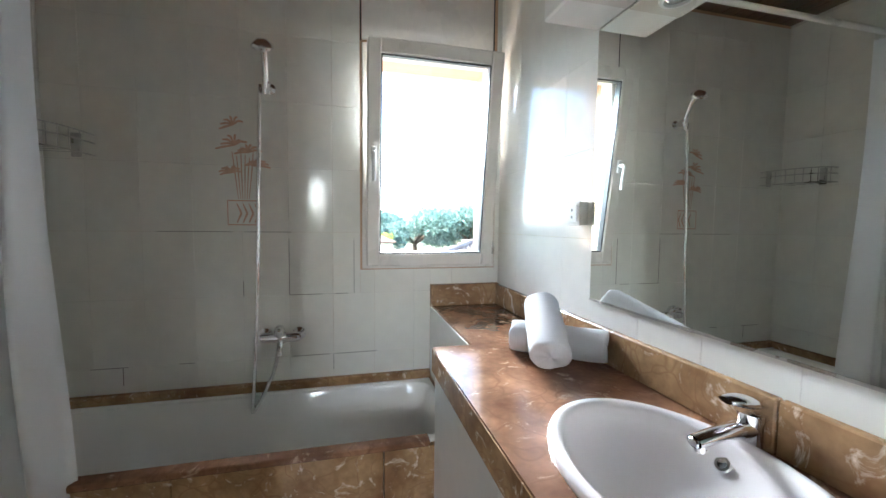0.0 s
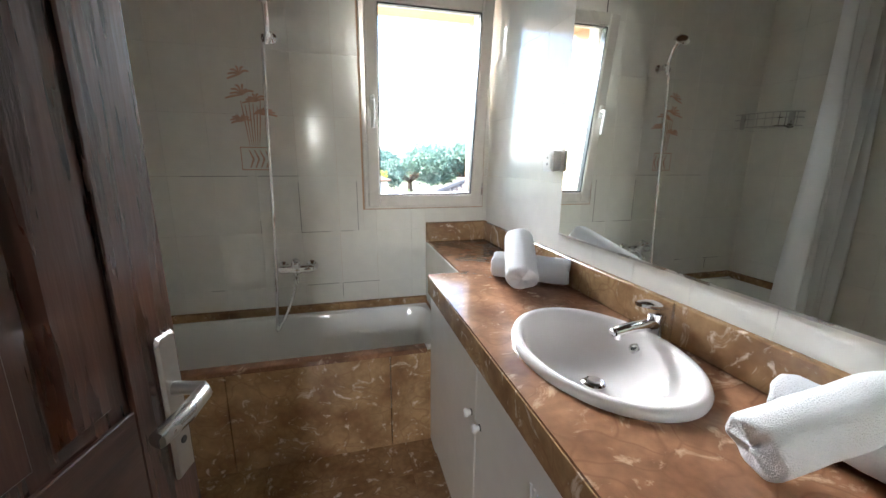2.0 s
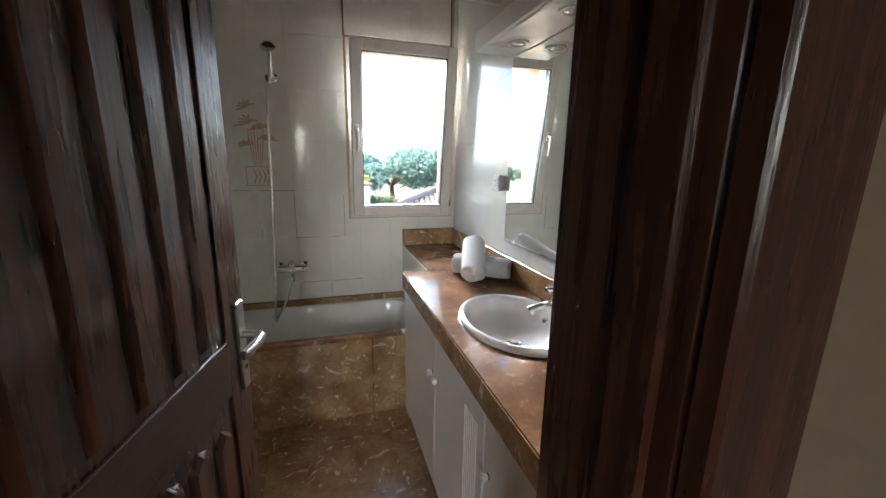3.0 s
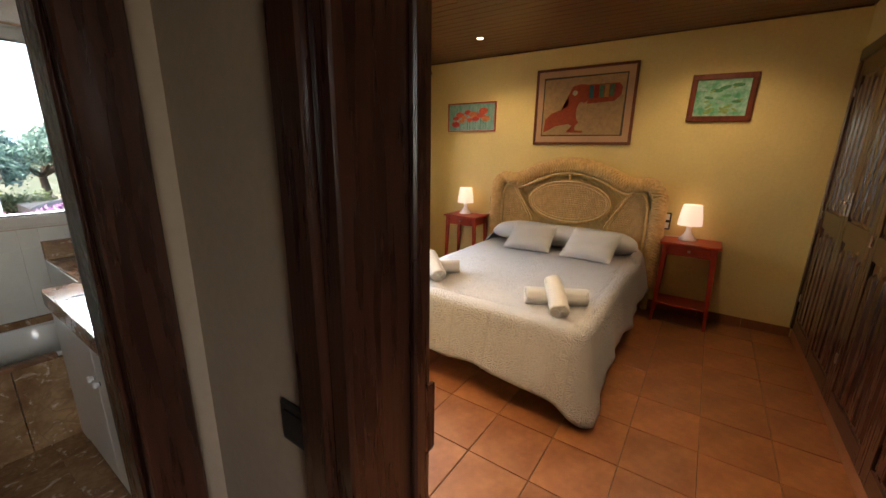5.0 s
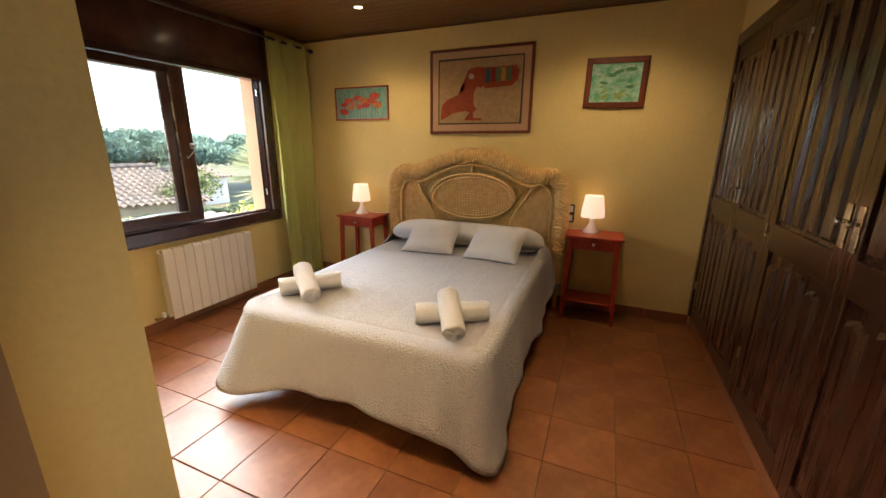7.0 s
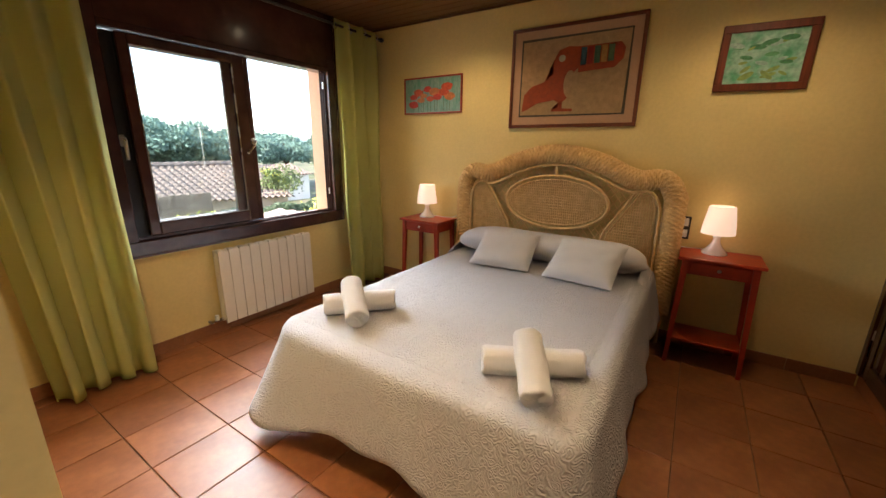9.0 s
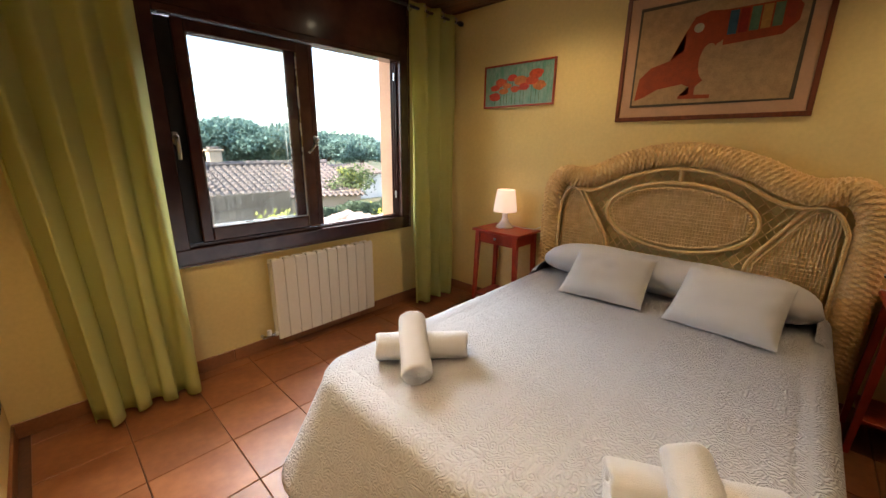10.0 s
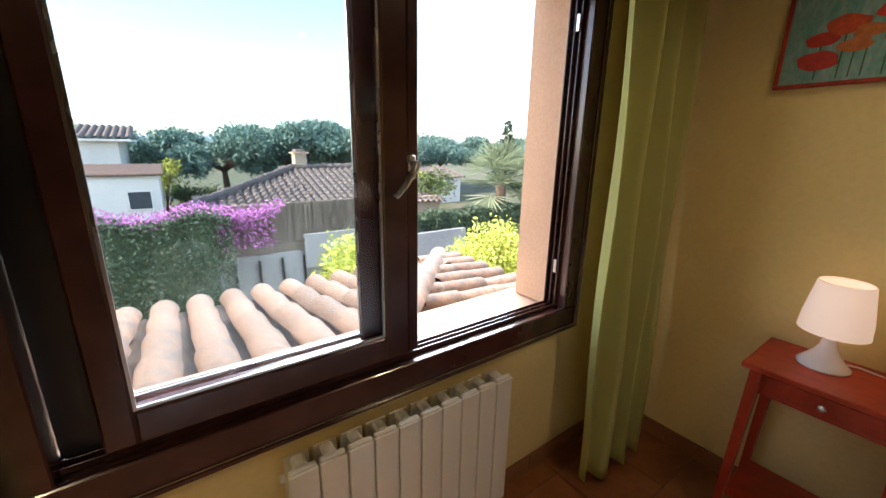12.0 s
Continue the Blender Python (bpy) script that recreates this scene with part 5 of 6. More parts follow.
def picture(name, m, w, h, bar, frame_mat, art, label, mat_width=0.0, mat_mat=None):
    """A framed picture on the wall that faces -x; local x runs along the wall, z up, -y out."""
    p = thing(name, m, label, "picture", "pictures over the bed")
    for nm, b in (("frame_bar", (-w / 2, w / 2, -0.022, 0, -h / 2, -h / 2 + bar)), ("frame_bar", (-w / 2, w / 2, -0.022, 0, h / 2 - bar, h / 2)), ("frame_bar", (-w / 2, -w / 2 + bar, -0.022, 0, -h / 2 + bar, h / 2 - bar)), ("frame_bar", (w / 2 - bar, w / 2, -0.022, 0, -h / 2 + bar, h / 2 - bar))):
        part(nm, boxes(b, bevel=0.003), frame_mat, p)
    iw, ih = w / 2 - bar, h / 2 - bar
    if mat_mat:
        part("mount", boxes((-iw, iw, -0.012, -0.002, -ih, ih)), mat_mat, p)
    art(p, iw - mat_width, ih - mat_width)
    return p


def flat(parent, name, pts, y, mat, thick=0.0012):
    """A flat patch of colour: an outline of (x, z) points."""
    bm = bmesh.new()
    a = [bm.verts.new((x, y, z)) for x, z in pts]
    b = [bm.verts.new((x, y - thick, z)) for x, z in pts]
    bm.faces.new(b)
    for k in range(len(pts)):
        j = (k + 1) % len(pts)
        bm.faces.new((a[k], a[j], b[j], b[k]))
    bmesh.ops.triangulate(bm, faces=[f for f in bm.faces if len(f.verts) > 4])
    return part(name, bm, mat, parent)


def oval(cx, cz, rx, rz, n=20, a0=0, a1=2 * math.pi):
    return [(cx + rx * math.cos(a0 + (a1 - a0) * k / n), cz + rz * math.sin(a0 + (a1 - a0) * k / n)) for k in range(n)]


def art_wool(p, w, h):
    """Woven wool picture of plain shapes: a red mass and a bar of coloured stripes on a sand ground."""
    wool = lambda n, c: material(n, c, 0.95, vary=0.22, scale=30, grain=160, bump=0.8)
    sand, red, edge = wool("sand_wool", (0.50, 0.32, 0.16)), wool("rust_wool", (0.40, 0.07, 0.025)), wool("dark_wool", (0.10, 0.08, 0.055))
    part("ground", boxes((-w, w, -0.0155, -0.012, -h, h), bevel=0.002), edge, p)
    flat(p, "field", [(-w + 0.012, -h + 0.015), (w - 0.02, -h + 0.01), (w - 0.01, h - 0.012), (-w + 0.015, h - 0.02)], -0.016, sand)
    k = w / 0.40
    body = [(-0.375, -0.25), (-0.36, -0.12), (-0.30, -0.06), (-0.20, -0.03), (-0.135, 0.02), (-0.135, 0.12), (-0.10, 0.19), (-0.03, 0.21), (0.05, 0.20), (0.05, 0.05), (0.02, 0.03), (0.035, -0.06), (0.01, -0.13), (-0.06, -0.2), (-0.12, -0.17), (-0.25, -0.19), (-0.33, -0.235)]
    flat(p, "rust_shape", [(x * k, z) for x, z in body], -0.0175, red, 0.002)
    flat(p, "rust_bar", [(0.05 * k, 0.02), (0.30 * k, 0.035), (0.355 * k, 0.09), (0.36 * k, 0.16), (0.33 * k, 0.2), (0.05 * k, 0.2)], -0.0175, red, 0.002)
    flat(p, "tan_patch", [(x * k, z) for x, z in oval(-0.005, -0.06, 0.045, 0.1)], -0.0198, sand, 0.001)
    flat(p, "pale_ring", [(x * k, z) for x, z in oval(-0.075, 0.13, 0.025, 0.025, 14)], -0.0198, wool("pale_wool", (0.5, 0.45, 0.32)), 0.001)
    flat(p, "rust_foot", [(-0.13 * k, -0.255), (0.03 * k, -0.26), (0.03 * k, -0.24), (-0.05 * k, -0.235), (-0.05 * k, -0.19), (-0.08 * k, -0.19), (-0.08 * k, -0.235), (-0.13 * k, -0.24)], -0.0175, red, 0.002)
    cols = ((0.05, 0.14, 0.2), (0.33, 0.03, 0.02), (0.1, 0.2, 0.12), (0.5, 0.25, 0.07), (0.12, 0.2, 0.11), (0.4, 0.06, 0.03))
    for i, c in enumerate(cols):
        x = 0.062 + 0.047 * i
        flat(p, "stripe", [(x * k, 0.07 + 0.002 * i), ((x + 0.04) * k, 0.07 + 0.002 * i), ((x + 0.04) * k, 0.19), (x * k, 0.192)], -0.0198, wool("striped_wool", c), 0.001)


def art_poppies(p, w, h):
    ground = material("poppy_field_paint", (0.12, 0.34, 0.27), 0.45, vary=0.3, scale=18, grain=60, second=(0.26, 0.42, 0.38), stretch=(2, 1, 0.7))
    reds = [material("poppy_paint", c, 0.45, vary=0.3, scale=40) for c in ((0.62, 0.035, 0.015), (0.68, 0.09, 0.025), (0.66, 0.2, 0.05))]
    stem = material("stem_paint", (0.04, 0.10, 0.03), 0.5)
    part("canvas", boxes((-w, w, -0.012, -0.004, -h, h)), ground, p)
    rnd = random.Random(8)
    spots = [(-0.22, -0.01), (-0.16, 0.03), (-0.1, 0.0), (-0.05, 0.055), (-0.02, -0.03), (0.03, 0.03), (0.06, -0.02), (0.17, 0.07), (0.2, -0.02), (-0.22, -0.08), (0.13, 0.02), (-0.13, -0.04)]
    for i, (x, z) in enumerate(spots):
        flat(p, "stem_stroke", [(x - 0.002, -h + 0.01), (x + 0.002, -h + 0.01), (x + 0.004, z), (x, z)], -0.012, stem, 0.0006)
    for i, (x, z) in enumerate(spots):
        r = 0.031 + 0.018 * rnd.random()
        n = 14
        pts = [(x + r * 1.35 * math.cos(a) * (0.85 + 0.25 * rnd.random()), z + r * 0.75 * math.sin(a) * (0.8 + 0.3 * rnd.random())) for a in [2 * math.pi * q / n for q in range(n)]]
        flat(p, "bloom", pts, -0.0128 - 0.0001 * i, reds[i % 3], 0.0006)


def art_green(p, w, h):
    ground = material("green_landscape_paint", (0.07, 0.38, 0.2), 0.4, vary=0.4, scale=14, grain=50, second=(0.38, 0.62, 0.52))
    part("canvas", boxes((-w, w, -0.012, -0.004, -h, h)), ground, p)
    rnd = random.Random(3)
    tones = [material("leaf_paint", c, 0.4, vary=0.3, scale=30) for c in ((0.06, 0.28, 0.12), (0.1, 0.36, 0.16), (0.28, 0.42, 0.12), (0.35, 0.55, 0.5))]
    for i in range(26):
        x, z = rnd.uniform(-w * 0.85, w * 0.75), rnd.uniform(-h * 0.8, h * 0.7)
        a, r = rnd.uniform(-0.7, 0.7), rnd.uniform(0.02, 0.045)
        pts = [(x + r * math.cos(q) * math.cos(a) - 0.35 * r * math.sin(q) * math.sin(a), z + r * math.cos(q) * math.sin(a) + 0.35 * r * math.sin(q) * math.cos(a)) for q in [2 * math.pi * j / 10 for j in range(10)]]
        pts = [(max(-w, min(w, px)), max(-h, min(h, pz))) for px, pz in pts]
        flat(p, "brush_stroke", pts, -0.012 - 0.00015 * i, tones[i % 4 if z > -h * 0.4 else 2], 0.0006)


LAMP_W = 0.008
bedspread_thing()
headboard()
bolster(pose(3.84, -0.325, 0.575), 1.50, 0.205, "long white quilted bolster across the head of the bed")
pillow(pose(3.555, -0.115, 0.685, 0, -29, 6) @ pose(0, 0, 0, 0, 0, 90), 0.46, 0.40, 0.10, "small square white cushion leaning on the bolster", "cushions on the bed", 13)
pillow(pose(3.545, -0.71, 0.69, 0, -29, -4) @ pose(0, 0, 0, 0, 0, 90), 0.46, 0.42, 0.10, "small square white cushion leaning on the bolster", "cushions on the bed", 14)
GT = "rolled towels on the bed"
towel(pose(2.22, -0.83, 0.632, 0, 0, -62), 0.38, 0.058, "white rolled towel lying on the bedspread", GT, 21)
towel(pose(2.13, -0.86, 0.672, 0, 18, -151), 0.29, 0.054, "white rolled towel laid across another roll", GT, 22)
towel(pose(2.27, 0.15, 0.632, 0, 0, -42), 0.36, 0.058, "white rolled towel lying on the bedspread", GT, 23)
towel(pose(2.20, 0.12, 0.672, 0, 18, -128), 0.29, 0.054, "white rolled towel laid across another roll", GT, 24)
nightstand(pose(3.945, 0.885, 0), "red painted nightstand with a drawer, in the window corner")
nightstand(pose(3.945, -1.475, 0), "red painted nightstand with a drawer, near the wardrobe")
table_lamp(pose(3.99, 0.935, 0.765) @ Matrix.Scale(1.2, 4), "small white table lamp, lit, on a red nightstand", -1)
table_lamp(pose(4.0, -1.44, 0.765) @ Matrix.Scale(1.2, 4), "small white table lamp, lit, on a red nightstand", 1)
for y in (0.62, -1.24):
    s = plate("wall_socket", pose(4.13, y, 0.90, 0, 0, -90), "dark framed wall socket beside the headboard, with a plug", "socket", PLATE_DARK, PLATE_WHITE, 2)
    part("plug", lathe(bmesh.new(), [(0, 0.03), (0.012, 0.028), (0.018, 0.01), (0.018, 0)], 16, pose(0, -0.012, -0.04, 90, 0, 0)), PLATE_WHITE, s, smooth="auto")
plate("wall_socket", pose(0.99, 1.55, 0.30, 0, 0, 90), "dark framed wall socket low on the yellow wall", "socket", PLATE_DARK, BLACK, 1)
radiator()
curtain(1.12, 1.76, 1.28, 1.76, 4.2, 1, "lime green eyelet curtain hanging to the floor")
curtain(3.47, 4.04, 3.50, 3.98, 3.2, 2, "lime green eyelet curtain hanging in the corner")
curtain_rail()
bedroom_window()
wardrobe()
picture("picture_frame", pose(4.13, 0.969, 1.918, 0, 0, -90), 0.665, 0.335, 0.014, RED_WOOD, art_poppies, "poppy field picture in a thin red frame")
MOUNT = material("sand_mount_board", (0.55, 0.33, 0.2), 0.8, vary=0.1)
BROWN_BAR = wood("red_brown_frame", (0.2, 0.045, 0.02), (0.12, 0.03, 0.014), 0.35)
picture("picture_frame", pose(4.13, -0.337, 1.983, 0, 0, -90), 0.995, 0.757, 0.026, BROWN_BAR, art_wool, "large woven wool picture of coloured shapes, brown frame", 0.06, MOUNT)
picture("picture_frame", pose(4.13, -1.50, 1.995, 0, 0, -90) @ pose(0, 0, 0, 0, 1.2, 0), 0.465, 0.385, 0.045, BROWN_BAR, art_green, "green landscape picture in a broad red-brown frame")

# ---- lit ceiling spots ----
for x in (3.43, 1.3):
    for y in (0.49, -0.50, -1.47):
        if (x, y) == (3.43, -0.50):
            continue
        s = thing("ceiling_spot", pose(x, y, CEIL), "small recessed ceiling spotlight, lit", "lamp", "ceiling spots")
        part("ring", lathe(bmesh.new(), [(0.042, 0.0), (0.041, -0.005), (0.03, -0.006), (0.028, 0.0)], 24), STEEL, s, smooth="auto")
        part("lens", lathe(bmesh.new(), [(0.028, -0.003), (0, -0.004)], 20), SPOT_GLOW, s)
        data = bpy.data.lights.new("spot_beam", "SPOT")
        data.energy, data.color, data.spot_size, data.spot_blend, data.shadow_soft_size = (SPOT_FOOT if x < 2 else SPOT_HEAD), (1.0, 0.74, 0.46), radians(90 if x < 2 else 140), 0.7, 0.03
        beam = new("spot_beam", data)
        beam.parent = s
        beam.location = (0, 0, -0.02)

# ---- outside ----
G = -2.9
GROUND = material("dry_garden_soil", (0.20, 0.17, 0.11), 0.95, vary=0.3, scale=0.6, grain=8, bump=0.5, second=(0.10, 0.13, 0.05))
PAVE = material("grey_paving", (0.34, 0.33, 0.33), 0.85, vary=0.15, scale=0.8, grain=12)
HOUSE_WHITE = material("white_house_render", (0.78, 0.74, 0.68), 0.9, vary=0.08, scale=0.6, grain=20)
HOUSE_OCHRE = material("ochre_house_render", (0.55, 0.42, 0.30), 0.9, vary=0.12, scale=0.6, grain=20)
OLD_TILE = material("weathered_roof_tile", (0.27, 0.15, 0.1), 0.85, vary=0.3, scale=14, grain=40, bump=0.6, second=(0.13, 0.085, 0.065), random_tint=0.3)
FAR_TILE = material("grey_brown_roof_tile", (0.24, 0.19, 0.17), 0.85, vary=0.3, scale=3, grain=9, second=(0.17, 0.14, 0.125))
CANE = material("dry_reed_screen", (0.30, 0.25, 0.20), 0.95, vary=0.35, scale=3, grain=25, stretch=(12, 12, 0.6))
BARK = material("pine_bark", (0.14, 0.09, 0.06), 0.95, vary=0.3, scale=4, grain=20, bump=0.8)
DARK_GLASS = material("dim_window_glass", (0.08, 0.09, 0.1), 0.1)


def leaves(name, colour, vary, light=0.25):
    """Foliage: each leaf its own tone, a little light coming through."""
    mat = bpy.data.materials.new(name)
    mat.use_nodes = True
    nt = mat.node_tree
    b, o = nt.nodes["Principled BSDF"], nt.nodes["Material Output"]
    geo, hsv, mr, tl, mx = (nt.nodes.new("ShaderNode" + k) for k in ("NewGeometry", "HueSaturation", "MapRange", "BsdfTranslucent", "MixShader"))
    hsv.inputs["Color"].default_value = (*colour, 1)
    mr.inputs["To Min"].default_value, mr.inputs["To Max"].default_value = 1 - vary, 1 + vary
    mx.inputs[0].default_value = light
    b.inputs["Roughness"].default_value = 0.6
    for p, q in ((geo.outputs["Random Per Island"], mr.inputs[0]), (mr.outputs[0], hsv.inputs["Value"]), (hsv.outputs[0], b.inputs["Base Color"]), (hsv.outputs[0], tl.inputs[0]), (b.outputs[0], mx.inputs[1]), (tl.outputs[0], mx.inputs[2]), (mx.outputs[0], o.inputs[0])):
        nt.links.new(p, q)
    return mat


# distance haze is mixed into the pine colour, paler and bluer than needles
PINE, SHRUB, HEDGE, FLOWER, PALM, CITRUS, FARGREEN = (leaves("hazed_pine_needles", (0.15, 0.25, 0.21), 0.4), leaves("garden_leaves", (0.10, 0.14, 0.05), 0.5), leaves("hedge_leaves", (0.09, 0.13, 0.075), 0.45),
                                                   leaves("magenta_blossom", (0.52, 0.2, 0.46), 0.4, 0.35), leaves("palm_leaf", (0.22, 0.26, 0.15), 0.4), leaves("lemon_leaves", (0.40, 0.42, 0.08), 0.45, 0.4), leaves("far_leaves", (0.07, 0.10, 0.06), 0.5))


def foliage(count, sampler, size, seed):
    """One mesh of small crossed leaf blades at places that sampler draws."""
    rng = np.random.default_rng(seed)
    p = sampler(rng, count)
    n = len(p)
    d = rng.normal(size=(n, 3))
    d /= np.linalg.norm(d, axis=1)[:, None]
    e = np.cross(d, rng.normal(size=(n, 3)))
    e /= np.linalg.norm(e, axis=1)[:, None]
    s = size * rng.uniform(0.6, 1.4, (n, 1))
    quad = np.stack([p - d * s, p - e * s * 0.4, p + d * s, p + e * s * 0.4], 1).reshape(-1, 3)
    me = bpy.data.meshes.new("leaves")
    me.from_pydata(quad.tolist(), [], np.arange(4 * n).reshape(n, 4).tolist())
    return me


def leaf_part(name, me, mat, parent, label=""):
    me.materials.append(mat)
    ob = new(name, me)
    ob.parent = parent
    if label:
        ob["label"] = label
    return ob


def clumps(centres, radii, flat_z=0.6, shell=0.5):
    """Draws places in uneven clumps, denser towards their skins."""
    centres, radii = np.array(centres, float), np.array(radii, float)

    def f(rng, n):
        k = rng.choice(len(centres), n, p=radii ** 2 / (radii ** 2).sum())
        d = rng.normal(size=(n, 3))
        d /= np.linalg.norm(d, axis=1)[:, None]
        r = radii[k][:, None] * rng.uniform(shell, 1.0, (n, 1)) * (1 + 0.15 * rng.normal(size=(n, 1)))
        return centres[k] + d * r * np.array([1, 1, flat_z])
    return f


def umbrella_pine(x, y, height, spread, seed):
    t = thing("umbrella_pine", pose(x, y, G), "tall umbrella pine with a broad haze-tinted green crown", "tree", "pines behind the houses")
    rnd = random.Random(seed)
    fork = height * 0.5
    bm = tube(bmesh.new(), [(0, 0, 0), (0.1, 0, fork * 0.5), (0.05, 0.1, fork)], [0.28, 0.22, 0.18], 8)
    cs, rs = [], []
    for k in range(11):
        a = 2 * math.pi * k / 11 + rnd.random()
        r = spread * (0.25 + 0.7 * rnd.random())
        end = Vector((r * math.cos(a), r * math.sin(a), height * (0.74 + 0.18 * rnd.random()) - 0.1 * r))
        tube(bm, [(0.05, 0.1, fork - 0.2), (end.x * 0.5, end.y * 0.5, (fork + end.z) / 2), end], [0.13, 0.09, 0.04], 6)
        for j in range(3):
            cs.append((end.x + rnd.uniform(-0.9, 0.9), end.y + rnd.uniform(-0.9, 0.9), end.z + rnd.uniform(-1.0, 0.45)))
            rs.append(spread * rnd.uniform(0.24, 0.4))
    part("trunk", bm, BARK, t, smooth=True)
    leaf_part("crown", foliage(34000, clumps(cs, rs, 0.62, 0.3), 0.15, seed), PINE, t)


def bush(name, x, y, z, w, h, count, size, mat, label, category, seed, group=""):
    t = thing(name, pose(x, y, z), label, category, group)
    rnd = random.Random(seed)
    cs, rs = [], []
    bm = bmesh.new()
    for k in range(12):
        c = Vector((rnd.uniform(-w, w) * 0.6, rnd.uniform(-w, w) * 0.6, h * rnd.uniform(0.35, 0.85)))
        tube(bm, [(c.x * 0.1, c.y * 0.1, 0), (c.x * 0.5, c.y * 0.5, c.z * 0.6), c], [0.05, 0.03, 0.012], 6)
        cs.append(c)
        rs.append(w * rnd.uniform(0.28, 0.5))
    part("branches", bm, BARK, t)
    leaf_part("crown", foliage(count, clumps([tuple(c) for c in cs], rs, 0.9, 0.3), size, seed), mat, t)
    return t


def slab_leaves(x0, x1, y0, y1, z0, z1):
    def f(rng, n):
        p = rng.uniform((x0, y0, z0), (x1, y1, z1), (n, 3))
        side = rng.integers(0, 3, n)
        p[side == 0, 1] = y0 + 0.12 * rng.random((side == 0).sum())
        p[side == 1, 2] = z1 - 0.2 * rng.random((side == 1).sum()) ** 2
        p[:, 2] += 0.1 * np.sin(p[:, 0] * 3) * (p[:, 2] > z1 - 0.4)
        return p
    return f


def tiled_roof(parent, name, x0, x1, y_low, z_low, y_high, z_high, pitch, mat):
    """Rows of half-round tiles from eave to ridge as one relief sheet."""
    cols = int((x1 - x0) / pitch)
    bm = bmesh.new()
    rowsn = max(4, int(math.hypot(y_high - y_low, z_high - z_low) / (pitch * 1.7)))

    def f(u, v):
        ph = u * cols
        r = abs(math.sin(math.pi * ph)) * pitch * 0.45
        step = (v * rowsn) % 1.0
        return Vector((x0 + (x1 - x0) * u, y_low + (y_high - y_low) * v, z_low + (z_high - z_low) * v + r - step * pitch * 0.55))
    grid(bm, cols * 4, rowsn * 2, f)
    return part(name, bm, mat, parent)


def neighbour_house():
    h = thing("neighbour_house", pose(0, 0, 0), "low house with an old tiled hip roof behind a reed fence", "house")
    part("wall", boxes((3.0, 14.0, 17.6, 26, G, -1.0)), HOUSE_OCHRE, h)
    bm = bmesh.new()
    cols, courses = 34, 12

    def slope(u, v):
        """Half-round tiles in columns; the hip cuts the columns off on the west side."""
        x = 2.6 + 11.6 * u
        up = v * min(1.0, max(0.02, (x - 2.6) / 4.9))
        swell = abs(math.sin(math.pi * u * cols)) ** 0.7 * 0.15
        return Vector((x, 17.2 + 4.3 * up, -0.82 - 0.045 * (x - 2.6) * (1 - up) + 1.12 * up + swell - ((up * courses) % 1.0) * 0.10))
    grid(bm, cols * 8, courses * 6, slope)
    part("roof", bm, FAR_TILE, h)
    part("hip_tiles", tube(bmesh.new(), [(2.6 + 4.9 * k / 24, 17.2 + 4.3 * k / 24, -0.72 + 1.14 * k / 24) for k in range(25)], [0.13 + 0.03 * (k % 2) for k in range(25)], 8), FAR_TILE, h)
    part("ridge_tiles", tube(bmesh.new(), [(7.5 + 6.7 * k / 30, 21.5, 0.40) for k in range(31)], [0.13 + 0.03 * (k % 2) for k in range(31)], 8), FAR_TILE, h)
    part("back_slope", boxes((7.7, 14.2, 21.5, 25.5, -0.9, 0.25)), FAR_TILE, h)
    bm = boxes((7.6, 8.2, 21.4, 22.0, 0.4, 1.05), bevel=0.02)
    box(bm, 7.5, 8.3, 21.3, 22.1, 1.05, 1.15, 0.02)
    ch = part("chimney", bm, HOUSE_OCHRE, h)
    part("chimney_cap", boxes((7.65, 8.15, 21.45, 21.95, 1.16, 1.28), bevel=0.02), FAR_TILE, ch)
    a = thing("roof_antenna", pose(11.5, 21.0, 0.5), "thin television antenna on the tiled roof", "antenna")
    part("mast", tube(bmesh.new(), [(0, 0, -0.2), (0, 0, 2.0)], 0.025, 6), STEEL, a)
    part("boom", tube(bmesh.new(), [(-0.6, 0, 1.7), (0.7, 0, 1.8)], 0.015, 6), STEEL, a)
    for k in range(6):
        part("element", tube(bmesh.new(), [(-0.5 + 0.2 * k, -0.3, 1.71 + 0.015 * k), (-0.5 + 0.2 * k, 0.3, 1.71 + 0.015 * k)], 0.008, 5), STEEL, a)


def white_house():
    h = thing("white_house", pose(0, 0, 0), "white rendered house with a flat tiled edge and a small window", "house")
    part("wall", boxes((-6.0, 1.9, 17.0, 24, G, 0.42)), HOUSE_WHITE, h)
    part("roof", boxes((-6.2, 2.05, 16.85, 24.2, 0.421, 0.5), bevel=0.02), OLD_TILE, h, "thin red roof edge")
    w = part("window", boxes((0.95, 1.7, 16.95, 17.0, -0.72, -0.05), bevel=0.01), HOUSE_WHITE, h)
    part("pane", boxes((1.03, 1.62, 16.94, 16.949, -0.66, -0.1)), DARK_GLASS, w)
    u = thing("upper_house", pose(0, 0, 0), "white house with a pitched roof further up the street", "house")
    part("wall", boxes((-4.5, 0.4, 26, 33, G, 1.5)), HOUSE_WHITE, u)
    bm = bmesh.new()
    box(bm, -5.0, 1.0, 25.6, 33.5, 1.5, 1.62, 0.02)
    part("roof_edge", bm, HOUSE_WHITE, u)
    tiled_roof(u, "roof", -5.0, 1.0, 25.6, 1.63, 29.5, 2.3, 0.3, FAR_TILE)


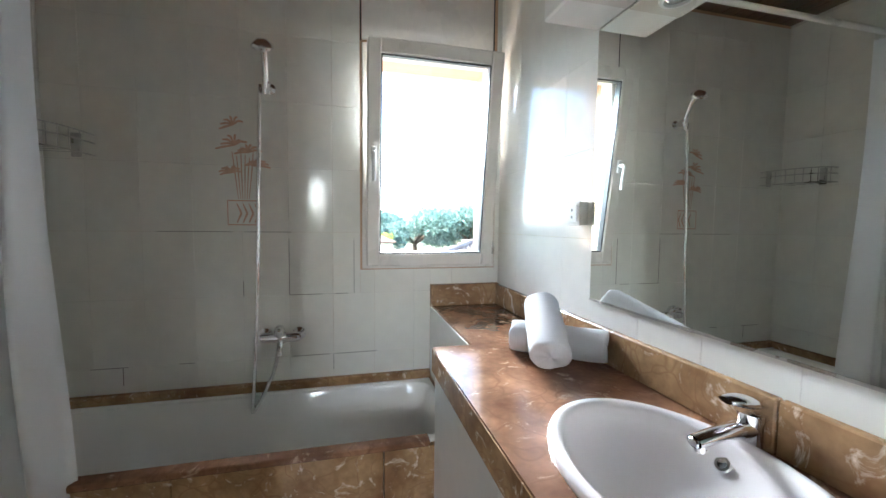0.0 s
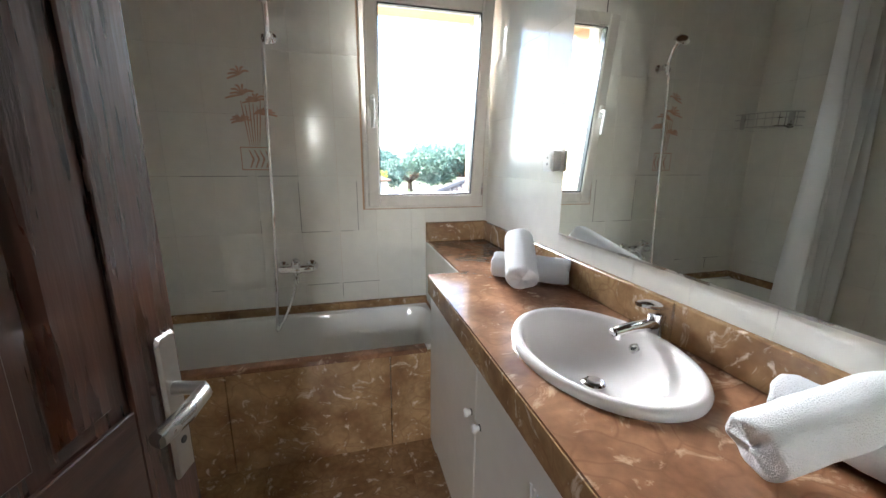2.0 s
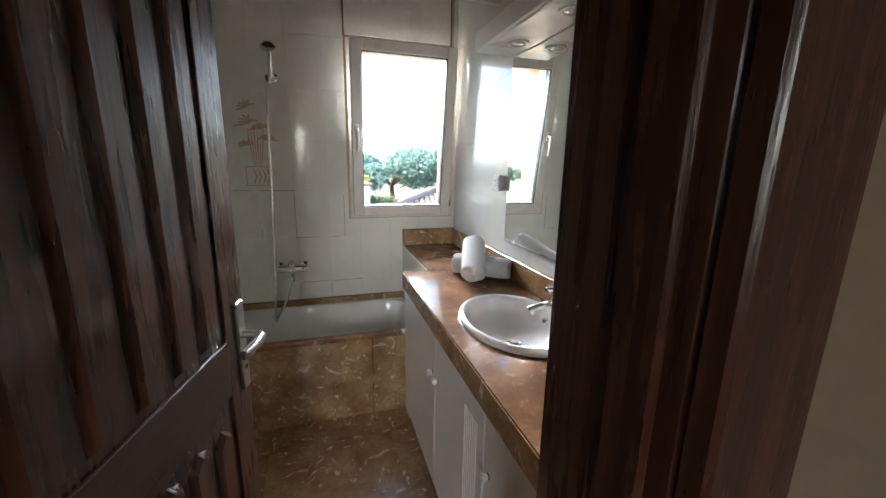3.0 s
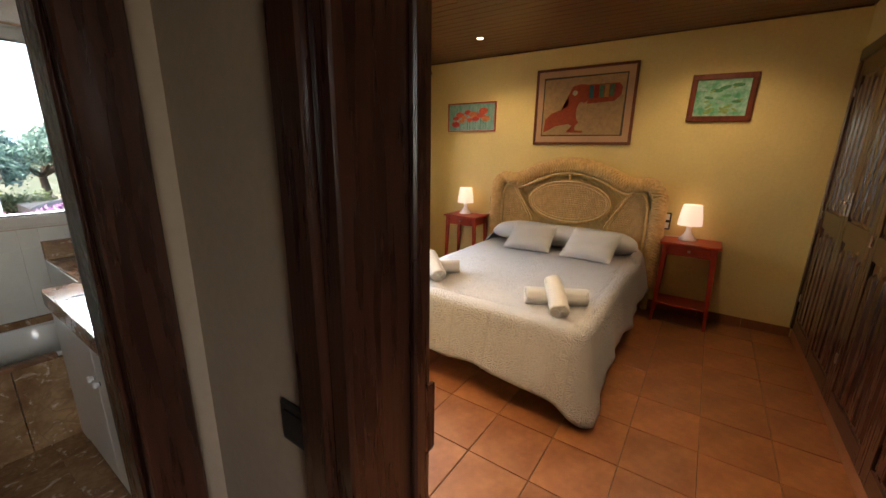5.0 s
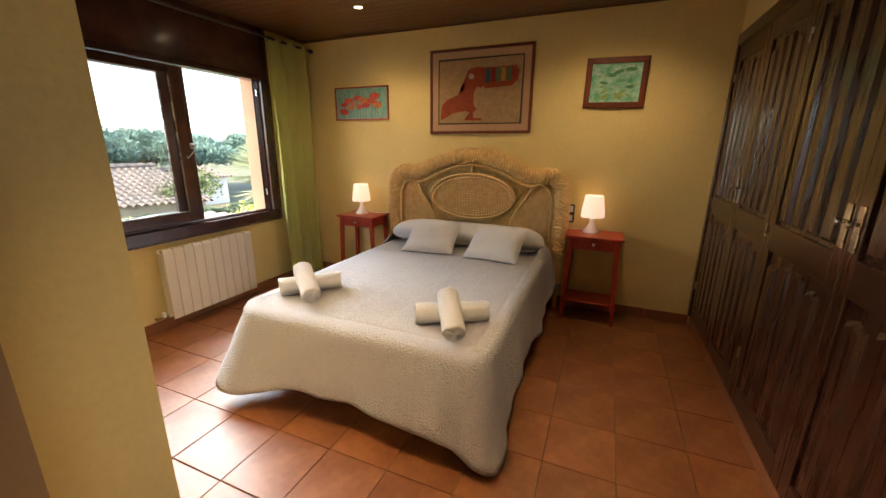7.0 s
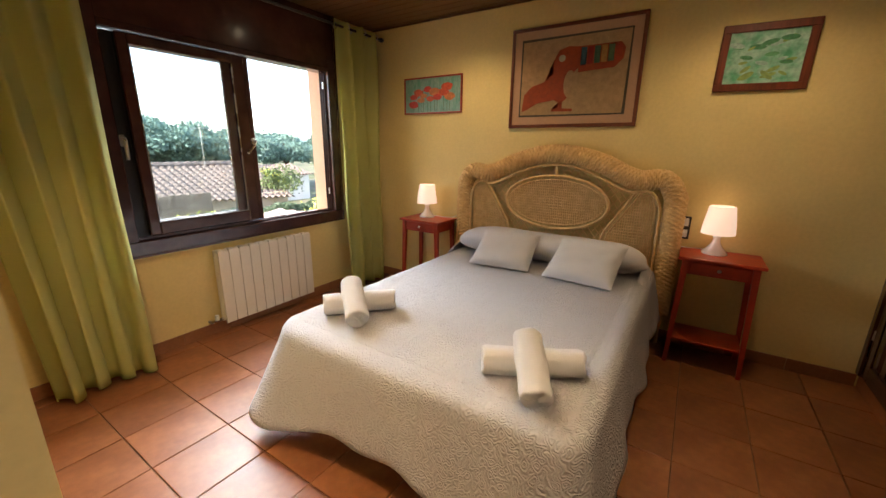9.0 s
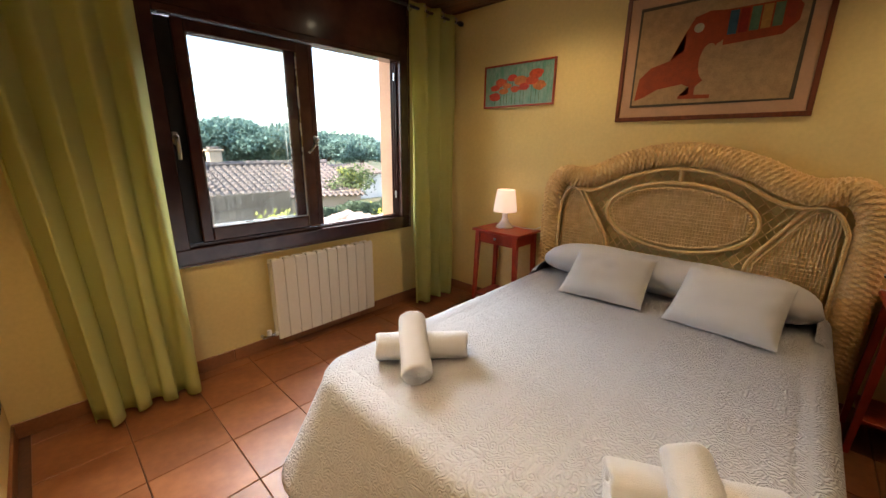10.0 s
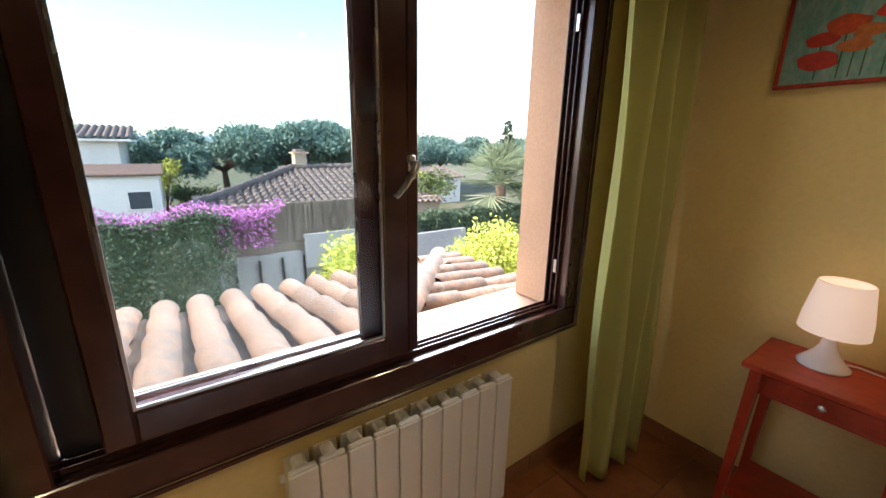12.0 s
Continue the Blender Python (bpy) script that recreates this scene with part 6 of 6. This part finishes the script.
def palm():
    p = thing("palm_tree", pose(15.2, 14.2, G), "fan palm with spreading grey-green fronds", "tree")
    part("trunk", tube(bmesh.new(), [(0, 0, 0), (0.05, 0, 1.5), (0, 0, 2.7)], [0.28, 0.24, 0.26], 10), BARK, p)
    rnd = random.Random(5)
    for k in range(34):
        a, el = rnd.uniform(0, 2 * math.pi), rnd.uniform(-0.5, 1.35)
        d = Vector((math.cos(a) * math.cos(el), math.sin(a) * math.cos(el), math.sin(el)))
        side = d.cross(Vector((0, 0, 1)))
        side = side.normalized() if side.length > 0.1 else Vector((1, 0, 0))
        up = side.cross(d)
        c = Vector((0, 0, 2.8)) + d * 1.2
        bm = bmesh.new()
        tube(bm, [(0, 0, 2.75), c], 0.018, 4)
        for j in range(17):
            b = -1.5 + 3.0 * j / 16
            tip = c + (d * math.cos(b) + side * math.sin(b)) * 1.25 + Vector((0, 0, -0.3 * rnd.random()))
            q = (d * -math.sin(b) + side * math.cos(b)) * 0.035
            mid = c.lerp(tip, 0.55)
            vs = [bm.verts.new(v) for v in (c, mid + q + up * 0.02, tip, mid - q + up * 0.02)]
            bm.faces.new(vs)
        part("frond", bm, PALM, p)


def conifer():
    c = thing("conifer", pose(23.2, 22, G), "slim dark conifer rising behind the palm", "tree")
    part("trunk", tube(bmesh.new(), [(0, 0, 0), (0, 0, 6.4)], [0.16, 0.02], 6), BARK, c)
    cs, rs = [], []
    rnd = random.Random(2)
    for k in range(60):
        z = 1.5 + 4.9 * k / 60
        r = 1.25 * (1 - (k / 60)) + 0.12
        a = rnd.random() * 6.28
        cs.append((r * 0.7 * math.cos(a), r * 0.7 * math.sin(a), z))
        rs.append(0.15 + r * 0.3)
    leaf_part("crown", foliage(9000, clumps(cs, rs, 0.5, 0.1), 0.10, 6), FARGREEN, c)


def porch_roof():
    r = thing("porch_roof", pose(0, 0, 0), "hipped porch roof of weathered terracotta barrel tiles below the window", "roof")
    # north slope falls away from the house, east slope falls along it; they meet in a hip
    part("deck", boxes((0.3, 4.25, 2.04, 3.75, 0.22, 0.30)), OLD_TILE, r)
    bm = bmesh.new()
    vs = [bm.verts.new(v) for v in ((0.3, 2.04, 0.62), (2.75, 2.04, 0.62), (4.2, 3.7, 0.40), (0.3, 3.7, 0.40))]
    bm.faces.new(vs)
    vs = [bm.verts.new(v) for v in ((2.752, 2.04, 0.62), (4.3, 2.04, 0.45), (4.3, 3.7, 0.38), (4.202, 3.7, 0.40))]
    bm.faces.new(vs)
    part("bedding", bm, OLD_TILE, r)
    bm = bmesh.new()

    def barrel(u, v):
        a = math.pi * u
        rad = 0.082 - 0.016 * v
        return Vector((rad * math.cos(a), 0.46 * v, rad * math.sin(a) * 0.95))
    grid(bm, 9, 3, barrel)
    grid(bm, 9, 3, lambda u, v: barrel(u, v) * 0.86)
    me = part("barrel_tile", bm, OLD_TILE, r, smooth=True)
    proto = me.data
    bpy.data.objects.remove(me)
    rnd = random.Random(9)

    def lay(m):
        ob = new("barrel_tile", proto)
        ob.parent = r
        ob.matrix_basis = m @ pose(0, 0, 0, rnd.uniform(-1.5, 1.5), rnd.uniform(-3, 3), rnd.uniform(-2, 2))
    slope = math.degrees(math.atan2(0.22, 1.66))
    for i in range(20):
        x = 0.4 + 0.2 * i
        for k in range(4):
            y = 3.72 - 0.40 * k
            hip = 2.75 + (y - 0.2 - 2.04) * (1.45 / 1.66)
            if x < hip + 0.02:
                lay(pose(x, y, 0.40 + (3.7 - y) * 0.1325 + 0.025 + 0.012 * k, -slope + 180 - 180, 0, 180) @ pose(0, 0, 0, 2 * slope, 0, 0))
    for j in range(8):
        y = 2.2 + 0.195 * j
        for k in range(3):
            x = 4.34 - 0.38 * k
            hip = 2.75 + (y - 2.04) * (1.45 / 1.66)
            if x > hip + 0.12:
                lay(pose(x, y, 0.44 + (4.3 - x) * 0.09 + 0.02, 0, 0, 90) @ pose(0, 0, 0, slope * 0.7, 0, 0))
    for k in range(6):
        u = k / 6
        lay(pose(4.25 - 1.45 * u, 3.75 - 1.66 * u, 0.46 + 0.24 * u, 0, 0, 180 - math.degrees(math.atan2(-1.45, -1.66)) - 180 + 0) @ pose(0, 0, 0, 6, 0, 0) @ Matrix.Diagonal((1.15, 1, 1.15, 1)))
    part("fascia", boxes((0.3, 4.3, 3.70, 3.76, 0.1, 0.36), bevel=0.01), HOUSE_OCHRE, r)
    for x in (0.5, 4.1):
        part("pillar", boxes((x - 0.15, x + 0.15, 3.4, 3.7, G, 0.215), bevel=0.01), HOUSE_OCHRE, r)


bm = bmesh.new()
grid(bm, 40, 40, lambda u, v: Vector((-1500 + 3000 * u, -1500 + 3000 * v, G - 0.02)))
tagged(part("ground", bm, GROUND), "dry garden soil with tufts of grass below the house", "ground", kind="structure")
tagged(part("pavement", boxes((-12, 11.0, 4.2, 9.6, G - 0.019, G + 0.02)), PAVE), "grey paved yard beside the house", "pavement", kind="structure")
porch_roof()
gw = thing("garden_wall", pose(0, 0, 0), "rendered garden wall with a dry reed screen above it", "wall")
part("wall", boxes((-8, 11.5, 12.2, 12.4, G, -1.55), bevel=0.01), PAVE, gw)
part("reed_screen", boxes((2.2, 7.4, 12.25, 12.33, -1.549, -0.12)), CANE, gw, "grey-brown reed screen")
rnd = random.Random(7)
bm = bmesh.new()
for k in range(420):
    x = 2.2 + 5.2 * k / 420
    tube(bm, [(x, 12.235, -1.54), (x + rnd.uniform(-0.02, 0.02), 12.235, -0.14 + rnd.uniform(-0.08, 0.1))], 0.007, 4)
tagged(part("reeds", bm, CANE, gw), kind="stuff")
for k in range(6):
    part("post", boxes((3.3 + 0.62 * k, 3.36 + 0.62 * k, 12.1, 12.18, G, -1.7)), BLACK, gw)
part("hatch", boxes((5.2, 7.0, 12.0, 12.09, -2.1, -1.05), bevel=0.01), PAVE, gw, "pale rendered block in the wall")
hd = thing("bougainvillea_hedge", pose(0, 0, 0), "thick climbing hedge topped with magenta bougainvillea blossom", "hedge")
part("core", boxes((-7.0, 2.9, 11.7, 12.1, G, -0.35)), HEDGE, hd)
leaf_part("hedge_leaf_mass", foliage(40000, slab_leaves(-7.0, 3.3, 11.3, 12.3, -2.8, -0.22), 0.05, 31), HEDGE, hd)
leaf_part("blossom", foliage(3600, slab_leaves(-6.5, 4.6, 11.35, 12.2, -0.32, 0.0), 0.045, 32), FLOWER, hd, "magenta blossom")
leaf_part("fallen_blossom", foliage(900, slab_leaves(3.0, 4.4, 11.7, 12.2, -1.2, -0.2), 0.05, 33), FLOWER, hd)
ch = thing("clipped_hedge", pose(0, 0, 0), "tall clipped green cypress hedge", "hedge")
part("core", boxes((8.6, 24, 13.2, 14.0, G, -1.25)), HEDGE, ch)
leaf_part("hedge_leaf_mass", foliage(22000, slab_leaves(8.4, 24, 13.0, 14.0, G, -1.1), 0.08, 34), HEDGE, ch)
neighbour_house()
white_house()
for x, y, hgt, sp, sd in ((5.6, 33, 5.3, 4.0, 41), (10.0, 31, 5.9, 4.4, 42), (14.5, 33, 6.1, 4.2, 43), (21.0, 34, 5.6, 4.2, 44), (-3.5, 40, 5.2, 3.6, 45), (27.0, 36, 5.3, 3.8, 46), (33, 33, 5.4, 3.6, 47)):
    umbrella_pine(x, y, hgt, sp, sd)
palm()
conifer()
bush("lemon_bush", 4.6, 6.2, G, 1.2, 3.05, 6500, 0.05, CITRUS, "bright yellow-green lemon bush beside the porch", "shrub", 51, "lemon bushes")
bush("lemon_bush", 6.6, 6.0, G, 1.3, 3.35, 7000, 0.05, CITRUS, "bright yellow-green lemon bush beside the porch", "shrub", 52, "lemon bushes")
bush("lemon_bush", 8.2, 6.6, G, 1.1, 3.0, 9000, 0.05, CITRUS, "bright yellow-green lemon bush beside the porch", "shrub", 53, "lemon bushes")
bush("garden_cypress", 9.6, 9.5, G, 0.3, 2.1, 1800, 0.06, SHRUB, "small upright cypress in front of the hedge", "shrub", 54)
bush("golden_tree", 1.8, 26, G, 1.6, 3.9, 4000, 0.09, CITRUS, "small tree with golden autumn leaves", "tree", 55)
bush("round_tree", 3.4, 24, G, 1.3, 2.9, 3000, 0.09, SHRUB, "round green garden tree", "tree", 56)
bush("round_tree", 13.4, 18.5, G, 1.8, 3.2, 3500, 0.10, SHRUB, "round garden tree beside the palm", "tree", 57)
bush("golden_tree", 15.5, 22, G, 1.6, 3.2, 2600, 0.09, CITRUS, "small tree with golden autumn leaves", "tree", 58)
fh = thing("far_house", pose(0, 0, 0), "far white house among trees", "house")
part("wall", boxes((17, 22, 26, 31, G, -0.9)), HOUSE_WHITE, fh)
tiled_roof(fh, "roof", 16.7, 22.3, 25.7, -0.89, 28.5, -0.2, 0.3, FAR_TILE)
fw = thing("distant_woods", pose(0, 0, G), "hazy line of distant trees", "woods", kind="stuff")
rngs = random.Random(77)
cs = [(rngs.uniform(-90, 190), rngs.uniform(75, 150), rngs.uniform(0.6, 2.6)) for _ in range(260)]
leaf_part("woods_leaf_mass", foliage(30000, clumps(cs, [rngs.uniform(1.8, 3.4) for _ in cs], 0.6, 0.3), 0.5, 78), FARGREEN, fw)["kind"] = "stuff"
# the haze on the hills is painted: a pale blue base colour
HILL = material("haze_tinted_hill", (0.34, 0.42, 0.48), 1.0, vary=0.1, scale=0.01, grain=0.05)
bm = bmesh.new()
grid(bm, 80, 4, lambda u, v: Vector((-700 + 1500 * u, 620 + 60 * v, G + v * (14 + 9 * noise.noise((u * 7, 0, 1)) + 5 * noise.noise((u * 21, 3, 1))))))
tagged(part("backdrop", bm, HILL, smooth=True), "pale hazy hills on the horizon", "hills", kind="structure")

# ---- ceiling, skirtings and the laid pieces ----
def boards(bm, x0, x1, y0, y1, w, z):
    """Boards that run along y, with open grooves between them."""
    x = x0
    while x < x1 - 1e-4:
        box(bm, x + 0.003, min(x + w, x1) - 0.003, y0, y1, z, z + 0.014)
        x += w
    box(bm, x0, x1, y0, y1, z + 0.016, z + 0.1)
    return bm


structure("ceiling", boards(bmesh.new(), -2.2, 4.4, -3.2, 2.03, 0.095, CEIL), CEIL_WOOD, "varnished brown tongue and groove board ceiling", "ceiling")
structure("cornice", boxes((4.113, 4.129, -2.29, 1.71, CEIL - 0.014, CEIL - 0.001), (0.992, 1.75, 1.712, 1.728, CEIL - 0.014, CEIL - 0.001), bevel=0.003), CEIL_WOOD, "thin brown cornice strip under the ceiling", "trim")


def tile_mesh(name, w, d, h, bevel, mat):
    bm = boxes((0, w, 0, d, -h, 0), bevel=bevel)
    ob = part(name, bm, mat)
    me = ob.data
    bpy.data.objects.remove(ob)
    return me


def skirting(parent_name, axis, fixed, a, b, face):
    """A run of terracotta skirting tiles along a wall; face: +1 or -1, the side that the tiles stand out on."""
    s = thing(parent_name, pose(0, 0, 0), "terracotta skirting tiles along the foot of the wall", "skirting", kind="structure")
    p = a
    while p < b - 0.01:
        q = min(p + 0.34, b)
        lim = (p + 0.001, q - 0.001, fixed, fixed + face * 0.012, 0.0, 0.085) if axis == "x" else (fixed, fixed + face * 0.012, p + 0.001, q - 0.001, 0.0, 0.085)
        lo = (min(lim[0], lim[1]), max(lim[0], lim[1]), min(lim[2], lim[3]), max(lim[2], lim[3]), lim[4], lim[5])
        part("skirting_tile", boxes(lo, bevel=0.002), SKIRT, s)
        p = q


skirting("baseboard_window", "x", NR, 0.99, 4.118, -1)
skirting("baseboard_headboard", "y", 4.13, -2.3, 1.715, -1)
skirting("baseboard_west", "y", 0.99, -0.49, 1.715, 1)
skirting("baseboard_corner", "x", -0.49, 0.46, 0.99, -1)

# bedroom and hall floor: square terracotta tiles
floor_ob = bpy.data.objects["floor"]
PX, PY = 0.3475, 0.3325
tile = tile_mesh("floor_tile", PX - 0.0045, PY - 0.0045, 0.012, 0.002, TERRA)
rnd = random.Random(12)
near = []
for i in range(-12, 10):
    for j in range(-10, 7):
        x, y = 1.735 + PX * i, -0.037 + PY * j
        if x > 4.13 or x + PX < -2.0 or y > 1.73 or y + PY < -3.0:
            continue
        if x < 0.8 and y + PY > -0.55:
            continue
        near.append((x, y))
for x, y in near:
    ob = new("floor_tile", tile)
    ob.parent = floor_ob
    ob.matrix_basis = pose(x + 0.003, y + 0.003, -0.0005 + rnd.uniform(-0.0006, 0.0006), rnd.uniform(-0.12, 0.12), rnd.uniform(-0.12, 0.12), rnd.uniform(-0.15, 0.15))

# bathroom floor: large marble slabs laid close
bath_floor = bpy.data.objects["floor_bath"]
slab = tile_mesh("floor_slab", 0.598, 0.398, 0.01, 0.001, MARBLE)
for i in range(4):
    for j in range(5):
        x, y = -1.65 + 0.6 * i, -0.70 + 0.4 * j
        if y > 1.05 or x > 0.7:
            continue
        ob = new("floor_slab", slab)
        ob.parent = bath_floor
        ob.matrix_basis = pose(x, y, 0.0045)

# bathroom walls: glazed tiles 20 x 30 cm, upright, with tight joints
wall_tile = tile_mesh("wall_tile", 0.1994, 0.2994, 0.005, 0.0005, TILE_WHITE)


def tile_wall(parent, m, u0, u1, v0, v1, skip=None):
    """Lays tiles over a wall; m takes (u, v, out) to the room. Cut pieces end at the limits."""
    cut = {}
    k0, k1 = math.floor(u0 / 0.2), math.ceil(u1 / 0.2)
    for i in range(k0, k1):
        for j in range(0, 9):
            a0, a1 = max(u0, 0.2 * i), min(u1, 0.2 * i + 0.2)
            b0, b1 = max(v0, 0.33 + 0.3 * (j - 1)), min(v1, 0.63 + 0.3 * (j - 1))
            if a1 - a0 < 0.01 or b1 - b0 < 0.01:
                continue
            rects = [(a0, a1, b0, b1)]
            for s in skip or ():
                new_rects = []
                for (p0, p1, q0, q1) in rects:
                    if p1 <= s[0] or p0 >= s[1] or q1 <= s[2] or q0 >= s[3]:
                        new_rects.append((p0, p1, q0, q1))
                        continue
                    if p0 < s[0]: new_rects.append((p0, s[0], q0, q1))
                    if p1 > s[1]: new_rects.append((s[1], p1, q0, q1))
                    c0, c1 = max(p0, s[0]), min(p1, s[1])
                    if q0 < s[2]: new_rects.append((c0, c1, q0, s[2]))
                    if q1 > s[3]: new_rects.append((c0, c1, s[3], q1))
                rects = new_rects
            for (p0, p1, q0, q1) in rects:
                w, h = round(p1 - p0, 3), round(q1 - q0, 3)
                if w < 0.008 or h < 0.008:
                    continue
                if (w, h) == (0.2, 0.3):
                    me = wall_tile
                else:
                    if (w, h) not in cut:
                        cut[(w, h)] = tile_mesh("wall_tile", w - 0.0006, h - 0.0006, 0.005, 0.0005, TILE_WHITE)
                    me = cut[(w, h)]
                ob = new("wall_tile", me)
                ob.parent = parent
                ob.matrix_basis = m @ pose(p0 + 0.0003, q0 + 0.0003, 0.0055 + rnd.uniform(-0.0003, 0.0002), rnd.uniform(-0.04, 0.04), rnd.uniform(-0.04, 0.04), 0)


to_north = Matrix(((1, 0, 0, -0.11), (0, 0, -1, NB), (0, 1, 0, 0), (0, 0, 0, 1)))
tile_wall(bpy.data.objects["wall_north_bath"], to_north, -1.14, 0.86, 0.515, 2.55, ((0.13, 0.835, 1.045, 2.475), (0.485, 0.86, 0.515, 0.963)))
to_east = Matrix(((0, 0, -1, 0.755), (-1, 0, 0, 1.46), (0, 1, 0, 0), (0, 0, 0, 1)))
tile_wall(bpy.data.objects["wall_between"], to_east, -0.24, 1.81, 0.85, 2.55, ((0.5885, 1.81, 1.03, 1.9),))
to_west = Matrix(((0, 0, 1, -1.25), (1, 0, 0, 1.68), (0, 1, 0, 0), (0, 0, 0, 1)))
tile_wall(bpy.data.objects["wall_bath_west"], to_west, -2.2, 0.02, 0.0, 2.55, ((-0.56, 0.02, 0.0, 0.515),))
# dark broken joints in the old grout
joints = thing("open_joints", pose(0, 0, 0), "dark cracked joints in the old tile grout", "joints", kind="structure")
for x0, x1, z in ((-0.31, -0.16, 0.93), (-0.10, -0.04, 0.93), (-1.12, -0.98, 0.63), (-0.78, -0.72, 0.63), (-0.30, -0.13, 0.63), (-0.10, 0.1, 0.63), (-0.85, -0.55, 1.23), (-0.5, -0.3, 1.23)):
    part("joint", boxes((x0, x1, 1.6930, 1.6942, z - 0.0012, z + 0.0012)), OLD_JOINT, joints)
for x, z0, z1 in ((-0.31, 0.93, 1.2), (-0.51, 0.93, 1.0), (-1.0, 0.55, 0.63), (-0.11, 0.55, 0.63), (-0.01, 0.93, 1.2)):
    part("joint", boxes((x - 0.0012, x + 0.0012, 1.6930, 1.6942, z0, z1)), OLD_JOINT, joints)
